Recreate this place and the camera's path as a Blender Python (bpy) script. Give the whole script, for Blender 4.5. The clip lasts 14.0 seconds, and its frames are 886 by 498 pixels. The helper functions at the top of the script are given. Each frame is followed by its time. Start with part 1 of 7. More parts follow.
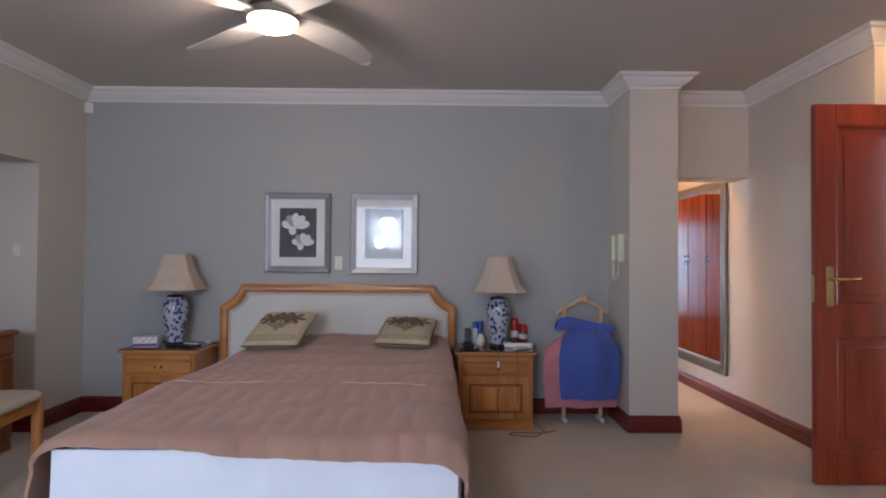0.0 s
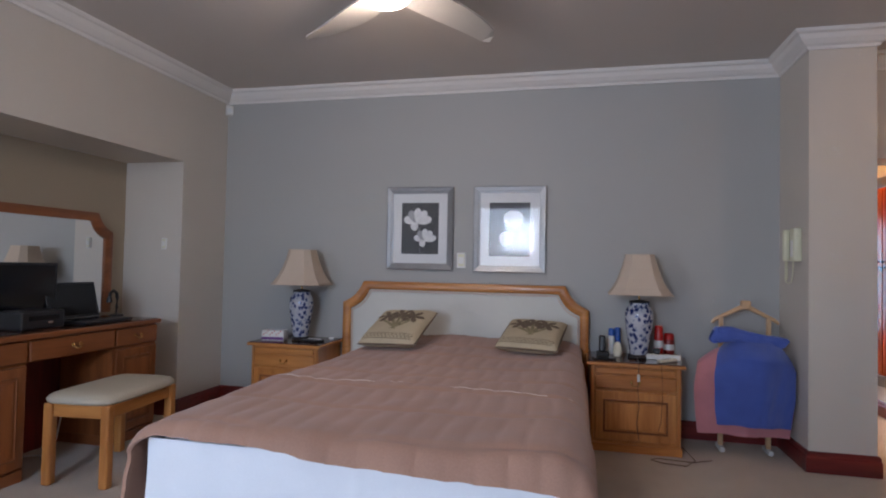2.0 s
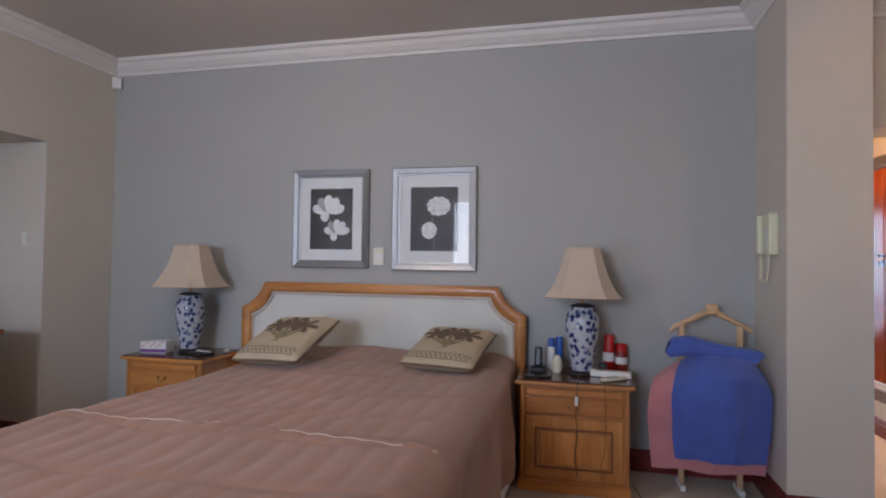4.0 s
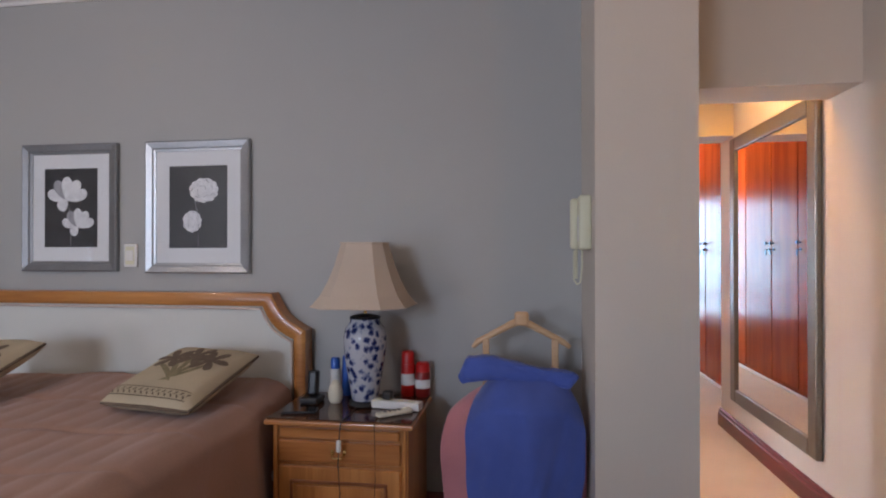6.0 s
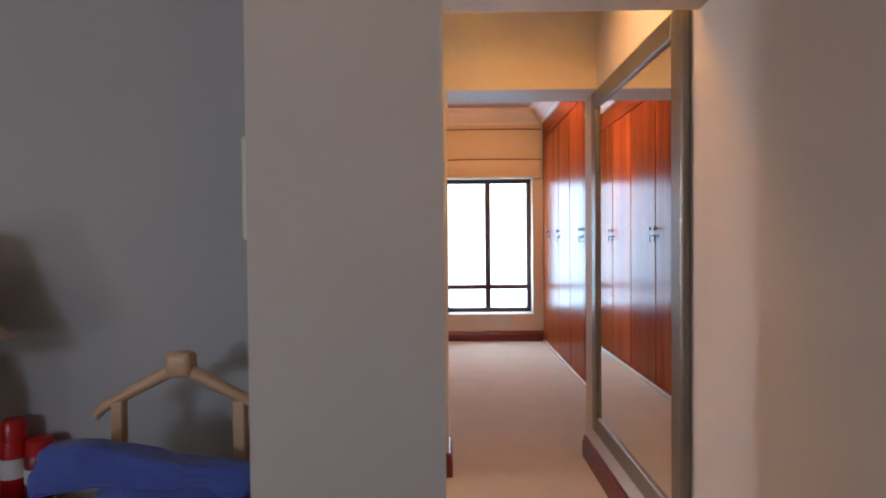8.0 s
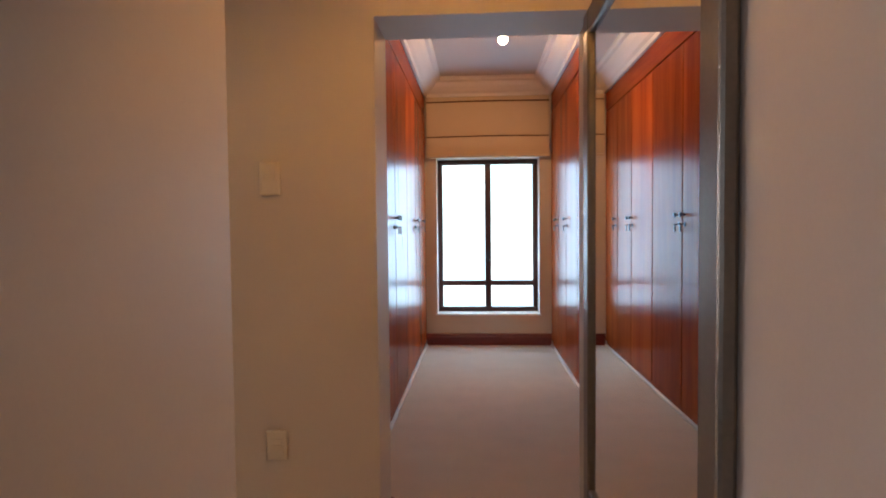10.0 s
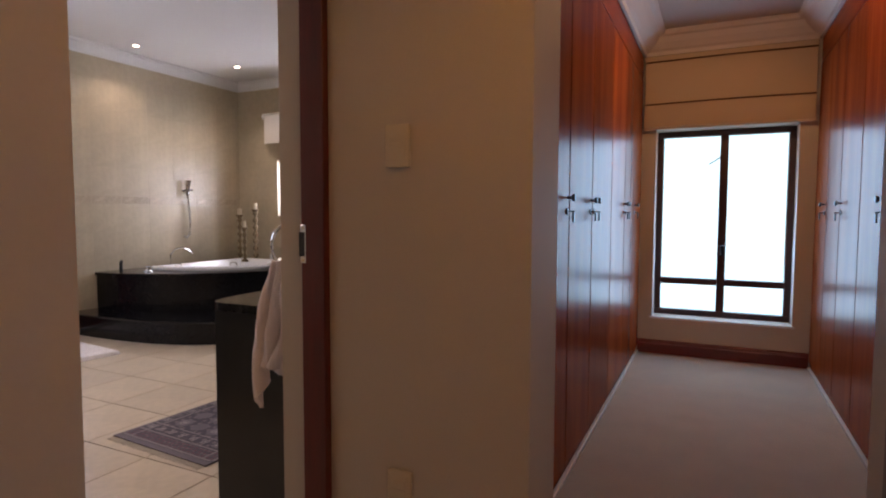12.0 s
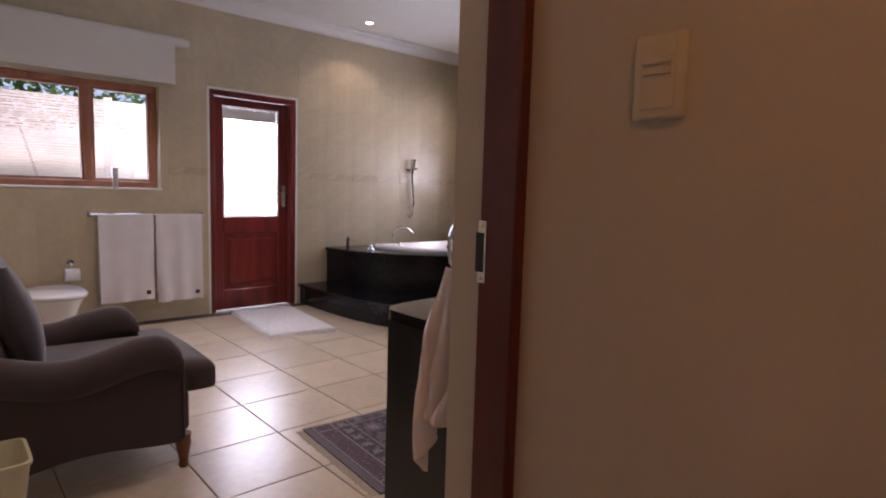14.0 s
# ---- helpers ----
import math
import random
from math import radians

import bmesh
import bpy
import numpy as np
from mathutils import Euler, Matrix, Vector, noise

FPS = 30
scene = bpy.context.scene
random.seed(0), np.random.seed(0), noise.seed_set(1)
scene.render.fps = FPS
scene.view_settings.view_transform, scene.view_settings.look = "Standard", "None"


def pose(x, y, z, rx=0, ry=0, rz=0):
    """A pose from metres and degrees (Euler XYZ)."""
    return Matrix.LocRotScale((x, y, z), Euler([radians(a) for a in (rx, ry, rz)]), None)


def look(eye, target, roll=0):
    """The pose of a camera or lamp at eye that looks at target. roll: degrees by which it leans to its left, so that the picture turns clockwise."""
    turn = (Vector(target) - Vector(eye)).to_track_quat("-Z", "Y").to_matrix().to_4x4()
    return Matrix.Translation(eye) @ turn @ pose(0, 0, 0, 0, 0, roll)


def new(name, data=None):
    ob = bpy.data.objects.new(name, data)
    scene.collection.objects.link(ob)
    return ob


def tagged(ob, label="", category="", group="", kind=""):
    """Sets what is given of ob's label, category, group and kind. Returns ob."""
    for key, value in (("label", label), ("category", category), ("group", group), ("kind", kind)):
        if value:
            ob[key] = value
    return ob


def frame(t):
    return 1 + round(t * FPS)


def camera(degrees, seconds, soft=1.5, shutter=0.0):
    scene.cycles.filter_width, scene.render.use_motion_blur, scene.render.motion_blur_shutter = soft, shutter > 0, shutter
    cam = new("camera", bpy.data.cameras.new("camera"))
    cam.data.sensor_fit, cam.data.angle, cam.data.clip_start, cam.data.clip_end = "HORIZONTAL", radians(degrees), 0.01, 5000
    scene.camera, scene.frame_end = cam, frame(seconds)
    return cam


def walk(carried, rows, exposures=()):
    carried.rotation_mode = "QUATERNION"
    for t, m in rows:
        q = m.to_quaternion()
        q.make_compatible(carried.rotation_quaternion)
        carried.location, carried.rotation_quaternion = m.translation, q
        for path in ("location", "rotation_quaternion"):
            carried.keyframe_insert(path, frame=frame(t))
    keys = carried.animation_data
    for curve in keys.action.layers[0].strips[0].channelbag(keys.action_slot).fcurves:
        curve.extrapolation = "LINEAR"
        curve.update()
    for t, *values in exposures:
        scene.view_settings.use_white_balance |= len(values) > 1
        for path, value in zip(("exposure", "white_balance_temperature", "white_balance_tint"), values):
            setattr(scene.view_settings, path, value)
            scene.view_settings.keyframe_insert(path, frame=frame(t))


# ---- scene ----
cam = camera(75.8, 14.0, soft=2.0)
# seconds, eye x y z, yaw, pitch, roll
PATH = [
    (0.0, 0.851, 0.359, 1.225, -0.56, 1.03, 0.43),
    (0.5, 0.831, 0.390, 1.195, 3.34, 1.39, 0.59),
    (1.0, 0.832, 0.444, 1.187, 7.03, 1.45, 0.78),
    (1.5, 0.877, 0.558, 1.166, 10.91, 1.59, 1.11),
    (2.0, 0.907, 0.705, 1.151, 13.19, 1.62, 1.15),
    (4.5, 1.468, 1.727, 1.160, 13.50, 1.33, 0.78),
    (5.0, 1.649, 1.941, 1.177, 12.28, 1.14, 0.74),
    (5.5, 1.823, 2.149, 1.206, 10.52, 0.42, 0.16),
    (6.0, 1.989, 2.364, 1.207, 8.30, 0.29, -0.04),
    (6.5, 2.136, 2.608, 1.206, 5.77, 0.04, -0.19),
    (7.0, 2.304, 2.860, 1.209, 3.41, -0.53, -0.27),
    (7.5, 2.452, 3.136, 1.208, 1.81, -0.62, -0.27),
    (8.0, 2.591, 3.426, 1.215, 0.76, -1.01, -0.50),
    (10.5, 2.981, 4.482, 1.221, 6.14, -2.48, -0.65),
    (11.0, 3.015, 4.652, 1.236, 12.24, -2.95, -0.08),
    (11.5, 3.031, 4.790, 1.221, 18.74, -3.11, -0.23),
    (12.0, 2.987, 4.940, 1.216, 25.49, -3.61, 0.18),
    (12.5, 2.893, 5.072, 1.219, 31.55, -4.31, 0.72),
    (13.0, 2.793, 5.220, 1.218, 37.34, -4.84, 1.08),
    (13.5, 2.705, 5.372, 1.219, 42.83, -5.39, 1.46),
    (14.0, 2.603, 5.546, 1.231, 48.06, -5.80, 1.70),
]


def heading(x, y, z, yaw, pitch, roll):
    a, b = radians(yaw), radians(pitch)
    way = Vector((-math.sin(a) * math.cos(b), math.cos(a) * math.cos(b), math.sin(b)))
    eye = Vector((x, y, z))
    return look(eye, eye + way, roll)


EXPOSURES = [(0.0, 2.0, 6350, 25), (2.0, 2.02, 6300, 23), (4.4, 2.22, 6450, 24), (5.5, 2.2, 6500, 25), (8.2, 1.4, 6650, 26), (10.5, 0.65, 6850, 29), (11.5, 0.28, 6850, 31), (12.5, -0.28, 6500, 33), (14.0, -0.2, 6500, 37)]
walk(cam, [(t, heading(*rest)) for t, *rest in PATH], EXPOSURES)

# ---- plan (metres) ----
XL, YB, XR = -1.96, 4.92, 3.335          # bedroom: west wall, north wall, east wall
YS, XE = -1.30, 3.76                     # south wall, east wall by the door
PX0, PX1, PY = 2.23, 2.58, 4.43          # pier between bed wall and passage
YB2 = 5.14                               # back face of the north wall
ALC_X, ALC_Y0, ALC_Y1, ALC_Z = -2.46, 1.55, 4.385, 1.885
CEIL = 2.56
HD1 = 1.89                               # soffit of the passage opening
XP, YP = 1.95, 6.32                      # passage: west wall, wall with the switch
YP2, HD2, XO = 6.575, 1.965, 2.575        # dressing side of that wall, soffit, opening edge
XWL, XWR, YD, CEIL_D = 2.40, 3.685, 10.18, 2.72
WX, BY0, BY1, BX1, CEIL_B = -2.85, YB2, 10.76, 1.77, 2.93

# ---- light ----
world = bpy.data.worlds.new("sky")
scene.world = world
world.use_nodes = True
wn = world.node_tree
sky = wn.nodes.new("ShaderNodeTexSky")
sky.sky_type, sky.sun_disc, sky.sun_elevation, sky.sun_rotation = "NISHITA", False, radians(44.6), radians(99.5)
wn.links.new(sky.outputs[0], wn.nodes["Background"].inputs[0])
wn.nodes["Background"].inputs[1].default_value = 0.15


def lamp(name, kind, m, energy, colour, **kw):
    data = bpy.data.lights.new(name, kind)
    data.energy, data.color = energy, colour
    for key, value in kw.items():
        if key == "size":
            data.size = value
        elif key == "size_y":
            data.shape, data.size_y = "RECTANGLE", value
        elif key == "radius":
            data.shadow_soft_size = value
        elif key == "spot":
            data.spot_size, data.spot_blend = radians(value), 0.6
        elif key == "angle":
            data.angle = radians(value)
    ob = new(name, data)
    ob.matrix_world = m
    return ob


DAY = (0.64, 0.83, 1.0)
WARM = (1.0, 0.56, 0.20)
lamp("sun", "SUN", look((9, -1.5, 9), (0, 0, 0)), 5.0, (1.0, 0.96, 0.9), angle=3)
# daylight in the south window of the bedroom, behind the walker
lamp("window_daylight_a", "AREA", look((-0.12, YS - 0.03, 1.72), (-0.12, 4, 1.72)), 6.5, DAY, size=0.56, size_y=0.56)
# added side light in an unseen low opening of the west wall
lamp("west_side_fill", "AREA", look((XL - 0.12, -0.45, 0.62), (2.0, 1.4, 0.85)), 7, DAY, size=0.9, size_y=0.80)
lamp("window_daylight_c", "AREA", look((-0.12, YS - 0.05, 1.62), (-0.12, 4, 1.62)), 11, DAY, size=1.42, size_y=1.20)
# daylight in the dressing room window, the bathroom window and its glazed door
lamp("dressing_daylight", "AREA", look((3.04, YD + 0.13, 1.12), (3.04, 7.0, 0.5)), 15, (0.36, 0.70, 1.0), size=0.95, size_y=1.5)
lamp("bathroom_daylight", "AREA", look((WX - 0.05, 6.3, 1.62), (0.5, 6.3, 0.7)), 12, DAY, size=1.4, size_y=0.8)
lamp("bathroom_door_daylight", "AREA", look((WX - 0.02, 7.93, 1.45), (0.5, 7.7, 0.3)), 5, DAY, size=0.55, size_y=1.0)
# fan lamp, passage downlight, dressing room spots, bathroom downlights
lamp("fan_bulb", "POINT", pose(-0.02, 3.2, 2.33), 3.8, (1.0, 0.86, 0.68), radius=0.08)
lamp("passage_bulb", "SPOT", pose(3.00, 5.50, CEIL - 0.03), 22, (1.0, 0.475, 0.09), radius=0.18, spot=150)
# added warm fill out of view, tints the east wall and passage
lamp("entry_warm_fill", "SPOT", look((3.18, 3.15, CEIL - 0.02), (3.12, 4.75, 0.9)), 4.0, WARM, radius=0.10, spot=125)
lamp("spot_bulb_a", "SPOT", look((3.0, 8.52, CEIL_D - 0.16), (2.7, 9.9, 1.0)), 15, WARM, radius=0.03, spot=120)
lamp("spot_bulb_b", "POINT", pose(3.14, 8.36, CEIL_D - 0.17), 8, WARM, radius=0.03)

# ---- materials ----


def nodes_of(mat):
    return mat.node_tree.nodes, mat.node_tree.links


def surface(name, colour, rough=0.6, metal=0.0, spread=0.08, scale=6.0, fine=60.0, bump=0.1, relief=0.003, coat=0.0, sheen=0.0, spec=0.5, piece=0.0):
    """Paint, cloth, stone: two scales of tone variation and a fine relief."""
    mat = bpy.data.materials.new(name)
    mat.use_nodes = True
    n, l = nodes_of(mat)
    b = n["Principled BSDF"]
    co = n.new("ShaderNodeTexCoord")
    big, small = n.new("ShaderNodeTexNoise"), n.new("ShaderNodeTexNoise")
    big.inputs["Scale"].default_value, small.inputs["Scale"].default_value = scale, fine
    big.inputs["Detail"].default_value, small.inputs["Detail"].default_value = 4, 3
    l.new(co.outputs["Object"], big.inputs["Vector"]), l.new(co.outputs["Object"], small.inputs["Vector"])
    mixn = n.new("ShaderNodeMath")
    mixn.operation = "MULTIPLY_ADD"
    mixn.inputs[1].default_value = 0.6
    l.new(big.outputs["Fac"], mixn.inputs[0])
    half = n.new("ShaderNodeMath")
    half.operation, half.inputs[1].default_value = "MULTIPLY", 0.4
    l.new(small.outputs["Fac"], half.inputs[0]), l.new(half.outputs[0], mixn.inputs[2])
    ramp = n.new("ShaderNodeValToRGB")
    ramp.color_ramp.elements[0].position, ramp.color_ramp.elements[1].position = 0.3, 0.7
    ramp.color_ramp.elements[0].color = (*[c * (1 - spread) for c in colour], 1)
    ramp.color_ramp.elements[1].color = (*[min(1, c * (1 + spread)) for c in colour], 1)
    l.new(mixn.outputs[0], ramp.inputs[0])
    out = ramp.outputs[0]
    if piece:
        info, hsv, rng = n.new("ShaderNodeObjectInfo"), n.new("ShaderNodeHueSaturation"), n.new("ShaderNodeMapRange")
        rng.inputs[3].default_value, rng.inputs[4].default_value = 1 - piece, 1 + piece
        l.new(info.outputs["Random"], rng.inputs[0]), l.new(rng.outputs[0], hsv.inputs["Value"]), l.new(out, hsv.inputs["Color"])
        out = hsv.outputs[0]
    l.new(out, b.inputs["Base Color"])
    rr = n.new("ShaderNodeMapRange")
    rr.inputs[3].default_value, rr.inputs[4].default_value = max(0.02, rough - 0.08), min(1, rough + 0.08)
    l.new(big.outputs["Fac"], rr.inputs[0]), l.new(rr.outputs[0], b.inputs["Roughness"])
    b.inputs["Metallic"].default_value = metal
    b.inputs["Coat Weight"].default_value = coat
    b.inputs["Coat Roughness"].default_value = 0.08
    b.inputs["Sheen Weight"].default_value = sheen
    b.inputs["Specular IOR Level"].default_value = spec
    if bump:
        bp = n.new("ShaderNodeBump")
        bp.inputs["Strength"].default_value, bp.inputs["Distance"].default_value = bump, relief
        l.new(small.outputs["Fac"], bp.inputs["Height"]), l.new(bp.outputs[0], b.inputs["Normal"])
    return mat


def timber(name, dark, light, rough=0.35, along=2, scale=9.0, coat=0.2, piece=0.1):
    """Wood with grain along one axis of the object."""
    mat = bpy.data.materials.new(name)
    mat.use_nodes = True
    n, l = nodes_of(mat)
    b = n["Principled BSDF"]
    co, mp = n.new("ShaderNodeTexCoord"), n.new("ShaderNodeMapping")
    s = [scale] * 3
    s[along] = scale * 0.07
    mp.inputs["Scale"].default_value = s
    info = n.new("ShaderNodeObjectInfo")
    shift = n.new("ShaderNodeVectorMath")
    shift.operation = "MULTIPLY_ADD"
    shift.inputs[1].default_value = (7, 5, 3)
    l.new(info.outputs["Random"], shift.inputs[0]), l.new(co.outputs["Object"], shift.inputs[2])
    l.new(shift.outputs[0], mp.inputs["Vector"])
    a, c = n.new("ShaderNodeTexNoise"), n.new("ShaderNodeTexNoise")
    a.inputs["Scale"].default_value, a.inputs["Detail"].default_value, a.inputs["Distortion"].default_value = 1.2, 6, 0.6
    c.inputs["Scale"].default_value, c.inputs["Detail"].default_value = 11, 3
    l.new(mp.outputs[0], a.inputs["Vector"]), l.new(mp.outputs[0], c.inputs["Vector"])
    m = n.new("ShaderNodeMath")
    m.operation, m.inputs[1].default_value = "MULTIPLY_ADD", 0.35
    l.new(c.outputs["Fac"], m.inputs[0]), l.new(a.outputs["Fac"], m.inputs[2])
    ramp = n.new("ShaderNodeValToRGB")
    ramp.color_ramp.elements[0].position, ramp.color_ramp.elements[1].position = 0.42, 0.92
    ramp.color_ramp.elements[0].color, ramp.color_ramp.elements[1].color = (*dark, 1), (*light, 1)
    l.new(m.outputs[0], ramp.inputs[0])
    hsv, rng = n.new("ShaderNodeHueSaturation"), n.new("ShaderNodeMapRange")
    rng.inputs[3].default_value, rng.inputs[4].default_value = 1 - piece, 1 + piece
    l.new(info.outputs["Random"], rng.inputs[0]), l.new(rng.outputs[0], hsv.inputs["Value"]), l.new(ramp.outputs[0], hsv.inputs["Color"])
    l.new(hsv.outputs[0], b.inputs["Base Color"])
    b.inputs["Roughness"].default_value = rough
    b.inputs["Coat Weight"].default_value, b.inputs["Coat Roughness"].default_value = coat, 0.12
    bp = n.new("ShaderNodeBump")
    bp.inputs["Strength"].default_value, bp.inputs["Distance"].default_value = 0.08, 0.002
    l.new(c.outputs["Fac"], bp.inputs["Height"]), l.new(bp.outputs[0], b.inputs["Normal"])
    return mat


def glow(name, colour, strength):
    mat = bpy.data.materials.new(name)
    mat.use_nodes = True
    b = mat.node_tree.nodes["Principled BSDF"]
    b.inputs["Base Color"].default_value = (*colour, 1)
    b.inputs["Emission Color"].default_value = (*colour, 1)
    b.inputs["Emission Strength"].default_value = strength
    return mat


def glassy(name, colour=(1, 1, 1), rough=0.02):
    """Thin window glass: clear, with a real surface gloss."""
    mat = bpy.data.materials.new(name)
    mat.use_nodes = True
    n, l = nodes_of(mat)
    n.remove(n["Principled BSDF"])
    tr, gl, mx = n.new("ShaderNodeBsdfTransparent"), n.new("ShaderNodeBsdfGlossy"), n.new("ShaderNodeMixShader")
    lw, pw, ad = n.new("ShaderNodeLayerWeight"), n.new("ShaderNodeMath"), n.new("ShaderNodeMath")
    tr.inputs[0].default_value = (*colour, 1)
    gl.inputs["Roughness"].default_value = rough
    lw.inputs[0].default_value = 0.5
    pw.operation, pw.inputs[1].default_value = "POWER", 5.0
    ad.operation, ad.inputs[1].default_value, ad.inputs[2].default_value = "MULTIPLY_ADD", 0.9, 0.022
    l.new(lw.outputs["Facing"], pw.inputs[0]), l.new(pw.outputs[0], ad.inputs[0])
    l.new(ad.outputs[0], mx.inputs[0]), l.new(tr.outputs[0], mx.inputs[1]), l.new(gl.outputs[0], mx.inputs[2])
    l.new(mx.outputs[0], n["Material Output"].inputs[0])
    return mat


M_GREY = surface("grey_wall_paint", (0.40, 0.398, 0.382), 0.62, spread=0.03, scale=1.5, fine=160, bump=0.15, relief=0.001)
M_CREAM = surface("cream_wall_paint", (0.60, 0.545, 0.48), 0.62, spread=0.03, scale=1.5, fine=160, bump=0.15, relief=0.001)
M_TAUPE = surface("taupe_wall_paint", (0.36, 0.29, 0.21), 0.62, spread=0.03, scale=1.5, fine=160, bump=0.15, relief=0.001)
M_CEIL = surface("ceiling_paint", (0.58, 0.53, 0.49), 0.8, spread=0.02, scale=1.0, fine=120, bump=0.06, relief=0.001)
M_CEIL_B = surface("white_ceiling_paint", (0.78, 0.78, 0.78), 0.8, spread=0.02, scale=1.0, fine=120, bump=0.06, relief=0.001)
M_CORN = surface("cornice_plaster", (0.76, 0.73, 0.70), 0.7, spread=0.03, scale=3, fine=90, bump=0.06, relief=0.001)
M_CARPET = surface("beige_carpet", (0.52, 0.42, 0.325), 0.95, spread=0.10, scale=5, fine=420, bump=0.8, relief=0.006, sheen=0.3, spec=0.1)
M_MERANTI = timber("dark_red_meranti", (0.080, 0.0065, 0.0065), (0.19, 0.016, 0.013), 0.38, 2, 9, 0.3)
M_MERANTI_Y = timber("dark_red_meranti_rail", (0.080, 0.0065, 0.0065), (0.19, 0.016, 0.013), 0.38, 1, 9, 0.3)
M_MERANTI_X = timber("dark_red_meranti_board", (0.080, 0.0065, 0.0065), (0.19, 0.016, 0.013), 0.38, 0, 9, 0.3)
M_DOORRED = timber("red_brown_door_veneer", (0.15, 0.016, 0.005), (0.33, 0.045, 0.012), 0.3, 2, 7, 0.4, 0.03)
M_OUTDOOR = timber("dark_red_outer_door", (0.12, 0.011, 0.010), (0.25, 0.028, 0.020), 0.34, 2, 7, 0.3, 0.03)
M_CHERRY = timber("glossy_cherry_veneer", (0.20, 0.031, 0.008), (0.40, 0.085, 0.019), 0.26, 2, 6, 0.0, 0.12)
M_CHERRY.node_tree.nodes["Principled BSDF"].inputs["IOR"].default_value = 1.12
M_OAK = timber("honey_oak", (0.36, 0.120, 0.026), (0.63, 0.27, 0.075), 0.35, 0, 10, 0.3)
M_OAK_Z = timber("honey_oak_upright", (0.36, 0.120, 0.026), (0.63, 0.27, 0.075), 0.35, 2, 10, 0.3)
M_OAK_Y = timber("honey_oak_rail", (0.36, 0.120, 0.026), (0.63, 0.27, 0.075), 0.35, 1, 10, 0.3)
M_DARKOAK = timber("reddish_oak", (0.16, 0.044, 0.013), (0.31, 0.100, 0.030), 0.35, 0, 10, 0.3)
M_DARKOAK_Z = timber("reddish_oak_upright", (0.16, 0.044, 0.013), (0.31, 0.100, 0.030), 0.35, 2, 10, 0.3)
M_TILE_F = surface("cream_floor_tile", (0.57, 0.475, 0.36), 0.30, spread=0.13, scale=5, fine=22, bump=0.22, relief=0.0015, piece=0.06)
M_GROUT = surface("grey_grout", (0.12, 0.095, 0.07), 0.9, fine=200)
M_TILE_W = surface("beige_wall_tile", (0.53, 0.455, 0.325), 0.35, spread=0.12, scale=3, fine=18, bump=0.06, relief=0.002, piece=0.03)
M_BLACK = surface("black_granite", (0.010, 0.010, 0.012), 0.14, spread=0.5, scale=40, fine=220, bump=0.0, spec=0.3)
M_WHITE = surface("white_ceramic", (0.82, 0.82, 0.82), 0.08, spread=0.01, bump=0)
M_WPAINT = surface("white_paint", (0.78, 0.77, 0.74), 0.5, spread=0.02)
M_MIRROR = surface("mirror_silver", (0.92, 0.93, 0.92), 0.005, metal=1.0, spread=0.0, bump=0)
M_MIRROR.node_tree.nodes["Principled BSDF"].inputs["Roughness"].default_value = 0.0
for link in list(M_MIRROR.node_tree.nodes["Principled BSDF"].inputs["Roughness"].links):
    M_MIRROR.node_tree.links.remove(link)
M_SILVER = surface("brushed_silver_frame", (0.46, 0.47, 0.48), 0.45, metal=0.9, spread=0.12, scale=8, fine=90, bump=0.2, relief=0.001)
M_PEWTER = surface("pewter_frame", (0.20, 0.18, 0.15), 0.38, metal=0.7, spread=0.15, scale=8, fine=90, bump=0.2, relief=0.001)
M_GREYFRAME = surface("grey_silver_frame", (0.27, 0.27, 0.275), 0.42, metal=0.6, spread=0.12, scale=8, fine=90, bump=0.2, relief=0.001)
M_CHROME = surface("chrome", (0.75, 0.76, 0.78), 0.12, metal=1.0, spread=0.02, bump=0)
M_BRASS = surface("brass", (0.72, 0.52, 0.22), 0.25, metal=1.0, spread=0.06, bump=0)
M_GLASS = glassy("window_glass")
M_SKYGLOW = glow("bright_overcast_backdrop", (0.80, 0.92, 1.0), 16.0)
M_FROSTGLOW = glow("frosted_daylight_backdrop", (0.64, 0.95, 1.0), 1.2)

# ---- building helpers ----


def part(name, bm, material, parent=None, label="", smooth=False):
    """One mesh object from a bmesh, under a thing or part where one is given."""
    bmesh.ops.recalc_face_normals(bm, faces=bm.faces)
    me = bpy.data.meshes.new(name)
    bm.to_mesh(me)
    bm.free()
    if smooth:
        for p in me.polygons:
            p.use_smooth = True
        me.set_sharp_from_angle(angle=radians(40))
    for m in material if isinstance(material, (list, tuple)) else [material]:
        me.materials.append(m)
    ob = new(name, me)
    if parent is not None:
        ob.parent = parent
    if label:
        ob["label"] = label
    return ob


def thing(name, m, label, category, group="", kind=""):
    ob = new(name)
    ob.matrix_world = m
    return tagged(ob, label, category, group, kind)


def cuboid(bm, x0, x1, y0, y1, z0, z1, bevel=0.0, seg=1, mat=0):
    vs = bmesh.ops.create_cube(bm, size=1.0)["verts"]
    for v in vs:
        v.co = Vector(((x0 + x1) / 2 + v.co.x * (x1 - x0), (y0 + y1) / 2 + v.co.y * (y1 - y0), (z0 + z1) / 2 + v.co.z * (z1 - z0)))
    faces = {f for v in vs for f in v.link_faces}
    if mat:
        for f in faces:
            f.material_index = mat
    if bevel:
        edges = {e for v in vs for e in v.link_edges}
        bmesh.ops.bevel(bm, geom=list(edges), offset=bevel, segments=seg, affect="EDGES", profile=0.5)
    return bm


def box(x0, x1, y0, y1, z0, z1, bevel=0.0, seg=1):
    return cuboid(bmesh.new(), x0, x1, y0, y1, z0, z1, bevel, seg)


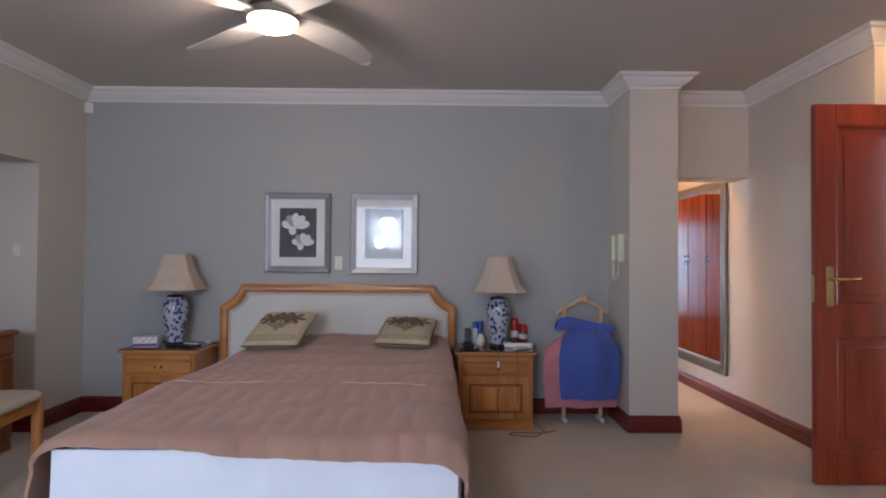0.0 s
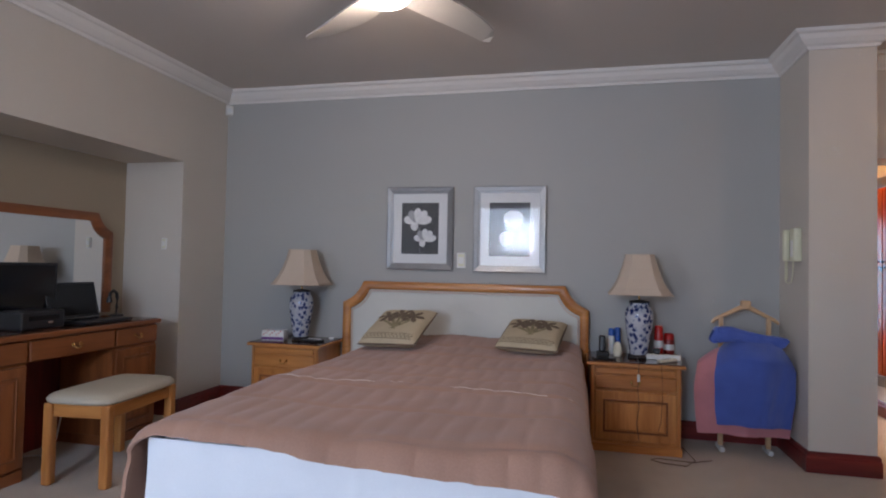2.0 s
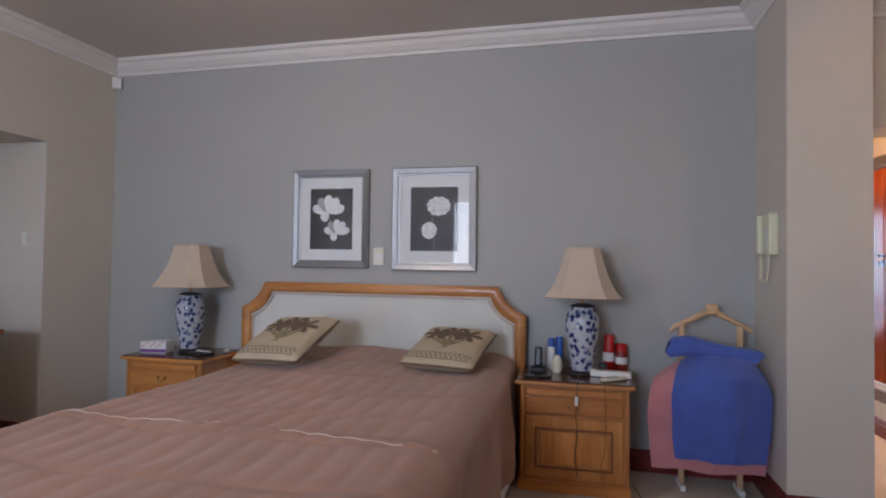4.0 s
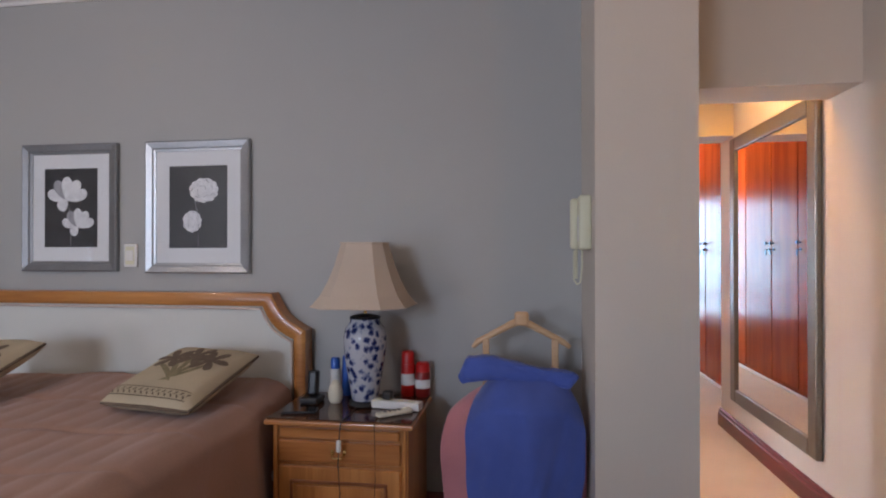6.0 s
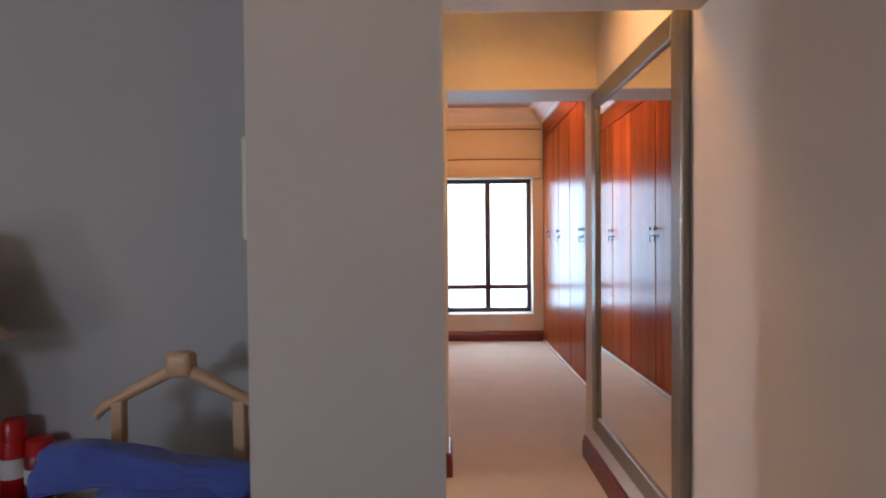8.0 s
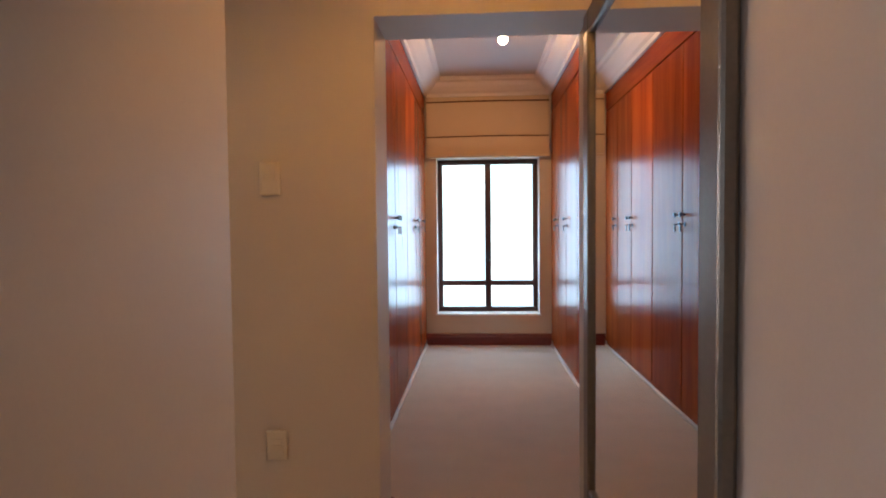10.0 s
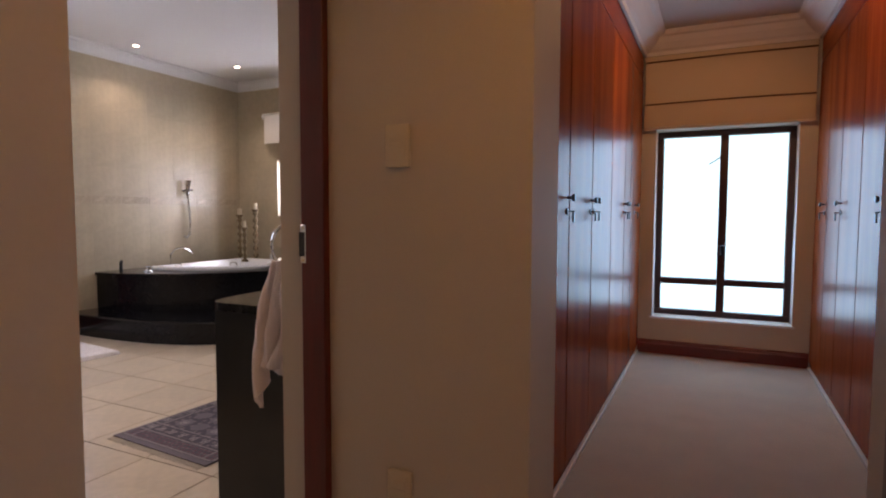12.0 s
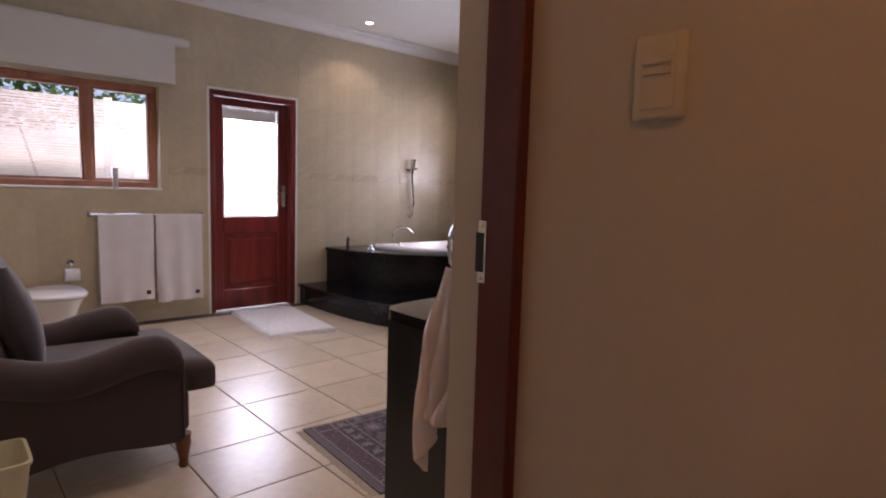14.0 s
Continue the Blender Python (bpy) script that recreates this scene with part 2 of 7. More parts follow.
def boxes(*rows, bevel=0.0):
    bm = bmesh.new()
    for r in rows:
        cuboid(bm, *r, bevel=bevel)
    return bm


def lathe(profile, steps=24, bm=None, centre=(0, 0), squash=1.0):
    """Turn (radius, z) pairs round the z axis; ends with radius 0 close."""
    bm = bm or bmesh.new()
    rings = []
    for r, z in profile:
        if r < 1e-5:
            rings.append([bm.verts.new((centre[0], centre[1], z))])
        else:
            rings.append([bm.verts.new((centre[0] + r * math.cos(2 * math.pi * k / steps), centre[1] + squash * r * math.sin(2 * math.pi * k / steps), z)) for k in range(steps)])
    for a, b in zip(rings, rings[1:]):
        for k in range(steps):
            j = (k + 1) % steps
            if len(a) == 1 and len(b) > 1:
                bm.faces.new((a[0], b[k], b[j]))
            elif len(b) == 1 and len(a) > 1:
                bm.faces.new((a[k], a[j], b[0]))
            elif len(a) > 1:
                bm.faces.new((a[k], a[j], b[j], b[k]))
    if len(rings[0]) > 1:
        bm.faces.new(rings[0][::-1])
    if len(rings[-1]) > 1:
        bm.faces.new(rings[-1])
    return bm


def prism(outline, z0, z1, bm=None):
    """An upright slab over a flat outline of (x, y)."""
    bm = bm or bmesh.new()
    low = [bm.verts.new((x, y, z0)) for x, y in outline]
    high = [bm.verts.new((x, y, z1)) for x, y in outline]
    bm.faces.new(low[::-1]), bm.faces.new(high)
    for k in range(len(low)):
        j = (k + 1) % len(low)
        bm.faces.new((low[k], low[j], high[j], high[k]))
    return bm


def tube(points, radius, steps=8, bm=None, closed=False):
    """A round rod along points."""
    bm = bm or bmesh.new()
    pts = [Vector(p) for p in points]
    rings = []
    for k, p in enumerate(pts):
        a = pts[k - 1] if k or closed else p
        b = pts[(k + 1) % len(pts)] if k + 1 < len(pts) or closed else p
        way = (b - a).normalized()
        side = way.cross(Vector((0, 0, 1)))
        if side.length < 1e-3:
            side = way.cross(Vector((0, 1, 0)))
        side.normalize()
        up = side.cross(way)
        r = radius[k] if isinstance(radius, (list, tuple)) else radius
        rings.append([bm.verts.new(p + r * (math.cos(2 * math.pi * s / steps) * side + math.sin(2 * math.pi * s / steps) * up)) for s in range(steps)])
    pairs = list(zip(rings, rings[1:])) + ([(rings[-1], rings[0])] if closed else [])
    for a, b in pairs:
        for s in range(steps):
            j = (s + 1) % steps
            bm.faces.new((a[s], a[j], b[j], b[s]))
    if not closed:
        bm.faces.new(rings[0][::-1]), bm.faces.new(rings[-1])
    return bm


def moulding(path, profile, bm=None):
    """A strip with mitred corners along a horizontal path; profile is (out, z), out to the left of the way walked."""
    bm = bm or bmesh.new()
    pts = [Vector((x, y)) for x, y in path]
    rings = []
    for k, p in enumerate(pts):
        ways = []
        if k:
            ways.append((p - pts[k - 1]).normalized())
        if k + 1 < len(pts):
            ways.append((pts[k + 1] - p).normalized())
        normals = [Vector((-w.y, w.x)) for w in ways]
        n = sum(normals, Vector((0, 0)))
        n = n / n.length_squared * (len(normals) if len(normals) == 1 else 2) if n.length else normals[0]
        rings.append([bm.verts.new((p.x + n.x * o, p.y + n.y * o, z)) for o, z in profile])
    m = len(profile)
    for a, b in zip(rings, rings[1:]):
        for s in range(m):
            j = (s + 1) % m
            bm.faces.new((a[s], a[j], b[j], b[s]))
    bm.faces.new(rings[0][::-1]), bm.faces.new(rings[-1])
    return bm


def structure(name, bm, material, label="", smooth=False):
    return tagged(part(name, bm, material, smooth=smooth), label=label, category=name.split("_")[0], kind="structure")


# ---- large structure ----
T = 0.25
structure("floor", boxes((-3.2, 4.2, YS - T, YB2, -0.12, 0), (XP, 4.2, YB2, YD + 0.35, -0.12, 0)), M_CARPET, "beige loop-pile carpet through bedroom and dressing room")
structure("floor_bathroom_bed", box(WX - T, XP, YB2, BY1 + T, -0.12, -0.012), M_GROUT, "grey grout bed under the bathroom tiles")
# the low opening near the south end is added to let the west fill in
structure("wall_west", boxes((XL - 0.3, XL, 0.55, ALC_Y0, 0, CEIL), (XL - 0.3, XL, YS, -1.15, 0, CEIL), (XL - 0.3, XL, -1.15, 0.55, 0, 0.1), (XL - 0.3, XL, -1.15, 0.55, 1.06, CEIL), (XL - 0.62, XL - 0.3, 1.3, ALC_Y0, 0, CEIL), (XL - 0.62, XL, ALC_Y1, YB2, 0, CEIL), (XL - 0.62, XL, ALC_Y0, ALC_Y1, ALC_Z, CEIL)), M_CREAM, "cream painted wall with a wide desk alcove")
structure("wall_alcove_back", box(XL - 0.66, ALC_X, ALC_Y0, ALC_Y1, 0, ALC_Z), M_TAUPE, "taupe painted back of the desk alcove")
structure("wall_north", box(XL, PX0, YB, YB2, 0, CEIL), M_GREY, "grey painted wall behind the bed")
CX, CY = 2.525, 5.225                    # passage end of the pier
structure("wall_pier", prism([(PX0, PY), (PX1, PY), (CX, CY), (PX0, CY)], 0, CEIL), M_CREAM, "pale painted pier beside the passage opening")
structure("wall_passage_header", box(CX + 0.01, XR, 4.875, YB2, HD1, CEIL), M_CREAM, "painted header over the passage opening")
structure("wall_east", boxes((XR, XR + 0.25, 3.56, YP2, 0, CEIL), (XR + 0.25, XE + 0.2, 3.56, 3.8, 0, CEIL)), M_CREAM, "cream painted wall along bedroom and passage")
structure("wall_east_entry", boxes((XE, XE + 0.2, YS, 2.62, 0, CEIL), (XE, XE + 0.2, 3.48, 3.56, 0, CEIL), (XE, XE + 0.2, 2.62, 3.48, 2.08, CEIL)), M_CREAM, "cream painted wall with the bedroom doorway")
# unseen wall, added to shut the open doorway off from outdoor light
structure("wall_entry_outside", box(XE + 1.2, XE + 1.3, 1.8, 4.4, 0, CEIL), M_CREAM, "unseen cream wall added to close off the doorway")
SW = [(-0.86, 0.62, 1.0, 2.25)]
structure("wall_south", boxes((XL, SW[0][0], YS - T, YS, 0, CEIL), (SW[0][1], XE + 0.2, YS - T, YS, 0, CEIL), (SW[0][0], SW[0][1], YS - T, YS, 0, SW[0][2]), (SW[0][0], SW[0][1], YS - T, YS, SW[0][3], CEIL)), M_CREAM, "cream painted wall with a window")
# unseen lid beyond the bedroom doorway, added to block sun and sky
structure("ceiling_landing", box(XE + 0.2, XE + 1.3, 1.8, 4.4, CEIL, CEIL + 0.1), M_CEIL, "unseen lid outside the doorway that keeps the sun out")
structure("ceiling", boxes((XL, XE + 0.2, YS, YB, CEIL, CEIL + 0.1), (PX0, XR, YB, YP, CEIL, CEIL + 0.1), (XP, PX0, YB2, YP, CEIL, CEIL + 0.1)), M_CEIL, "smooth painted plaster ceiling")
# passage
structure("wall_passage_south", box(XP, PX0, YB2, CY, 0, CEIL), M_CREAM, "cream passage wall behind the pier")
structure("wall_passage_west", boxes((BX1, XP, YB2, 5.46, 0, CEIL_B), (BX1, XP, 5.46, YP, 2.1, CEIL_B)), M_CREAM, "cream passage wall with the bathroom doorway")
structure("wall_switch", boxes((BX1, XO, YP, YP2, 0, CEIL_B), (XO, XR, YP, YP2, HD2, CEIL_B)), M_CREAM, "cream wall with light switch beside the dressing room opening")
# dressing room shell behind the wardrobes
structure("wall_dressing_west", box(BX1 - 0.1, BX1, YP2, BY1, 0, CEIL_B), M_CREAM, "partition between dressing room and bathroom")
structure("wall_dressing_east", box(XWR + 0.6, XWR + 0.7, YP2, YD, 0, CEIL_D), M_CREAM, "wall behind the wardrobes")
structure("wall_dressing_south", box(XR + 0.25, XWR + 0.6, YP2 - 0.1, YP2, 0, CEIL_D), M_CREAM, "wall behind the wardrobe end")
DW = (2.515, 3.565, 0.325, 1.93)
structure("wall_dressing_north", boxes((BX1, DW[0], YD, YD + 0.3, 0, CEIL_D), (DW[1], XWR + 0.7, YD, YD + 0.3, 0, CEIL_D), (DW[0], DW[1], YD, YD + 0.3, 0, DW[2]), (DW[0], DW[1], YD, YD + 0.3, DW[3], CEIL_D)), M_CREAM, "cream end wall with a tall window")
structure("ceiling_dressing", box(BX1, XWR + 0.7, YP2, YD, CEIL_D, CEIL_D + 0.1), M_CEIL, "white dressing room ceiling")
# bathroom shell
BW = (5.55, 7.06, 1.185, 2.065)
BD = (7.49, 8.36, 2.11)
NW = (-2.19, -0.95, 1.175, 1.90)
structure("wall_bath_west", boxes((WX - T, WX, BY0, BW[0], 0, CEIL_B), (WX - T, WX, BW[1], BD[0], 0, CEIL_B), (WX - T, WX, BD[1], BY1, 0, CEIL_B), (WX - T, WX, BW[0], BW[1], 0, BW[2]), (WX - T, WX, BW[0], BW[1], BW[3], CEIL_B), (WX - T, WX, BD[0], BD[1], BD[2], CEIL_B)), M_TILE_W, "beige tiled bathroom wall with window and outside door")
structure("wall_bath_north", boxes((WX, NW[0], BY1, BY1 + T, 0, CEIL_B), (NW[1], BX1, BY1, BY1 + T, 0, CEIL_B), (NW[0], NW[1], BY1, BY1 + T, 0, NW[2]), (NW[0], NW[1], BY1, BY1 + T, NW[3], CEIL_B)), M_TILE_W, "beige tiled bathroom wall with a small window")
structure("wall_bath_south", box(WX, BX1, YB2, YB2 + 0.02, 0, CEIL_B), M_TILE_W, "beige tiled bathroom wall")
structure("ceiling_bathroom", box(WX, BX1, BY0, BY1, CEIL_B, CEIL_B + 0.1), M_CEIL_B, "white bathroom ceiling")

# skirting and cornices
SKIRT = [(0, 0), (0.018, 0), (0.018, 0.085), (0.013, 0.092), (0.013, 0.108), (0.006, 0.12), (0, 0.12)]
CORN = [(0, -0.098), (0.012, -0.098), (0.016, -0.082), (0.034, -0.074), (0.062, -0.05), (0.078, -0.026), (0.096, -0.022), (0.104, -0.012), (0.104, 0), (0, 0)]


def lifted(profile, z, k=1.0):
    return [(o * k, z + h * k) for o, h in profile]


structure("baseboard_bedroom", moulding([(XP + 0.05, CY), (CX, CY), (PX1, PY), (PX0, PY), (PX0, YB), (XL, YB), (XL, ALC_Y1), (ALC_X, ALC_Y1), (ALC_X, ALC_Y0), (XL, ALC_Y0), (XL, YS)], SKIRT), M_MERANTI_X, "dark red stained wooden skirting board")
structure("baseboard_east", moulding([(XE, 3.56), (XR, 3.56), (XR, YP2), (XR + 0.25, YP2)], SKIRT), M_MERANTI_Y, "dark red stained wooden skirting board")
structure("baseboard_switch_wall", moulding([(XO, YP2), (XO, YP), (XP + 0.05, YP)], SKIRT), M_MERANTI_X, "dark red stained wooden skirting board")
structure("baseboard_dressing", moulding([(XWR, YD), (XWL, YD)], SKIRT), M_MERANTI_X, "dark red stained wooden skirting board")
structure("cornice_bedroom", moulding([(XE, 3.56), (XR, 3.56), (XR, 4.875), (PX1, 4.875), (PX1, PY), (PX0, PY), (PX0, YB), (XL, YB), (XL, YS), (XE, YS), (XE, 3.56)], lifted(CORN, CEIL)), M_CORN, "white moulded plaster cornice")
structure("cornice_dressing", moulding([(XWR, YP2), (XWR, YD), (XWL, YD), (XWL, YP2), (XWR, YP2)], lifted(CORN, CEIL_D, 1.7)), M_CORN, "white moulded plaster cornice")
structure("cornice_bathroom", moulding([(BX1, BY1), (WX, BY1), (WX, BY0), (BX1, BY0), (BX1, BY1)], lifted(CORN, CEIL_B, 1.1)), M_CEIL_B, "white moulded plaster cornice")

# ---- more materials ----
M_DUVET = surface("dusty_pink_quilt", (0.37, 0.205, 0.145), 0.8, spread=0.13, scale=3.5, fine=160, bump=0.35, relief=0.002, sheen=0.22, spec=0.2)
M_SEAM = surface("pale_quilt_piping", (0.62, 0.50, 0.42), 0.7)
M_LINEN = surface("white_bed_linen", (0.72, 0.74, 0.78), 0.85, spread=0.04, scale=7, fine=200, bump=0.2, relief=0.002)
M_CALICO = surface("cream_upholstery", (0.64, 0.635, 0.585), 0.85, spread=0.04, scale=4, fine=260, bump=0.25, relief=0.001)
M_SEAT = surface("cream_seat_cloth", (0.50, 0.44, 0.34), 0.85, spread=0.05, scale=5, fine=260, bump=0.3, relief=0.001)
M_SHADE = surface("beige_shade_cloth", (0.56, 0.45, 0.355), 0.9, spread=0.05, scale=5, fine=300, bump=0.25, relief=0.001)
M_BLUE = surface("royal_blue_towelling", (0.075, 0.125, 0.43), 0.95, spread=0.12, scale=9, fine=300, bump=0.7, relief=0.004, sheen=0.3, spec=0.1)
M_PINK = surface("pink_towelling", (0.62, 0.25, 0.27), 0.95, spread=0.1, scale=9, fine=300, bump=0.7, relief=0.004, sheen=0.3, spec=0.1)
M_WTOWEL = surface("white_towelling", (0.74, 0.72, 0.74), 0.95, spread=0.06, scale=9, fine=260, bump=0.7, relief=0.004, sheen=0.3, spec=0.1)
M_PTOWEL = surface("pale_pink_hand_towel", (0.78, 0.68, 0.65), 0.95, spread=0.06, scale=9, fine=260, bump=0.7, relief=0.004, sheen=0.3, spec=0.1)
M_SOFA = surface("brown_grey_armchair_cloth", (0.066, 0.047, 0.048), 0.9, spread=0.12, scale=7, fine=380, bump=0.5, relief=0.002, sheen=0.35, spec=0.2)
M_PLASTB = surface("black_plastic", (0.014, 0.014, 0.016), 0.35, spread=0.1, bump=0.02)
M_SCREEN = surface("dark_screen_glass", (0.008, 0.008, 0.010), 0.12, spread=0.05, bump=0)
M_PLASTW = surface("white_plastic", (0.74, 0.73, 0.70), 0.4, spread=0.02, bump=0.02)
M_PLASTC = surface("cream_plastic", (0.70, 0.68, 0.50), 0.4, spread=0.02, bump=0.02)
M_AGED = surface("aged_cream_plastic", (0.66, 0.59, 0.47), 0.4, spread=0.02, bump=0.02)
M_RED = surface("red_plastic", (0.55, 0.015, 0.012), 0.3, spread=0.05, bump=0)
M_MAROON = surface("maroon_plastic", (0.24, 0.015, 0.012), 0.3, spread=0.05, bump=0)
M_CANBLUE = surface("blue_can", (0.02, 0.10, 0.42), 0.3, spread=0.05, bump=0)
M_LILAC = surface("purple_print", (0.16, 0.05, 0.22), 0.5)
M_BEECH = timber("pale_beech", (0.52, 0.31, 0.16), (0.70, 0.46, 0.27), 0.4, 0, 10, 0.2)
M_BRONZE = timber("antique_bronze", (0.09, 0.06, 0.032), (0.32, 0.24, 0.13), 0.35, 2, 20, 0.0)
M_WAX = surface("ivory_wax", (0.72, 0.66, 0.52), 0.5)
M_FRAMEB = timber("dark_brown_window_timber", (0.035, 0.014, 0.012), (0.085, 0.030, 0.022), 0.4, 2, 9, 0.2)
M_WINRED = timber("light_meranti_window_timber", (0.26, 0.095, 0.055), (0.46, 0.20, 0.12), 0.4, 2, 9, 0.2)
M_BLIND = surface("cream_blind_cloth", (0.56, 0.45, 0.32), 0.9, spread=0.04, scale=3, fine=220, bump=0.2, relief=0.001)
M_WBLIND = surface("white_blind_cloth", (0.72, 0.70, 0.67), 0.85, spread=0.03, scale=3, fine=220, bump=0.15, relief=0.001)
M_BATTEN = surface("brown_piping", (0.10, 0.045, 0.02), 0.8)
M_PAPER = surface("white_mount_card", (0.72, 0.73, 0.74), 0.8, spread=0.02)
M_PHOTO = surface("dark_photograph", (0.030, 0.028, 0.030), 0.5, spread=0.4, scale=9, fine=40, bump=0)
M_PETAL = surface("white_petal_print", (0.72, 0.72, 0.73), 0.6, spread=0.22, scale=26, fine=90, bump=0)
M_PETALD = surface("shaded_petal_print", (0.34, 0.34, 0.36), 0.6, spread=0.3, scale=26, fine=90, bump=0)
M_FANBLADE = surface("warm_white_blade", (0.66, 0.63, 0.58), 0.45, spread=0.02)
M_NICKEL = surface("satin_nickel", (0.40, 0.37, 0.32), 0.3, metal=1.0, spread=0.05, bump=0)
M_LENS = glow("fan_lamp_lens", (1.0, 0.93, 0.80), 2.2)
M_BULB = glow("warm_spot_lens", (1.0, 0.84, 0.52), 25.0)
M_COOLBULB = glow("downlight_lens", (1.0, 0.92, 0.80), 9.0)
M_SLAT = surface("bleached_reed", (0.80, 0.75, 0.71), 0.9, spread=0.2, scale=3, fine=60, piece=0.15)
M_LEAF = surface("hedge_leaf", (0.12, 0.24, 0.07), 0.6, spread=0.4, scale=5, fine=40)
M_PAVE = surface("outside_paving", (0.36, 0.34, 0.31), 0.9, spread=0.1)
M_BATHMAT = surface("white_tufted_mat", (0.86, 0.84, 0.84), 0.97, spread=0.12, scale=30, fine=160, bump=1.0, relief=0.012)


def vase_glaze():
    """White glaze with cobalt flowers."""
    mat = bpy.data.materials.new("blue_and_white_porcelain")
    mat.use_nodes = True
    n, l = nodes_of(mat)
    b = n["Principled BSDF"]
    co = n.new("ShaderNodeTexCoord")
    vo, no, add = n.new("ShaderNodeTexVoronoi"), n.new("ShaderNodeTexNoise"), n.new("ShaderNodeMath")
    vo.inputs["Scale"].default_value, no.inputs["Scale"].default_value, no.inputs["Detail"].default_value = 30, 60, 6
    l.new(co.outputs["Object"], vo.inputs["Vector"]), l.new(co.outputs["Object"], no.inputs["Vector"])
    add.operation, add.inputs[1].default_value = "MULTIPLY_ADD", 0.95
    l.new(no.outputs["Fac"], add.inputs[0]), l.new(vo.outputs["Distance"], add.inputs[2])
    ramp = n.new("ShaderNodeValToRGB")
    e = ramp.color_ramp.elements
    e[0].position, e[0].color = 0.70, (0.014, 0.024, 0.11, 1)
    e[1].position, e[1].color = 1.02, (0.46, 0.47, 0.52, 1)
    m2 = e.new(0.84)
    m2.color = (0.15, 0.18, 0.30, 1)
    l.new(add.outputs[0], ramp.inputs[0]), l.new(ramp.outputs[0], b.inputs["Base Color"])
    b.inputs["Roughness"].default_value = 0.12
    return mat


M_VASE = vase_glaze()


def woven(name, ground, motif, scale, mixat=0.5):
    """A tapestry or rug weave: rows of small motifs over a ground."""
    mat = bpy.data.materials.new(name)
    mat.use_nodes = True
    n, l = nodes_of(mat)
    b = n["Principled BSDF"]
    co, vo, br = n.new("ShaderNodeTexCoord"), n.new("ShaderNodeTexVoronoi"), n.new("ShaderNodeTexNoise")
    vo.distance, vo.inputs["Scale"].default_value, vo.inputs["Randomness"].default_value = "CHEBYCHEV", scale, 0.45
    br.inputs["Scale"].default_value, br.inputs["Detail"].default_value = scale * 3.1, 4
    l.new(co.outputs["Object"], vo.inputs["Vector"]), l.new(co.outputs["Object"], br.inputs["Vector"])
    add = n.new("ShaderNodeMath")
    add.operation, add.inputs[1].default_value = "MULTIPLY_ADD", 0.5
    l.new(br.outputs["Fac"], add.inputs[0]), l.new(vo.outputs["Distance"], add.inputs[2])
    ramp = n.new("ShaderNodeValToRGB")
    e = ramp.color_ramp.elements
    e[0].position, e[0].color = mixat, (*motif, 1)
    e[1].position, e[1].color = mixat + 0.12, (*ground, 1)
    l.new(add.outputs[0], ramp.inputs[0]), l.new(ramp.outputs[0], b.inputs["Base Color"])
    b.inputs["Roughness"].default_value = 0.95
    bp = n.new("ShaderNodeBump")
    bp.inputs["Strength"].default_value, bp.inputs["Distance"].default_value = 0.5, 0.003
    l.new(br.outputs["Fac"], bp.inputs["Height"]), l.new(bp.outputs[0], b.inputs["Normal"])
    return mat


M_TAPESTRY = surface("tapestry_ground", (0.50, 0.41, 0.28), 0.95, spread=0.1, scale=12, fine=400, bump=0.5, relief=0.002)
M_TAPDARK = surface("tapestry_brown_thread", (0.15, 0.105, 0.07), 0.95, spread=0.3, scale=30, fine=400, bump=0.5, relief=0.002)
M_TAPGREEN = surface("tapestry_olive_thread", (0.25, 0.21, 0.12), 0.95, spread=0.3, scale=30, fine=400, bump=0.5, relief=0.002)
M_RUG = woven("navy_rug_field", (0.060, 0.052, 0.070), (0.17, 0.13, 0.14), 22, 0.42)
M_RUGB = woven("navy_rug_border", (0.075, 0.065, 0.080), (0.17, 0.135, 0.145), 34, 0.44)
M_FRINGE = surface("rug_fringe", (0.52, 0.46, 0.38), 0.95)

# ---- bedroom things ----


def grid_sheet(nu, nv, place, thick=0.0, bm=None):
    """A sheet of nu x nv cells; place(u, v) gives the point for u, v in 0..1. thick: a second layer below."""
    bm = bm or bmesh.new()
    rows = [[bm.verts.new(place(i / nu, j / nv)) for i in range(nu + 1)] for j in range(nv + 1)]
    for j in range(nv):
        for i in range(nu):
            bm.faces.new((rows[j][i], rows[j][i + 1], rows[j + 1][i + 1], rows[j + 1][i]))
    if thick:
        bm.normal_update()
        under = [[bm.verts.new(v.co - v.normal * thick) for v in row] for row in rows]
        for j in range(nv):
            for i in range(nu):
                bm.faces.new((under[j][i], under[j + 1][i], under[j + 1][i + 1], under[j][i + 1]))
        for i in range(nu):
            bm.faces.new((rows[0][i + 1], rows[0][i], under[0][i], under[0][i + 1]))
            bm.faces.new((rows[nv][i], rows[nv][i + 1], under[nv][i + 1], under[nv][i]))
        for j in range(nv):
            bm.faces.new((rows[j][0], rows[j + 1][0], under[j + 1][0], under[j][0]))
            bm.faces.new((rows[j + 1][nu], rows[j][nu], under[j][nu], under[j + 1][nu]))
    return bm


BX0, BXR, BYF, BYH, BZ = -0.505, 0.93, 2.37, 4.80, 0.545

bed = thing("bed", pose(0, 0, 0), "queen bed with honey-oak headboard, cream panel and white valance", "bed")
part("bed_base", box(BX0 + 0.03, BXR - 0.03, BYF + 0.03, BYH, 0.0, 0.30, 0.02, 2), M_LINEN, bed)


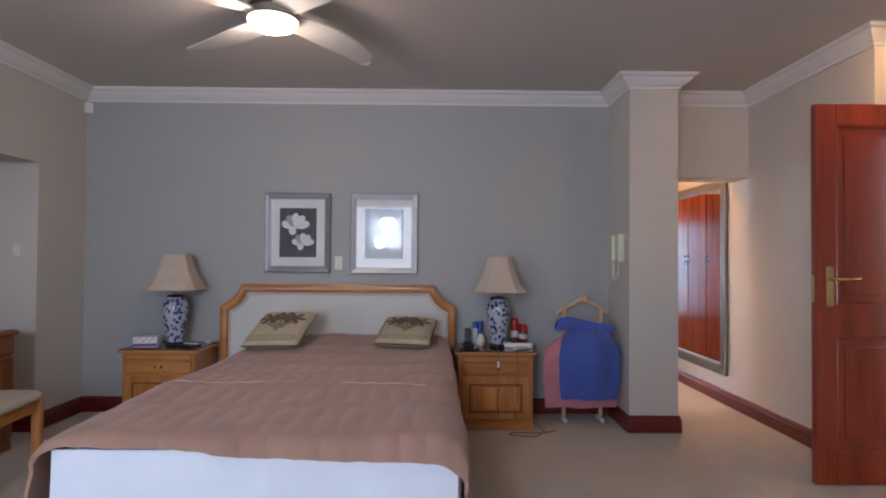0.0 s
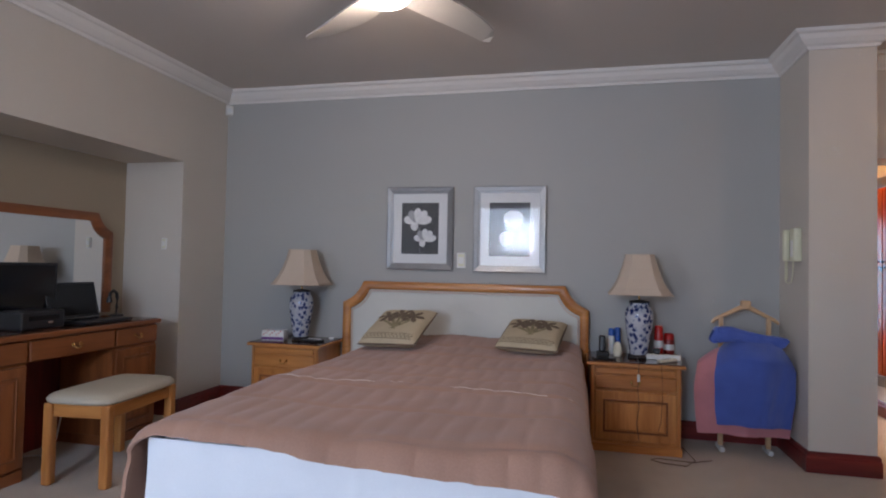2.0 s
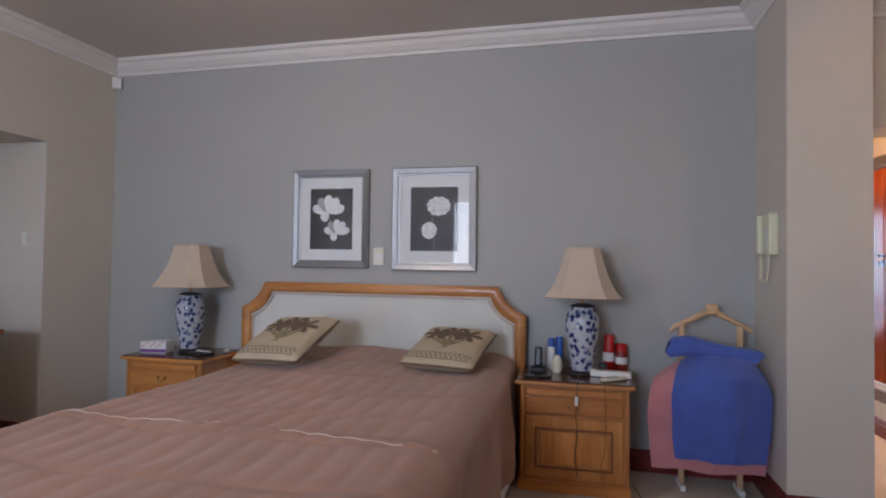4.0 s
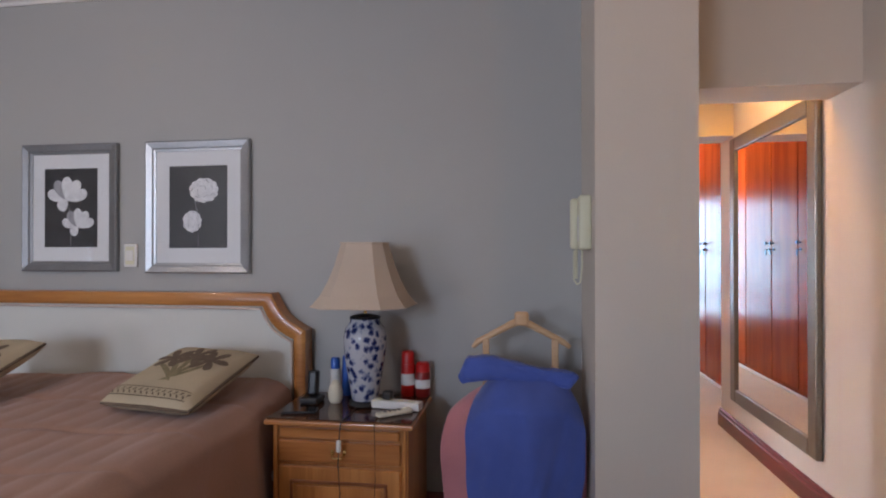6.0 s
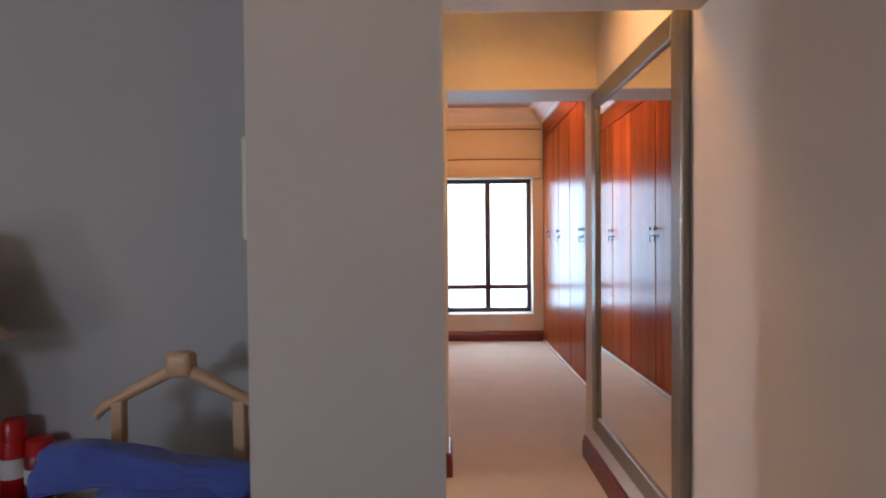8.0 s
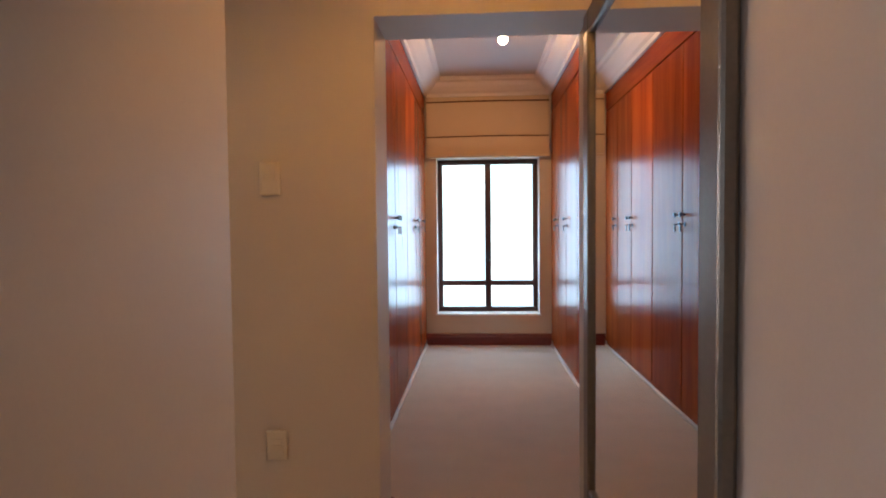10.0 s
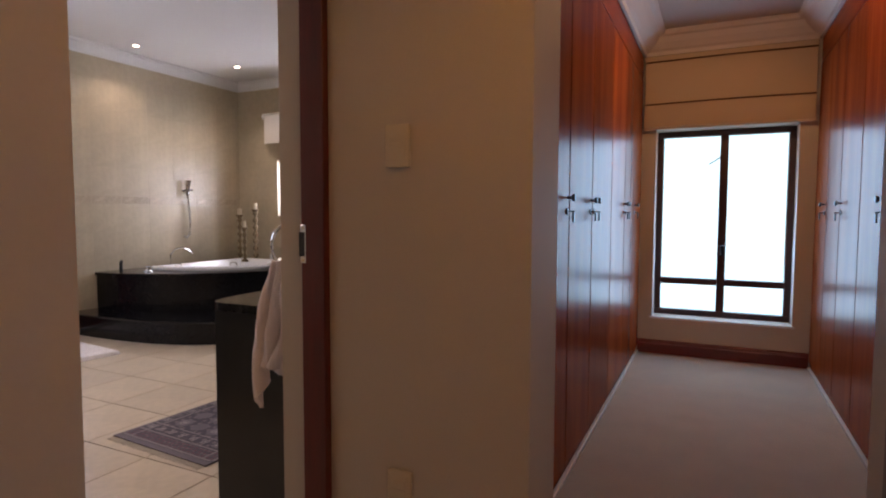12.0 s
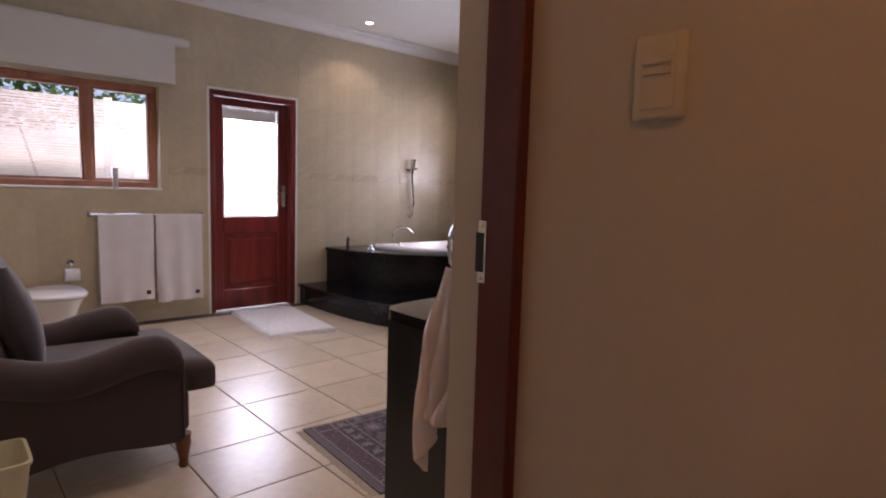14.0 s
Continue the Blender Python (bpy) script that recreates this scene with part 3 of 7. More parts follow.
def valance(u, v):
    # three sides of the base, hanging to the floor with soft folds
    run = [(BX0 + 0.015, BYH), (BX0 + 0.015, BYF + 0.01), (BXR + 0.002, BYF + 0.01), (BXR + 0.002, BYH)]
    lens = [BYH - BYF, BXR - BX0, BYH - BYF]
    s = u * sum(lens)
    k = 0
    while k < 2 and s > lens[k]:
        s -= lens[k]
        k += 1
    a, b = Vector(run[k]), Vector(run[k + 1])
    p = a.lerp(b, min(1, s / lens[k]))
    out = [Vector((-1, 0)), Vector((0, -1)), Vector((1, 0))][k]
    slack = (1.15 - v) * (1.0 if k == 1 else 0.35)
    fold = noise.noise(Vector((p.x * 3.1 + v * 1.4, p.y * 3.1, v * 2.2)))
    crease = abs(noise.noise(Vector((p.x * 5.0 - v * 2.5, p.y * 5.0, v * 3.0 + 4)))) ** 0.6
    w = 0.010 + (0.034 * fold + 0.034 * crease + 0.010 * math.sin(u * 47) + 0.018) * slack
    if k == 1:
        # two sheets lapping near the middle, and a tuck pulled towards one corner
        w += 0.014 * (p.x > 0.24) * math.exp(-((p.x - 0.24) / 0.05) ** 2) - 0.010 * math.exp(-((p.x - 0.236) / 0.010) ** 2)
        w += 0.030 * (1 - v) * math.exp(-((p.x + 0.42 - 0.22 * (1 - v)) / 0.06) ** 2)
    return (p.x + out.x * w, p.y + out.y * w, 0.012 + v * 0.54)


part("valance", grid_sheet(220, 26, valance), M_LINEN, bed, "white rumpled cotton sheet hanging to the carpet", smooth=True)
part("mattress", box(BX0 + 0.01, BXR - 0.01, BYF + 0.015, BYH, 0.305, BZ, 0.05, 4), M_LINEN, bed, smooth=True)


def hb_outline(x0, x1, z0, z1, c):
    """Headboard outline with concave stepped corners."""
    pts = [(x0, z0), (x0, z1 - c)]
    for k in range(9):
        a = math.pi / 2 * k / 8
        dip = 0.16 * c * math.sin(2 * a)
        pts.append((x0 + c * k / 8 + dip * 0.7, z1 - c + c * k / 8 - dip * 0.7))
    right = [(x0 + x1 - x, z) for x, z in pts[::-1]]
    return pts + right


def frame_band(outer, inner, y0, y1):
    bm = bmesh.new()
    loops = []
    for pts, y in ((outer, y1), (outer, y0 + 0.006), ([((a[0] * 0.85 + b[0] * 0.15), (a[1] * 0.85 + b[1] * 0.15)) for a, b in zip(outer, inner)], y0), ([((a[0] * 0.3 + b[0] * 0.7), (a[1] * 0.3 + b[1] * 0.7)) for a, b in zip(outer, inner)], y0), (inner, y0 + 0.014), (inner, y1)):
        loops.append([bm.verts.new((x, y, z)) for x, z in pts])
    for a, b in zip(loops, loops[1:]):
        for k in range(len(a) - 1):
            bm.faces.new((a[k], a[k + 1], b[k + 1], b[k]))
    return bm


bm = prism(hb_outline(-0.80, 0.953, 0.30, 0.972, 0.154), 4.855, 4.911)
for v in bm.verts:
    v.co = Vector((v.co.x, v.co.z, v.co.y))
part("headboard", bm, M_CALICO, bed, "cream padded headboard panel")
part("headboard_frame", frame_band(hb_outline(-0.845, 0.998, 0.0, 1.017, 0.165), hb_outline(-0.785, 0.938, 0.0, 0.957, 0.150), 4.825, 4.912), M_OAK, bed, "honey-oak moulded frame with clipped corners", smooth=True)


def piping_line(inset):
    return [(x, 4.846, z) for x, z in hb_outline(-0.785 + inset, 0.938 - inset, 0.35, 0.957 - inset, 0.150)]


part("headboard_piping", tube(piping_line(0.012), 0.006, 6), M_SEAM, bed, "cream piping")


def quilt(u, v):
    left, top, right = 0.46, BXR - BX0 + 0.02, 0.46
    total = left + top + right
    s = u * total
    foot, bend = -0.012, 0.055
    run = (BYH - 0.02) - (BYF - 0.03)
    d = v * (run + foot + 0.035)
    z = BZ + 0.045
    y = BYH - 0.02 - d
    drop_f = 0.0
    if d > run - bend:
        phi = min(math.pi / 2, (d - run + bend) / bend)
        y = BYF - 0.03 + bend - bend * math.sin(phi)
        drop_f = bend * (1 - math.cos(phi)) + max(0.0, d - run + bend - bend * math.pi / 2)
    r = 0.05
    if s < left:
        x, dz = BX0 - 0.01 - 0.006, left - s
    elif s > left + top:
        x, dz = BXR + 0.01 + 0.006, s - left - top
    else:
        x, dz = BX0 - 0.01 + (s - left), 0.0
    # round the long edges
    edge = min(max(s - left, 0), max(left + top - s, 0))
    if dz == 0 and edge < 0.10:
        dz += 0.04 * (1 - edge / 0.10) ** 2
    elif dz > 0:
        dz += 0.04
    z -= dz + drop_f
    if dz > 0.045:
        low = min(1, dz / 0.3)
        sway = low * (0.018 * math.sin(v * 27 + u * 4 + 1.5 * noise.noise(Vector((d * 2, 1, 1)))) + 0.012 * noise.noise(Vector((d * 6, s * 3, 2))) + 0.012)
        x += -sway if s < left else sway
    # short lengthwise channels between cross seams, and soft rumples
    cross = d / 0.34 + 0.06 * math.sin(s * 4.3) + 0.04 * math.sin(s * 11)
    row, q = math.floor(cross), cross % 1
    seam = math.exp(-((min(q, 1 - q) * 0.34) / 0.018) ** 2)
    rib = abs(math.sin(math.pi * (s / 0.092 + 0.5 * row + 0.12 * math.sin(d * 9)))) ** 0.55
    soft = min(1.0, 0.3 + edge / 0.10)
    puff = soft * (0.0055 * rib * (1 - seam) - 0.004 * seam) + 0.016 * noise.noise(Vector((s * 2.0, d * 2.0, 0.4))) + 0.005 * noise.noise(Vector((s * 8, d * 8, 3)))
    head = 0.035 * math.exp(-(d / 0.25) ** 2)
    if d > 1.62:
        puff += 0.012
    if dz < 0.041:
        z += puff + head
    else:
        x += (-puff if s < left else puff) * 0.7
    if drop_f > 0:
        # the hem along the foot hangs lower at one side
        across = (s - left) / top
        z -= min(1, drop_f / 0.05) * (-0.018 + 0.066 * across + 0.003 * math.sin(s * 6.5) + 0.007 * noise.noise(Vector((s * 4, 2, 8))))
        y -= 0.014 * noise.noise(Vector((s * 9, drop_f * 9, 5))) + 0.006 * rib
    return (x, y, max(z, 0.06))


duvet = thing("quilted_bedspread", pose(0, 0, 0), "dusty pink quilted bedspread hanging over the bed sides", "bedspread")
part("quilt", grid_sheet(190, 170, quilt, 0.012), M_DUVET, duvet, smooth=True)


def piping(u, v):
    x = -0.44 + 1.34 * u
    d = 1.625 + 0.02 * math.sin(u * 9) + 0.01 * u
    s = x - (BX0 - 0.01) + 0.46
    q = quilt(s / (0.46 + BXR - BX0 + 0.02 + 0.46), (d + 0.006 * v) / (BYH - BYF + 0.01 + 0.023))
    return (q[0], q[1], q[2] + 0.0095 + 0.007 * noise.noise(Vector((u * 12, 0, 3))))


part("edge_piping", grid_sheet(90, 2, piping, 0.004), M_SEAM, duvet, "pale satin edge of the folded layer", smooth=True)


def petal_shape(cx, cy, length, width, turn, bm, lift, curl=0.0):
    pts = []
    for k in range(14):
        a = 2 * math.pi * k / 14
        x, y = 0.5 * length * (1 + math.cos(a)), 0.5 * width * math.sin(a) * (1 + 0.35 * math.cos(a))
        y += curl * x * x / max(length, 1e-3)
        c, s = math.cos(turn), math.sin(turn)
        pts.append(bm.verts.new((cx + c * x - s * y, cy + s * x + c * y, lift)))
    bm.faces.new(pts)


def cushion(m, label, flowers):
    ob = thing("cushion", m, label, "cushion", "cushions on the bed")
    w, h = 0.39, 0.45

    def face(side):
        def place(u, v):
            a, b = 2 * u - 1, 2 * v - 1
            edge = max(0.0, (1 - a ** 4) * (1 - b ** 4)) ** 0.5
            pin = 1 - 0.06 * (1 - abs(a)) * abs(b) ** 3 - 0.06 * (1 - abs(b)) * abs(a) ** 3
            return (a * w / 2 * pin, b * h / 2 * pin, side * (0.004 + 0.048 * edge ** 0.8))
        return place
    bm = grid_sheet(22, 22, face(1))
    grid_sheet(22, 22, face(-1), bm=bm)
    bmesh.ops.remove_doubles(bm, verts=bm.verts, dist=0.0005)
    part("cover", bm, M_TAPESTRY, ob, smooth=True)

    def on_top(pts_bm):
        for v in pts_bm.verts:
            a, b = 2 * v.co.x / w, 2 * v.co.y / h
            edge = max(0.0, (1 - a ** 4) * (1 - b ** 4)) ** 0.5
            v.co.z += 0.004 + 0.048 * edge ** 0.8
        return pts_bm
    bm = bmesh.new()
    for k in range(flowers):
        cx, cy = -0.085 + 0.17 * k / max(1, flowers - 1), 0.06 + 0.03 * (k % 2)
        for j in range(6):
            petal_shape(cx, cy, 0.085, 0.034, j * 1.05 + k, bm, 0.003)
    part("flower_motif", on_top(bm), M_TAPDARK, ob, "brown embroidered lilies")
    bm = bmesh.new()
    for k in range(5):
        petal_shape(-0.02 + 0.012 * k, -0.115, 0.19, 0.022, 0.7 + 0.38 * k, bm, 0.002, 0.2)
    part("leaf_motif", on_top(bm), M_TAPGREEN, ob, "olive embroidered leaves")
    bm = bmesh.new()
    for k in range(26):
        x = -0.165 + 0.013 * k
        petal_shape(x, -0.185, 0.018, 0.007, 0.9 if k % 2 else -0.9, bm, 0.004)
    for y in (-0.165, -0.208):
        grid_sheet(24, 1, lambda u, v: (-0.168 + 0.336 * u, y + 0.004 * v, 0.004), bm=bm)
    part("border_motif", on_top(bm), M_TAPDARK, ob, "brown woven key border")
    edge = []
    for k in range(48):
        a = 2 * math.pi * k / 48
        c, s = math.cos(a), math.sin(a)
        q = 1 / max(abs(c), abs(s))
        edge.append((c * q * w / 2 * 0.985, s * q * h / 2 * 0.985, 0.0))
    part("corded_edge", tube(edge, 0.006, 6, closed=True), M_TAPDARK, ob, "brown corded edge")
    return ob


cushion(pose(-0.225, 4.31, 0.732, 22, -2, -7), "tapestry cushion with brown lilies leaning on the headboard", 3)
cushion(pose(0.635, 4.475, 0.702, 16, 1, -7), "tapestry cushion with brown lilies lying on the bedspread", 3)


def drop_handle(parent, x, y, z):
    bm = bmesh.new()
    tube([(x - 0.024, y, z), (x - 0.024, y - 0.014, z), (x - 0.018, y - 0.016, z - 0.018), (x + 0.018, y - 0.016, z - 0.018), (x + 0.024, y - 0.014, z), (x + 0.024, y, z)], 0.003, 6, bm)
    for dx in (-0.024, 0.024):
        cuboid(bm, x + dx - 0.007, x + dx + 0.007, y - 0.003, y + 0.001, z - 0.010, z + 0.010, 0.002)
    return part("handle", bm, M_BRASS, parent, "small brass drop handle")


def panel_front(name, parent, x0, x1, y, z0, z1, mat, rim=0.035, label=""):
    """A framed front with a raised field, facing -y."""
    front = part(name, box(x0, x1, y, y + 0.018, z0, z1, 0.005), mat, parent, label)
    if min(x1 - x0, z1 - z0) > 3 * rim:
        bm = bmesh.new()
        for q in ((x0 + rim, x1 - rim, z0 + rim, z0 + rim + 0.012), (x0 + rim, x1 - rim, z1 - rim - 0.012, z1 - rim)):
            cuboid(bm, q[0], q[1], y - 0.009, y - 0.0005, q[2], q[3], 0.003)
        for q in ((x0 + rim, x0 + rim + 0.012), (x1 - rim - 0.012, x1 - rim)):
            cuboid(bm, q[0], q[1], y - 0.009, y - 0.0005, z0 + rim + 0.0121, z1 - rim - 0.0121, 0.003)
        part("bead", bm, M_DARKOAK, parent)
        part("raised_field", box(x0 + rim + 0.022, x1 - rim - 0.022, y - 0.004, y - 0.0005, z0 + rim + 0.022, z1 - rim - 0.022, 0.003), mat, parent)
    return front


def nightstand(m, w, label, hinge):
    ob = thing("nightstand", m, label, "nightstand", "nightstands beside the bed")
    d, h = 0.42, 0.565
    part("carcass", box(0.012, w - 0.012, 0.022, d, 0.055, h - 0.028, 0.003), M_OAK_Z, ob)
    part("plinth", boxes((0.004, w - 0.004, 0.012, d, 0.0, 0.05), (0.009, w - 0.009, 0.017, d, 0.05, 0.058), bevel=0.003), M_OAK, ob)
    part("top", box(-0.012, w + 0.012, -0.012, d + 0.005, h - 0.026, h - 0.006, 0.006, 3), M_OAK, ob)
    part("glass_top", box(-0.004, w + 0.004, -0.002, d, h - 0.0055, h, 0.0015), surface_top, ob, "dark reflective glass cover")
    part("slide", box(0.045, w - 0.045, 0.006, 0.03, 0.488, 0.526, 0.005), M_OAK, ob, "pull-out slide above the drawer")
    dr = panel_front("drawer", ob, 0.04, w - 0.04, 0.008, 0.395, 0.478, M_OAK, 0.04)
    drop_handle(dr, w / 2, 0.008, 0.44)
    do = panel_front("door", ob, 0.04, w - 0.04, 0.008, 0.075, 0.380, M_OAK_Z, 0.05)
    kx = 0.065 if hinge else w - 0.065
    part("knob", lathe([(0, 0), (0.006, 0), (0.004, 0.006), (0.007, 0.012), (0, 0.016)], 10), M_BRASS, do, "small brass knob").matrix_basis = pose(kx, 0.010, 0.25, 90)
    for x in (0.018, w - 0.034):
        part("corner_post", box(x, x + 0.016, 0.012, 0.03, 0.06, h - 0.03, 0.004, 2), M_OAK_Z, ob)
    return ob


surface_top = surface("dark_glass_top", (0.085, 0.034, 0.018), 0.06, spread=0.2, bump=0)
nightstand(pose(0.995, 4.455, 0), 0.565, "honey-oak nightstand with drawer, panelled door and glass top", True)
nightstand(pose(-1.415, 4.455, 0), 0.55, "honey-oak nightstand with drawers and a dark glass top", False)
NZ = 0.566


def table_lamp(x, y):
    ob = thing("table_lamp", pose(x, y, NZ), "blue-and-white porcelain table lamp with beige panelled shade, unlit", "table lamp", "bedside lamps")
    part("foot", lathe([(0, 0), (0.066, 0), (0.070, 0.006), (0.066, 0.016), (0.058, 0.022), (0, 0.022)], 28), M_PLASTB, ob, "black turned foot", smooth=True)
    part("vase", lathe([(0, 0.0225), (0.052, 0.0225), (0.056, 0.03), (0.062, 0.07), (0.073, 0.13), (0.083, 0.19), (0.089, 0.245), (0.090, 0.285), (0.084, 0.318), (0.070, 0.338), (0.064, 0.346), (0.062, 0.352), (0.064, 0.362), (0, 0.362)], 36), M_VASE, ob, "glazed blue floral vase", smooth=True)
    part("cap", lathe([(0, 0.363), (0.066, 0.363), (0.063, 0.371), (0.03, 0.380), (0, 0.382)], 28), M_PLASTB, ob, "black cap", smooth=True)
    part("stem", tube([(0, 0, 0.383), (0, 0, 0.64)], 0.007, 10), M_BRASS, ob, "brass stem")
    bm = bmesh.new()
    prof = [(0.228, 0.418), (0.190, 0.463), (0.158, 0.52), (0.130, 0.588), (0.106, 0.665), (0.102, 0.678)]
    turns = [math.radians(a) for a in (-121, -59, -31, 31, 59, 121, 149, 211)]   # broad faces with narrow cut corners
    for shell, flip in ((0.0, False), (-0.004, True)):
        rings = [[bm.verts.new(((r + shell) * math.cos(a), (r + shell) * math.sin(a), z)) for a in turns] for r, z in prof]
        for a, b in zip(rings, rings[1:]):
            for k in range(8):
                bm.faces.new((a[k], a[(k + 1) % 8], b[(k + 1) % 8], b[k]))
    sh = part("shade", bm, M_SHADE, ob, "beige eight-panel cloth shade")
    for r, z in ((0.229, 0.418), (0.103, 0.678)):
        part("trim_band", tube([(r * math.cos(a), r * math.sin(a), z) for a in turns], 0.004, 6, closed=True), M_SHADE, sh)
    part("spider", boxes((-0.096, 0.096, -0.002, 0.002, 0.636, 0.640), (-0.002, 0.002, -0.096, 0.096, 0.641, 0.645)), M_BRASS, sh)
    return ob


table_lamp(1.318, 4.69)
table_lamp(-1.125, 4.69)

# clutter on the nightstands
tb = thing("tissue_box", pose(-1.29, 4.60, NZ, 0, 0, 8), "white tissue box with a purple flower print", "tissue box")
part("carton", box(-0.085, 0.085, -0.045, 0.045, 0, 0.075, 0.003), M_PLASTW, tb)
part("print_band", boxes((-0.084, 0.084, -0.0462, -0.0454, 0.006, 0.026)), M_LILAC, tb, "purple printed band")
bm = bmesh.new()
for k in range(9):
    cuboid(bm, -0.07 + 0.016 * k, -0.062 + 0.016 * k, -0.0462, -0.0454, 0.04 + 0.012 * (k % 3), 0.048 + 0.012 * (k % 3))
part("flower_print", bm, M_RED, tb, "small red printed flowers")
part("slot", box(-0.05, 0.05, -0.012, 0.012, 0.0755, 0.0765), M_PAPER, tb)
nb = thing("notebook", pose(-0.99, 4.62, NZ, 0, 0, -20), "closed dark notebook with a pen on top", "notebook")
part("cover", box(-0.07, 0.07, -0.05, 0.05, 0, 0.012, 0.002), M_PLASTB, nb)
part("pen", tube([(-0.06, 0.01, 0.017), (0.06, 0.025, 0.017)], 0.004, 8), M_PLASTW, nb)
bw = thing("small_bowl", pose(-0.905, 4.76, NZ), "small white glass dish", "dish")
part("bowl", lathe([(0, 0), (0.014, 0), (0.024, 0.014), (0.022, 0.014), (0.012, 0.004), (0, 0.004)], 16), M_WHITE, bw, smooth=True)


def can(x, y, r, h, body, lid, label, name, band=None):
    ob = thing(name, pose(x, y, NZ), label, "can")
    part("body", lathe([(0, 0), (r * 0.94, 0), (r, 0.004), (r, h * 0.68), (r * 0.95, h * 0.71), (0, h * 0.71)], 20), body, ob, smooth=True)
    part("cap", lathe([(0, h * 0.712), (r * 0.93, h * 0.712), (r * 0.93, h * 0.93), (r * 0.7, h * 0.99), (0, h)], 20), lid, ob, smooth=True)
    if band:
        part("label_band", lathe([(r + 0.0008, h * 0.25), (r + 0.0008, h * 0.5)], 20), band, ob, "printed white label")
    return ob


can(1.465, 4.865, 0.031, 0.200, M_RED, M_RED, "red spray can with a white label", "spray_can", M_PLASTW)
can(1.532, 4.865, 0.034, 0.152, M_MAROON, M_RED, "short red jar with a white label", "jar", M_PLASTW)
can(1.150, 4.80, 0.022, 0.175, M_PLASTW, M_CANBLUE, "slim white spray can with a blue cap", "spray_can")
can(1.192, 4.835, 0.022, 0.18, M_CANBLUE, M_CANBLUE, "slim blue spray can", "spray_can")
eg = thing("roll_on_bottle", pose(1.185, 4.70, NZ), "pale egg-shaped deodorant bottle", "bottle")
part("bottle", lathe([(0, 0), (0.022, 0), (0.030, 0.02), (0.031, 0.045), (0.024, 0.075), (0.012, 0.094), (0, 0.098)], 20), M_WAX, eg, smooth=True)
rd = thing("shaver_charger", pose(1.085, 4.69, NZ), "black shaver standing in its charger", "shaver")
part("base", box(-0.04, 0.04, -0.05, 0.05, 0, 0.028, 0.008, 2), M_PLASTB, rd)
part("shaver", box(-0.022, 0.022, -0.012, 0.028, 0.028, 0.135, 0.012, 3), M_PLASTB, rd).matrix_basis = pose(0, 0.0, 0.0, -8)
ph = thing("mobile_phone", pose(1.09, 4.545, NZ, 0, 0, 12), "black mobile phone lying flat", "phone")
part("phone_body", box(-0.07, 0.07, -0.037, 0.037, 0, 0.009, 0.004, 2), M_PLASTB, ph)
part("screen", box(-0.062, 0.062, -0.032, 0.032, 0.0092, 0.0098), M_SCREEN, ph)
ps = thing("power_strip", pose(1.465, 4.645, NZ, 0, 0, -9), "white multi-plug power strip", "power strip")
part("strip", box(-0.105, 0.105, -0.026, 0.026, 0, 0.034, 0.006, 2), M_PLASTW, ps)
for k in range(4):
    part("socket_hole", lathe([(0, 0.0342), (0.014, 0.0342), (0.014, 0.0350), (0, 0.0350)], 12), M_PLASTC, ps).matrix_basis = pose(-0.075 + 0.046 * k, 0, 0)
part("plug", box(-0.03, 0.012, -0.018, 0.018, 0.0352, 0.07, 0.008, 2), M_PLASTB, ps, "black plug").matrix_basis = pose(-0.03, 0, 0)
rm = thing("remote_control", pose(1.475, 4.555, NZ, 0, 0, 40), "pale slim remote control", "remote control")
part("shell", box(-0.075, 0.075, -0.02, 0.02, 0, 0.018, 0.008, 3), M_WAX, rm, smooth=True)
part("buttons", boxes(*[(-0.045 + 0.02 * k, -0.035 + 0.02 * k, -0.01, 0.01, 0.0181, 0.0195) for k in range(4)]), M_PLASTB, rm)
cb = thing("charger_cable", pose(0, 0, 0), "dark charger cable hanging down the nightstand front", "cable")
part("cable", tube([(1.30, 4.66, NZ + 0.004), (1.30, 4.50, NZ + 0.004), (1.295, 4.438, NZ - 0.002), (1.292, 4.428, 0.50), (1.288, 4.428, 0.40), (1.296, 4.428, 0.30), (1.284, 4.43, 0.2), (1.296, 4.432, 0.11), (1.290, 4.43, 0.09)], 0.0022, 6), M_PLASTB, cb)
part("plug", box(1.283, 1.300, 4.418, 4.430, 0.455, 0.50, 0.003), M_PLASTW, cb, "white plug")
cb2 = thing("charger_cable", pose(0, 0, 0), "thin brown cable hanging down the nightstand front", "cable")
part("cable", tube([(1.42, 4.52, NZ + 0.003), (1.425, 4.438, NZ - 0.004), (1.43, 4.429, 0.48), (1.432, 4.429, 0.36), (1.425, 4.429, 0.22), (1.41, 4.43, 0.16)], 0.0018, 6), M_BATTEN, cb2)
cb3 = thing("floor_cable", pose(0, 0, 0), "thin brown cable loose on the carpet", "cable")
part("cable", tube([(1.58, 4.62, 0.02), (1.62, 4.42, 0.006), (1.55, 4.30, 0.006), (1.42, 4.32, 0.006), (1.36, 4.36, 0.006), (1.40, 4.40, 0.006), (1.60, 4.38, 0.006), (1.72, 4.45, 0.006)], 0.0025, 6), M_BATTEN, cb3)

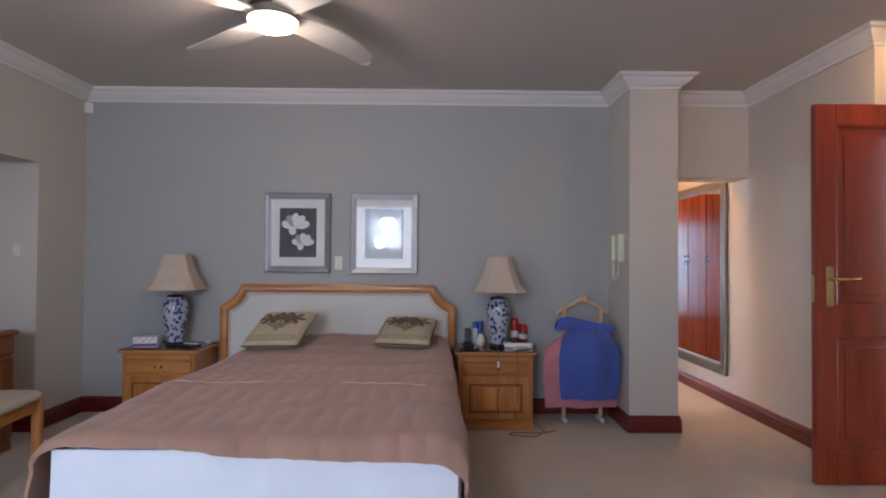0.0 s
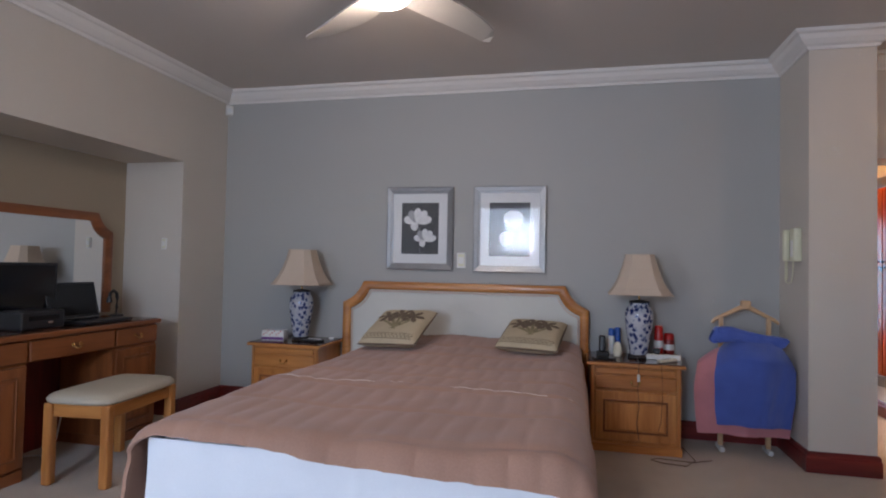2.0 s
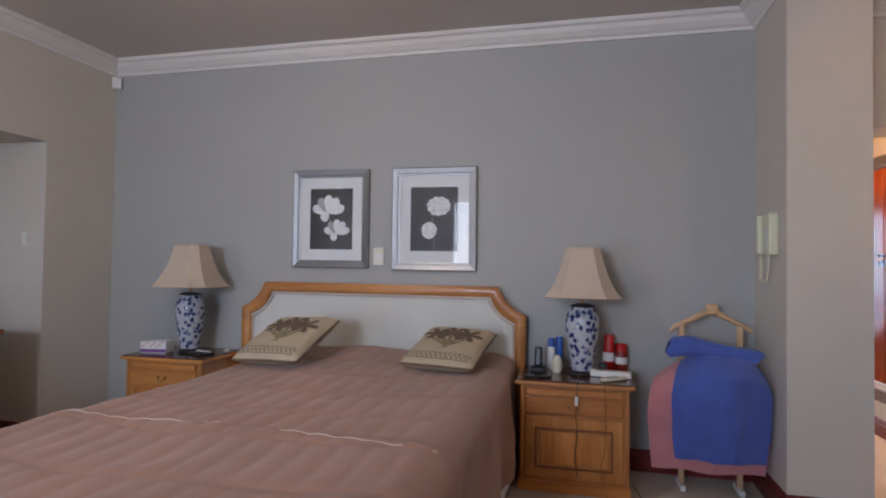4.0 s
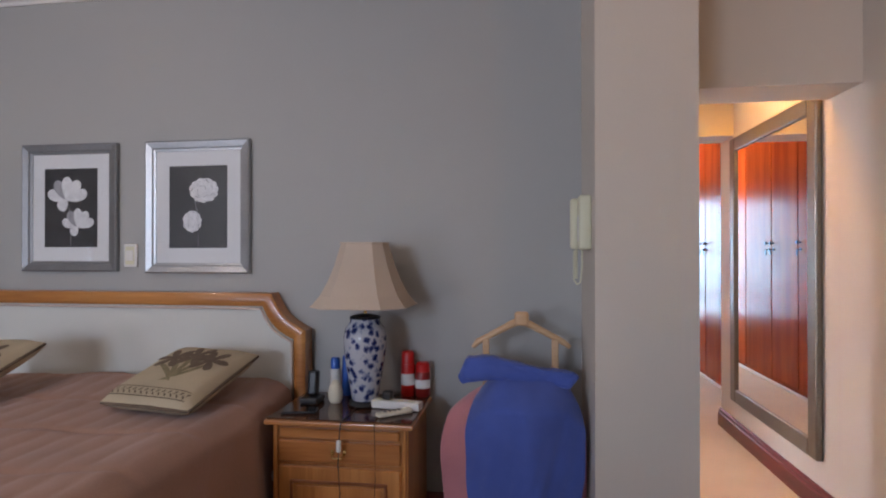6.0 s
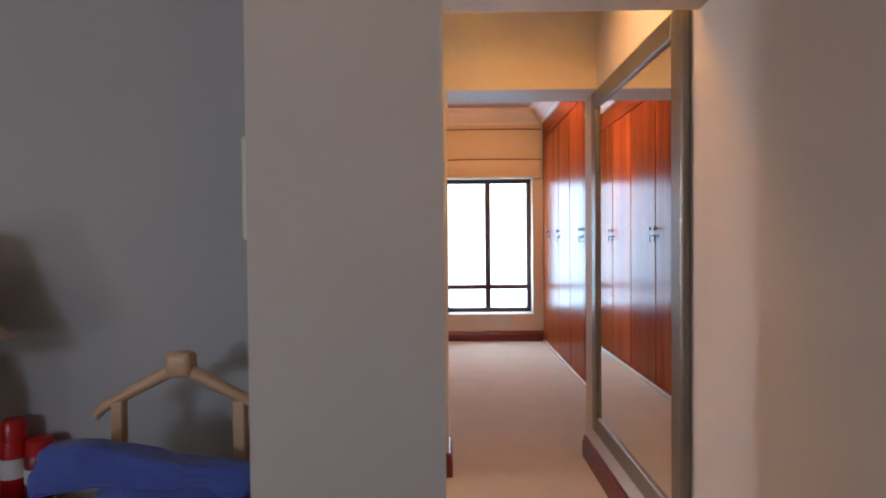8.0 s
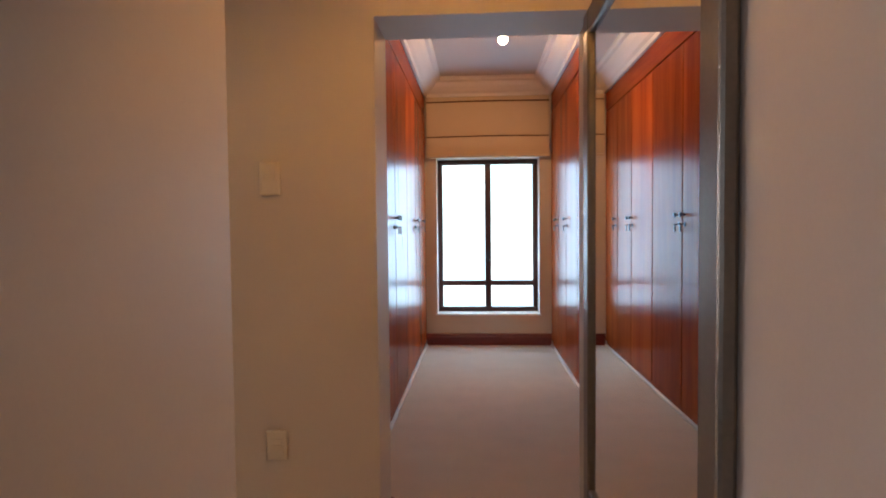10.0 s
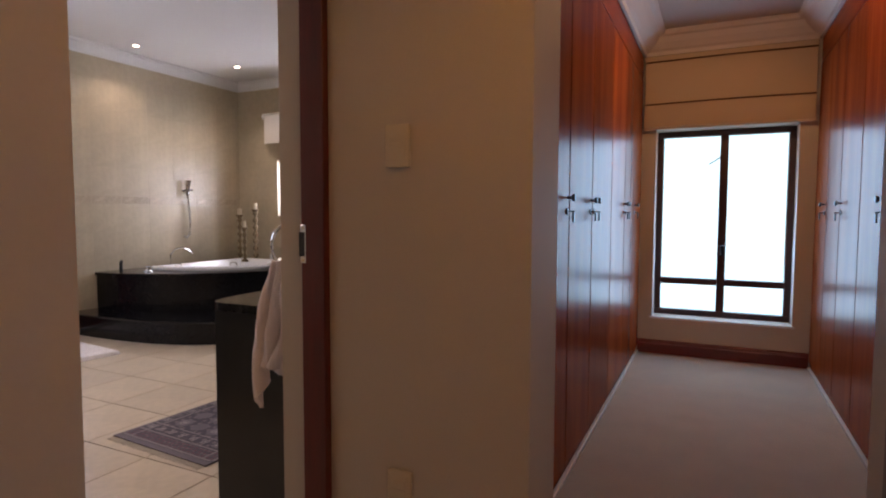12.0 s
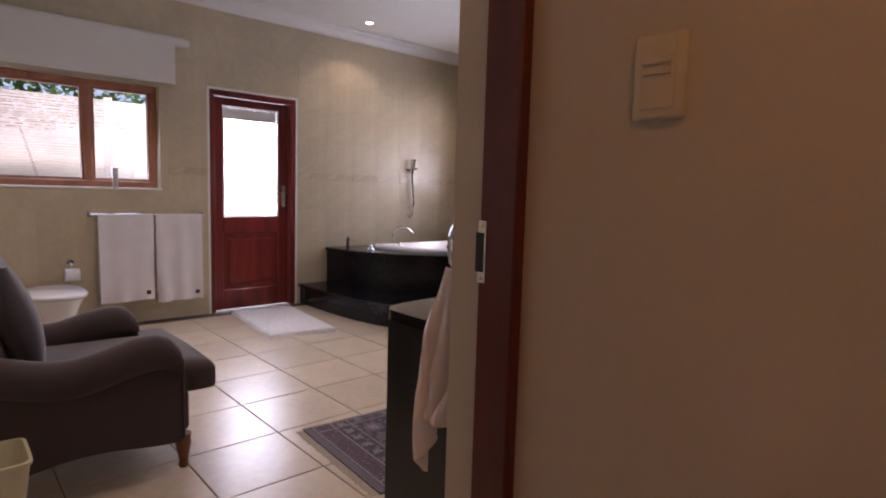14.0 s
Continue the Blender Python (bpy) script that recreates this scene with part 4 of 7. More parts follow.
# clothes valet with towels
vs = thing("clothes_valet", pose(0, 0, 0), "pale beech clothes valet with a broad hanger top", "clothes valet")
part("hanger", tube([(1.770, 4.720, 0.812), (1.79, 4.720, 0.835), (1.87, 4.720, 0.878), (1.93, 4.720, 0.910), (1.965, 4.720, 0.925), (2.00, 4.720, 0.912), (2.06, 4.720, 0.882), (2.14, 4.720, 0.840), (2.165, 4.720, 0.820)], [0.009, 0.013, 0.014, 0.016, 0.018, 0.016, 0.014, 0.013, 0.009], 10), M_BEECH, vs, smooth=True)
part("knob", box(1.942, 2.000, 4.695, 4.745, 0.905, 0.962, 0.012, 3), M_BEECH, vs, smooth=True)
for x in (1.825, 2.105):
    part("upright", box(x - 0.014, x + 0.014, 4.707, 4.733, 0.03, 0.85, 0.004, 2), M_BEECH, vs)
    part("foot", box(x - 0.015, x + 0.015, 4.655, 4.80, 0.0, 0.03, 0.008, 2), M_PLASTW, vs, "pale painted foot")
for z in (0.60, 0.18, 0.40):
    part("rail", box(1.839, 2.091, 4.711, 4.729, z, z + 0.025, 0.004), M_BEECH, vs)


def over_valet(x0, x1, ztop, drop, back, yb, belly, shoulder, seedling):
    """A towel over rounded shoulders: the ends slope down and the front swells."""
    def place(u, v):
        a = 2 * u - 1
        s = v * (drop + back)
        slope = shoulder * max(0.0, abs(a) - 0.35) ** 2 / 0.42
        w = 0.012 * math.sin(u * 9 + seedling + 2 * v) + 0.022 * noise.noise(Vector((u * 4.5 + seedling, v * 3, seedling))) + 0.010 * abs(noise.noise(Vector((u * 9 - v * 2.5, v * 2, seedling + 2))))
        x = x0 + (x1 - x0) * u + 0.012 * noise.noise(Vector((v * 4, seedling, u * 2)))
        if s < drop:
            k = (drop - s) / drop
            x -= a * (0.035 * math.exp(-k / 0.10) + 0.02 * k ** 3)
            z = ztop - slope * (1 - 0.9 * k) - (drop - s)
            y = yb - 0.02 - belly * min(1, k * 5) ** 0.6 * (1 - 0.35 * k) * (1 - 0.5 * a * a) - w * (0.3 + 0.8 * k)
        else:
            k = (s - drop) / back
            x -= a * 0.035
            z = ztop - slope - (s - drop)
            y = yb + 0.02 + 0.015 * k + 0.3 * w
        return (x, y, z + 0.012 * math.exp(-((s - drop) / 0.04) ** 2) + 0.012 * noise.noise(Vector((u * 4, v * 2.5, seedling + 5))))
    return place


pk = thing("pink_towel", pose(0, 0, 0), "pink bath towel draped over the valet", "towel")
part("cloth", grid_sheet(40, 56, over_valet(1.650, 2.224, 0.655, 0.525, 0.35, 4.70, 0.13, 0.10, 3), 0.012), M_PINK, pk, smooth=True)
bt = thing("blue_towel", pose(0, 0, 0), "royal blue bath towel folded over the valet", "towel")
part("cloth", grid_sheet(40, 56, over_valet(1.752, 2.212, 0.725, 0.52, 0.25, 4.665, 0.20, 0.10, 9), 0.014), M_BLUE, bt, smooth=True)


def rolled(u, v):
    # a flattened fold lying over the top bar, deep at one end and thinning towards the other
    x = 1.738 + 0.44 * u
    a = 2 * math.pi * v
    full = (1 - 0.42 * u) * min(1, 0.55 + 14 * min(u, 1 - u))
    r = full * (1 + 0.30 * noise.noise(Vector((u * 4, 1.2 * math.cos(a), 1.2 * math.sin(a)))) + 0.10 * noise.noise(Vector((u * 13, 3 * math.cos(a), 3 * math.sin(a)))))
    c, q = math.cos(a), math.sin(a)
    c, q = math.copysign(abs(c) ** 0.6, c), math.copysign(abs(q) ** 0.6, q)
    crease = 1 - 0.28 * math.exp(-((v - 0.60 - 0.06 * math.sin(u * 6)) / 0.03) ** 2) - 0.16 * math.exp(-((v - 0.47 + 0.05 * u) / 0.025) ** 2)
    return (x + 0.012 * q, 4.580 + 0.048 * r * crease * c + 0.03 * u, 0.750 - 0.045 * u * u + 0.006 * math.sin(u * 7) + 0.052 * r * crease * q)


part("folded_top", grid_sheet(44, 30, rolled), M_BLUE, bt, "loosely rolled upper fold", smooth=True)


def draped(x0, x1, zbar, front, back, yb, sag, folds, seedling, ybelly=0.03):
    """A towel over a bar along x."""
    def place(u, v):
        x = x0 + (x1 - x0) * u
        s = v * (front + back)
        w = folds * math.sin(u * 15 + seedling) + 0.016 * noise.noise(Vector((u * 4 + seedling, v * 6, seedling)))
        if s < front:
            k = (front - s) / front
            z = zbar - (front - s)
            y = yb - 0.022 - ybelly * k ** 0.45 * (1 - 0.25 * k) - w * (0.25 + k)
        else:
            k = (s - front) / back
            z = zbar - (s - front)
            y = yb + 0.022 + 0.015 * k + w * 0.3
        top = 0.014 * math.exp(-((s - front) / 0.04) ** 2)
        wob = 0.014 * noise.noise(Vector((u * 3, v * 2.5, seedling + 5)))
        return (x + 0.015 * noise.noise(Vector((v * 3, seedling, u))), y, z + top + wob - sag * (abs(2 * u - 1) ** 3))
    return place


# pictures over the bed
def flower_parts(parent, light, shaded):
    for b, mt, nm in ((light, M_PETAL, "flower"), (shaded, M_PETALD, "flower_shading")):
        for v in b.verts:
            v.co = Vector((v.co.x, -v.co.z, v.co.y))
        tagged(part(nm, b, mt, parent), kind="stuff")


def picture(x0, x1, z0, z1, frame_mat, label, kind):
    ob = thing("framed_picture", pose((x0 + x1) / 2, YB - 0.001, (z0 + z1) / 2), label, "picture", "framed flower prints")
    w, h, f = (x1 - x0) / 2, (z1 - z0) / 2, 0.050
    fr = [(-0.026, 0.0), (-0.030, 0.006), (-0.022, f - 0.016), (-0.015, f - 0.012), (-0.012, f)]
    for name, pts in (("frame_rail", ((-w, -h), (w, -h))), ("frame_rail", ((w, -h), (w, h))), ("frame_rail", ((w, h), (-w, h))), ("frame_rail", ((-w, h), (-w, -h)))):
        a, b = Vector(pts[0]), Vector(pts[1])
        way = (b - a).normalized()
        inn = Vector((-way.y, way.x))
        bm = bmesh.new()
        ra = [bm.verts.new((*(lambda q: (q.x, y, q.y))(a + (inn + way) * o),)) for y, o in fr] + [bm.verts.new((*(lambda q: (q.x, 0, q.y))(a + (inn + way) * f),)), bm.verts.new((a.x, 0, a.y))]
        rb = [bm.verts.new((*(lambda q: (q.x, y, q.y))(b + (inn - way) * o),)) for y, o in fr] + [bm.verts.new((*(lambda q: (q.x, 0, q.y))(b + (inn - way) * f),)), bm.verts.new((b.x, 0, b.y))]
        for k in range(len(ra)):
            j = (k + 1) % len(ra)
            bm.faces.new((ra[k], ra[j], rb[j], rb[k]))
        part(name, bm, frame_mat, ob)
    part("mount", box(-w + f, w - f, -0.008, -0.006, -h + f, h - f), M_PAPER, ob, "white card mount")
    px, pz = w * 0.56, h * 0.62
    pr = part("print", box(-px, px, -0.0095, -0.0085, -pz, pz), M_PHOTO, ob, "dark flower photograph")
    if kind == "lily":
        for cx, cz, s, n0 in ((-0.02, 0.070, 0.110, 1.57), (0.040, -0.065, 0.088, 1.57)):
            bm, shade_bm = bmesh.new(), bmesh.new()
            for j, a in enumerate((-1.25, 1.25, -0.62, 0.62, 0.0, 2.4)):
                petal_shape(cx, cz - 0.03, s * (1.05 if j < 5 else 0.6), s * 0.52, n0 + a, bm if j != 3 else shade_bm, 0.0098 + 0.0002 * j)
            flower_parts(pr, bm, shade_bm)
    else:
        for cx, cz, s, flat in ((0.03, 0.080, 0.078, 0.78), (-0.03, -0.07, 0.050, 1.08)):
            bm, shade_bm = bmesh.new(), bmesh.new()
            ring = []
            for j in range(44):
                a = 2 * math.pi * j / 44
                r = s * (0.96 + 0.05 * math.sin(a * 11) + 0.06 * noise.noise(Vector((3 * math.cos(a), 3 * math.sin(a), s * 40))))
                ring.append(bm.verts.new((cx + r * math.cos(a), cz + flat * r * math.sin(a), 0.0098)))
            bm.faces.new(ring)
            for j in range(46):
                rr = s * 0.88 * math.sqrt((j + 0.5) / 46)
                a = 2.4 * j
                px2, pz2 = cx + rr * math.cos(a), cz + flat * rr * math.sin(a)
                into = shade_bm if j % 3 == 0 else bm
                petal_shape(px2, pz2, s * 0.26, s * (0.05 if j % 3 == 0 else 0.17), a + 1.2 + 0.5 * math.sin(j), into, 0.0100 + 0.00002 * j, 0.6)
            flower_parts(pr, bm, shade_bm)
    bm = bmesh.new()
    tube([(-0.02, -0.0097, 0.04), (0.0, -0.0097, -0.04), (0.0, -0.0097, -pz + 0.01)], 0.0015, 4, bm)
    part("stem", bm, M_PETALD, pr)
    pane = part("pane", box(-w + f - 0.004, w - f + 0.004, -0.0125, -0.0115, -h + f - 0.004, h - f + 0.004), M_GLASS, ob, "reflective picture glass")
    pane.visible_shadow = False
    return ob


picture(-0.525, 0.0, 1.112, 1.745, M_GREYFRAME, "silver-grey framed print of two white lilies", "lily")
picture(0.155, 0.692, 1.105, 1.745, M_SILVER, "bright silver framed print of two white peonies", "peony")


def switch_plate(m, w, h, rockers, label, name="light_switch", mat=None):
    mat = mat or M_PLASTW
    ob = thing(name, m, label, "light switch" if name == "light_switch" else "socket")
    part("plate", box(-w / 2, w / 2, -0.013, 0, -h / 2, h / 2, 0.006, 3), mat, ob, smooth=True)
    part("insert", box(-w * 0.33, w * 0.33, -0.0145, -0.0132, -h * 0.38, h * 0.38, 0.001), M_PLASTC if mat is M_PLASTW else mat, ob)
    for z0, z1 in rockers:
        part("rocker", box(-w * 0.28, w * 0.28, -0.0185, -0.0147, h * z0, h * z1, 0.0015), mat, ob)
    return ob


switch_plate(pose(0.065, YB, 1.19), 0.072, 0.115, [(-0.22, 0.22)], "white light switch plate on the grey wall")
switch_plate(pose(-2.10, ALC_Y1, 1.27), 0.045, 0.085, [(-0.22, 0.22)], "small white switch plate in the alcove")
al = thing("alarm_sensor", pose(XL + 0.03, YB - 0.03, 2.405, 0, 0, 45), "small white alarm sensor in the wall corner", "alarm sensor")
part("housing", box(-0.028, 0.028, -0.025, 0.02, -0.04, 0.04, 0.006, 2), M_PLASTW, al)
part("lens", box(-0.018, 0.018, -0.028, -0.0252, -0.025, 0.012, 0.002), M_PAPER, al)

# intercom on the pier
ic = thing("intercom_phone", pose(PX0, 4.655, 1.315, 0, 0, -90), "cream wall intercom phone with coiled cord", "intercom")
part("cradle", box(0.050, 0.128, -0.046, 0, -0.10, 0.105, 0.010, 3), M_PLASTC, ic, smooth=True)
part("dial_panel", box(0.066, 0.112, -0.0475, -0.0462, -0.07, 0.03, 0.001), M_PLASTW, ic)
hs = part("handset", box(-0.004, 0.034, -0.070, -0.034, -0.098, 0.100, 0.012, 3), M_PLASTC, ic, "cream handset", smooth=True)
part("ear_piece", box(-0.006, 0.036, -0.034, -0.012, 0.050, 0.098, 0.008, 2), M_PLASTC, hs)
part("mouth_piece", box(-0.006, 0.036, -0.034, -0.012, -0.096, -0.050, 0.008, 2), M_PLASTC, hs)
part("back_plate", box(-0.012, 0.0495, -0.0115, 0, -0.10, 0.105, 0.004, 2), M_PLASTC, ic)
part("cord", tube([(0.015 + 0.006 * math.cos(k * 1.3), -0.05 + 0.008 * math.sin(k * 1.3), -0.10 - 0.0020 * k) for k in range(58)] + [(0.03, -0.045, -0.235), (0.055, -0.035, -0.225), (0.066, -0.03, -0.17), (0.068, -0.03, -0.102)], 0.0034, 6), M_PLASTC, ic, "coiled cream cord")

# ceiling fan
fan = thing("ceiling_fan", pose(0.02, 3.19, CEIL), "four-blade ceiling fan with nickel motor and lit lamp", "ceiling fan")
part("canopy", lathe([(0, 0), (0.075, 0), (0.075, -0.02), (0.05, -0.045), (0, -0.05)], 24), M_NICKEL, fan, smooth=True)
part("motor", lathe([(0, -0.051), (0.09, -0.053), (0.125, -0.065), (0.130, -0.085), (0.130, -0.105), (0.118, -0.108), (0.118, -0.116), (0.132, -0.119), (0.132, -0.145), (0.125, -0.152), (0, -0.152)], 40), M_NICKEL, fan, "satin nickel motor housing", smooth=True)
part("lamp_lens", lathe([(0.122, -0.1525), (0.120, -0.165), (0.105, -0.182), (0.07, -0.196), (0.03, -0.201), (0, -0.202)], 36), M_LENS, fan, "glowing round lamp lens", smooth=True)
for a in (48, 131, 217, 311):
    bm = bmesh.new()
    ts = [k / 14 for k in range(15)]
    top, low = [], []
    for k, t in enumerate(ts):
        r = 0.11 + 0.66 * t
        bend = 0.15 * t * t
        wdt = 0.055 + 0.045 * math.sin(math.pi * min(1, t * 1.05) ** 0.8) * (1 - 0.35 * t)
        if t > 0.9:
            wdt *= math.sqrt(max(0.05, 1 - ((t - 0.9) / 0.105) ** 2))
        for lst, dz in ((top, 0.004), (low, -0.004)):
            lst.append((bm.verts.new((r, bend + wdt, -0.122 - 0.012 + dz)), bm.verts.new((r, bend - wdt, -0.122 + 0.012 + dz))))
    for lst in (top, low):
        for p, q in zip(lst, lst[1:]):
            bm.faces.new((p[0], q[0], q[1], p[1]))
    for k in range(14):
        bm.faces.new((top[k][0], top[k + 1][0], low[k + 1][0], low[k][0]))
        bm.faces.new((top[k][1], top[k + 1][1], low[k + 1][1], low[k][1]))
    bm.faces.new((top[0][0], top[0][1], low[0][1], low[0][0])), bm.faces.new((top[-1][0], top[-1][1], low[-1][1], low[-1][0]))
    part("blade", bm, M_FANBLADE, fan, "curved off-white blade").matrix_basis = pose(0, 0, 0, 0, 0, a)

# bedroom door, standing open against the return wall
dr = thing("bedroom_door", pose(3.742, 3.495, 0.012, 0, 0, 180), "open red-brown panelled wooden door with brass lever handle", "door")
DWD, DH, DT = 0.82, 2.085, 0.040


def plank(name, x0, x1, z0, z1, mat, y0=0.0, y1=DT, bevel=0.004):
    return part(name, box(x0, x1, y0, y1, z0, z1, bevel, 2), mat, dr)


plank("stile", 0, 0.115, 0, DH, M_DOORRED)
plank("stile", DWD - 0.115, DWD, 0, DH, M_DOORRED)
for z0, z1 in ((0, 0.19), (0.80, 0.98), (DH - 0.115, DH)):
    plank("rail", 0.1155, DWD - 0.1155, z0, z1, M_DOORRED)
for z0, z1 in ((0.1905, 0.7995), (0.9805, DH - 0.1155)):
    plank("panel", 0.117, DWD - 0.117, z0, z1, M_DOORRED, 0.012, 0.028, 0.001)
    plank("raised_field", 0.165, DWD - 0.165, z0 + 0.05, z1 - 0.05, M_DOORRED, 0.0285, 0.036, 0.006)
    bm = bmesh.new()
    for q in ((0.117, DWD - 0.117, z0, z0 + 0.014), (0.117, DWD - 0.117, z1 - 0.014, z1)):
        cuboid(bm, q[0], q[1], 0.0285, 0.040, q[2], q[3], 0.004)
    for q in ((0.117, 0.131), (DWD - 0.131, DWD - 0.117)):
        cuboid(bm, q[0], q[1], 0.0285, 0.040, z0 + 0.0145, z1 - 0.0145, 0.004)
    part("bead", bm, M_DOORRED, dr)
hp = part("handle_plate", box(0.745 - 0.021, 0.745 + 0.021, DT + 0.0005, DT + 0.007, 0.97, 1.19, 0.003, 2), M_BRASS, dr, "aged brass handle plate")
part("lever", tube([(0.745, DT + 0.007, 1.12), (0.745, DT + 0.05, 1.12), (0.73, DT + 0.058, 1.12), (0.62, DT + 0.056, 1.124), (0.605, DT + 0.05, 1.13)], [0.009, 0.008, 0.008, 0.007, 0.005], 10), M_BRASS, hp, "brass lever", smooth=True)
part("latch", box(DWD + 0.0004, DWD + 0.002, 0.01, 0.03, 0.99, 1.14), M_BRASS, dr)
for z in (0.25, 1.8):
    part("hinge", tube([(-0.004, DT / 2, z), (-0.004, DT / 2, z + 0.1)], 0.006, 8), M_BRASS, dr)
df = structure("door_frame", boxes((XE - 0.01, XE + 0.21, 2.60, 2.635, 0, 2.10), (XE + 0.02, XE + 0.21, 3.50, 3.53, 0, 2.10), (XE - 0.01, XE + 0.21, 2.6355, 3.4995, 2.09, 2.125), bevel=0.004), M_MERANTI, "dark red wooden door frame")

# desk in the alcove
dk = thing("desk", pose(-1.83, 0, 0, 0, 0, 90), "reddish-oak kneehole dressing desk with drawers in the alcove", "desk")
# local x runs along +y of the room, local y runs to the wall (-x)
part("top", box(1.95, 4.035, -0.012, 0.60, 0.725, 0.752, 0.006, 3), M_DARKOAK, dk)
part("glass_cover", box(1.97, 4.02, 0.004, 0.585, 0.7525, 0.757), surface_top, dk, "dark glass desk cover")
for a, b in ((1.98, 2.36), (3.655, 4.02), (2.72, 3.095)):
    ped = part("pedestal", box(a, b, 0.020, 0.58, 0.06, 0.60, 0.003), M_DARKOAK_Z, dk)
    part("plinth", box(a + 0.004, b - 0.004, 0.012, 0.58, 0, 0.06, 0.003), M_DARKOAK, ped)
    panel_front("pedestal_door", ped, a + 0.012, b - 0.012, 0.0, 0.075, 0.590, M_DARKOAK_Z, 0.05)
part("drawer_box", box(1.98, 4.02, 0.020, 0.58, 0.6005, 0.7245), M_DARKOAK, dk)
for a, b in ((1.985, 2.36), (2.372, 3.085), (3.10, 3.655), (3.667, 4.015)):
    d2 = panel_front("drawer", dk, a, b, 0.002, 0.607, 0.715, M_DARKOAK, 0.04)
    drop_handle(d2, (a + b) / 2, 0.002, 0.665)
part("back_panel", box(3.0955, 3.6545, 0.40, 0.42, 0.0, 0.60), M_MERANTI, dk, "dark kneehole back")

dm = thing("desk_mirror", pose(ALC_X, 0, 0, 0, 0, 90), "large desk mirror in an oak frame with clipped corners", "mirror")
MO = hb_outline(2.12, 4.235, 0.76, 1.475, 0.135)
MI = hb_outline(2.18, 4.175, 0.76, 1.415, 0.120)
bm = frame_band(MO, MI, -0.045, -0.004)
part("frame", bm, M_DARKOAK, dm, smooth=True)
bm = bmesh.new()
f1 = [bm.verts.new((x, -0.020, z)) for x, z in MI]
f2 = [bm.verts.new((x, -0.012, z)) for x, z in MI]
bm.faces.new(f1), bm.faces.new(f2[::-1])
for k in range(len(f1)):
    j = (k + 1) % len(f1)
    bm.faces.new((f1[k], f1[j], f2[j], f2[k]))
part("glass", bm, M_MIRROR, dm, "silvered mirror glass")

mn = thing("monitor", pose(-2.20, 3.27, 0.758, 0, 0, 82), "black computer monitor standing on the desk", "monitor")
part("bezel", box(-0.27, 0.27, -0.012, 0.03, 0.055, 0.36, 0.006, 2), M_PLASTB, mn)
part("screen", box(-0.255, 0.255, -0.0145, -0.0125, 0.075, 0.345), M_SCREEN, mn)
part("neck", box(-0.03, 0.03, 0.0305, 0.06, 0.01, 0.2, 0.005), M_PLASTB, mn)
part("foot", box(-0.11, 0.11, -0.06, 0.10, 0, 0.012, 0.004), M_PLASTB, mn)
lp = thing("laptop", pose(-2.0, 3.66, 0.758, 0, 0, 92), "open black laptop on the desk", "laptop")
part("base", box(-0.19, 0.19, -0.12, 0.13, 0, 0.018, 0.005, 2), M_PLASTB, lp)
part("keyboard", boxes(*[(-0.165 + 0.024 * i, -0.145 + 0.024 * i, -0.02 + 0.024 * j, -0.0 + 0.024 * j, 0.0183, 0.0205) for i in range(14) for j in range(5)]), M_SCREEN, lp)
lid = part("lid", box(-0.19, 0.19, 0, 0.008, 0, 0.225, 0.003), M_PLASTB, lp)
lid.matrix_basis = pose(0, 0.128, 0.02, -14)
part("screen", box(-0.175, 0.175, -0.0015, -0.0003, 0.015, 0.21), M_SCREEN, lid)
pb = thing("black_device_box", pose(-2.02, 3.25, 0.758, 0, 0, 90), "low black office machine in front of the monitor", "printer")
part("case", box(-0.13, 0.13, -0.10, 0.08, 0, 0.10, 0.01, 2), M_PLASTB, pb)
part("panel", box(-0.09, 0.09, -0.1035, -0.1005, 0.05, 0.075), M_SCREEN, pb)
part("badge", box(0.02, 0.05, -0.105, -0.1036, 0.03, 0.042), M_CHROME, pb)
dl = thing("desk_lamp", pose(-2.17, 4.02, 0.758), "small black gooseneck desk lamp", "desk lamp")
part("base", lathe([(0, 0), (0.045, 0), (0.045, 0.010), (0.02, 0.016), (0, 0.018)], 20), M_PLASTB, dl, smooth=True)
part("gooseneck", tube([(0, 0, 0.018), (0.0, 0.0, 0.06), (0.0, 0.004, 0.12), (0.0, -0.004, 0.155), (0, -0.03, 0.172), (0, -0.055, 0.160), (0, -0.064, 0.13)], 0.011, 8), M_PLASTB, dl, smooth=True)
part("head", lathe([(0, 0), (0.014, 0.002), (0.020, -0.03), (0.016, -0.034), (0, -0.034)], 14), M_PLASTB, dl, smooth=True).matrix_basis = pose(0, -0.064, 0.128)
part("collar", lathe([(0.010, 0.019), (0.010, 0.034), (0, 0.034)], 12), M_CHROME, dl)
mp = thing("multi_plug", pose(-2.18, 3.18, 0, 0, 0, 70), "white extension plug with red light under the desk", "power strip")
part("case", box(-0.12, 0.12, -0.03, 0.03, 0, 0.045, 0.008, 2), M_PLASTW, mp)
part("lead", tube([(0.12, 0, 0.02), (0.2, 0.03, 0.01), (0.26, -0.04, 0.01), (0.33, 0.0, 0.08), (0.36, 0.02, 0.2)], 0.005, 6), M_PLASTW, mp)
part("neon", box(-0.10, -0.085, -0.01, 0.01, 0.0455, 0.05), M_RED, mp)

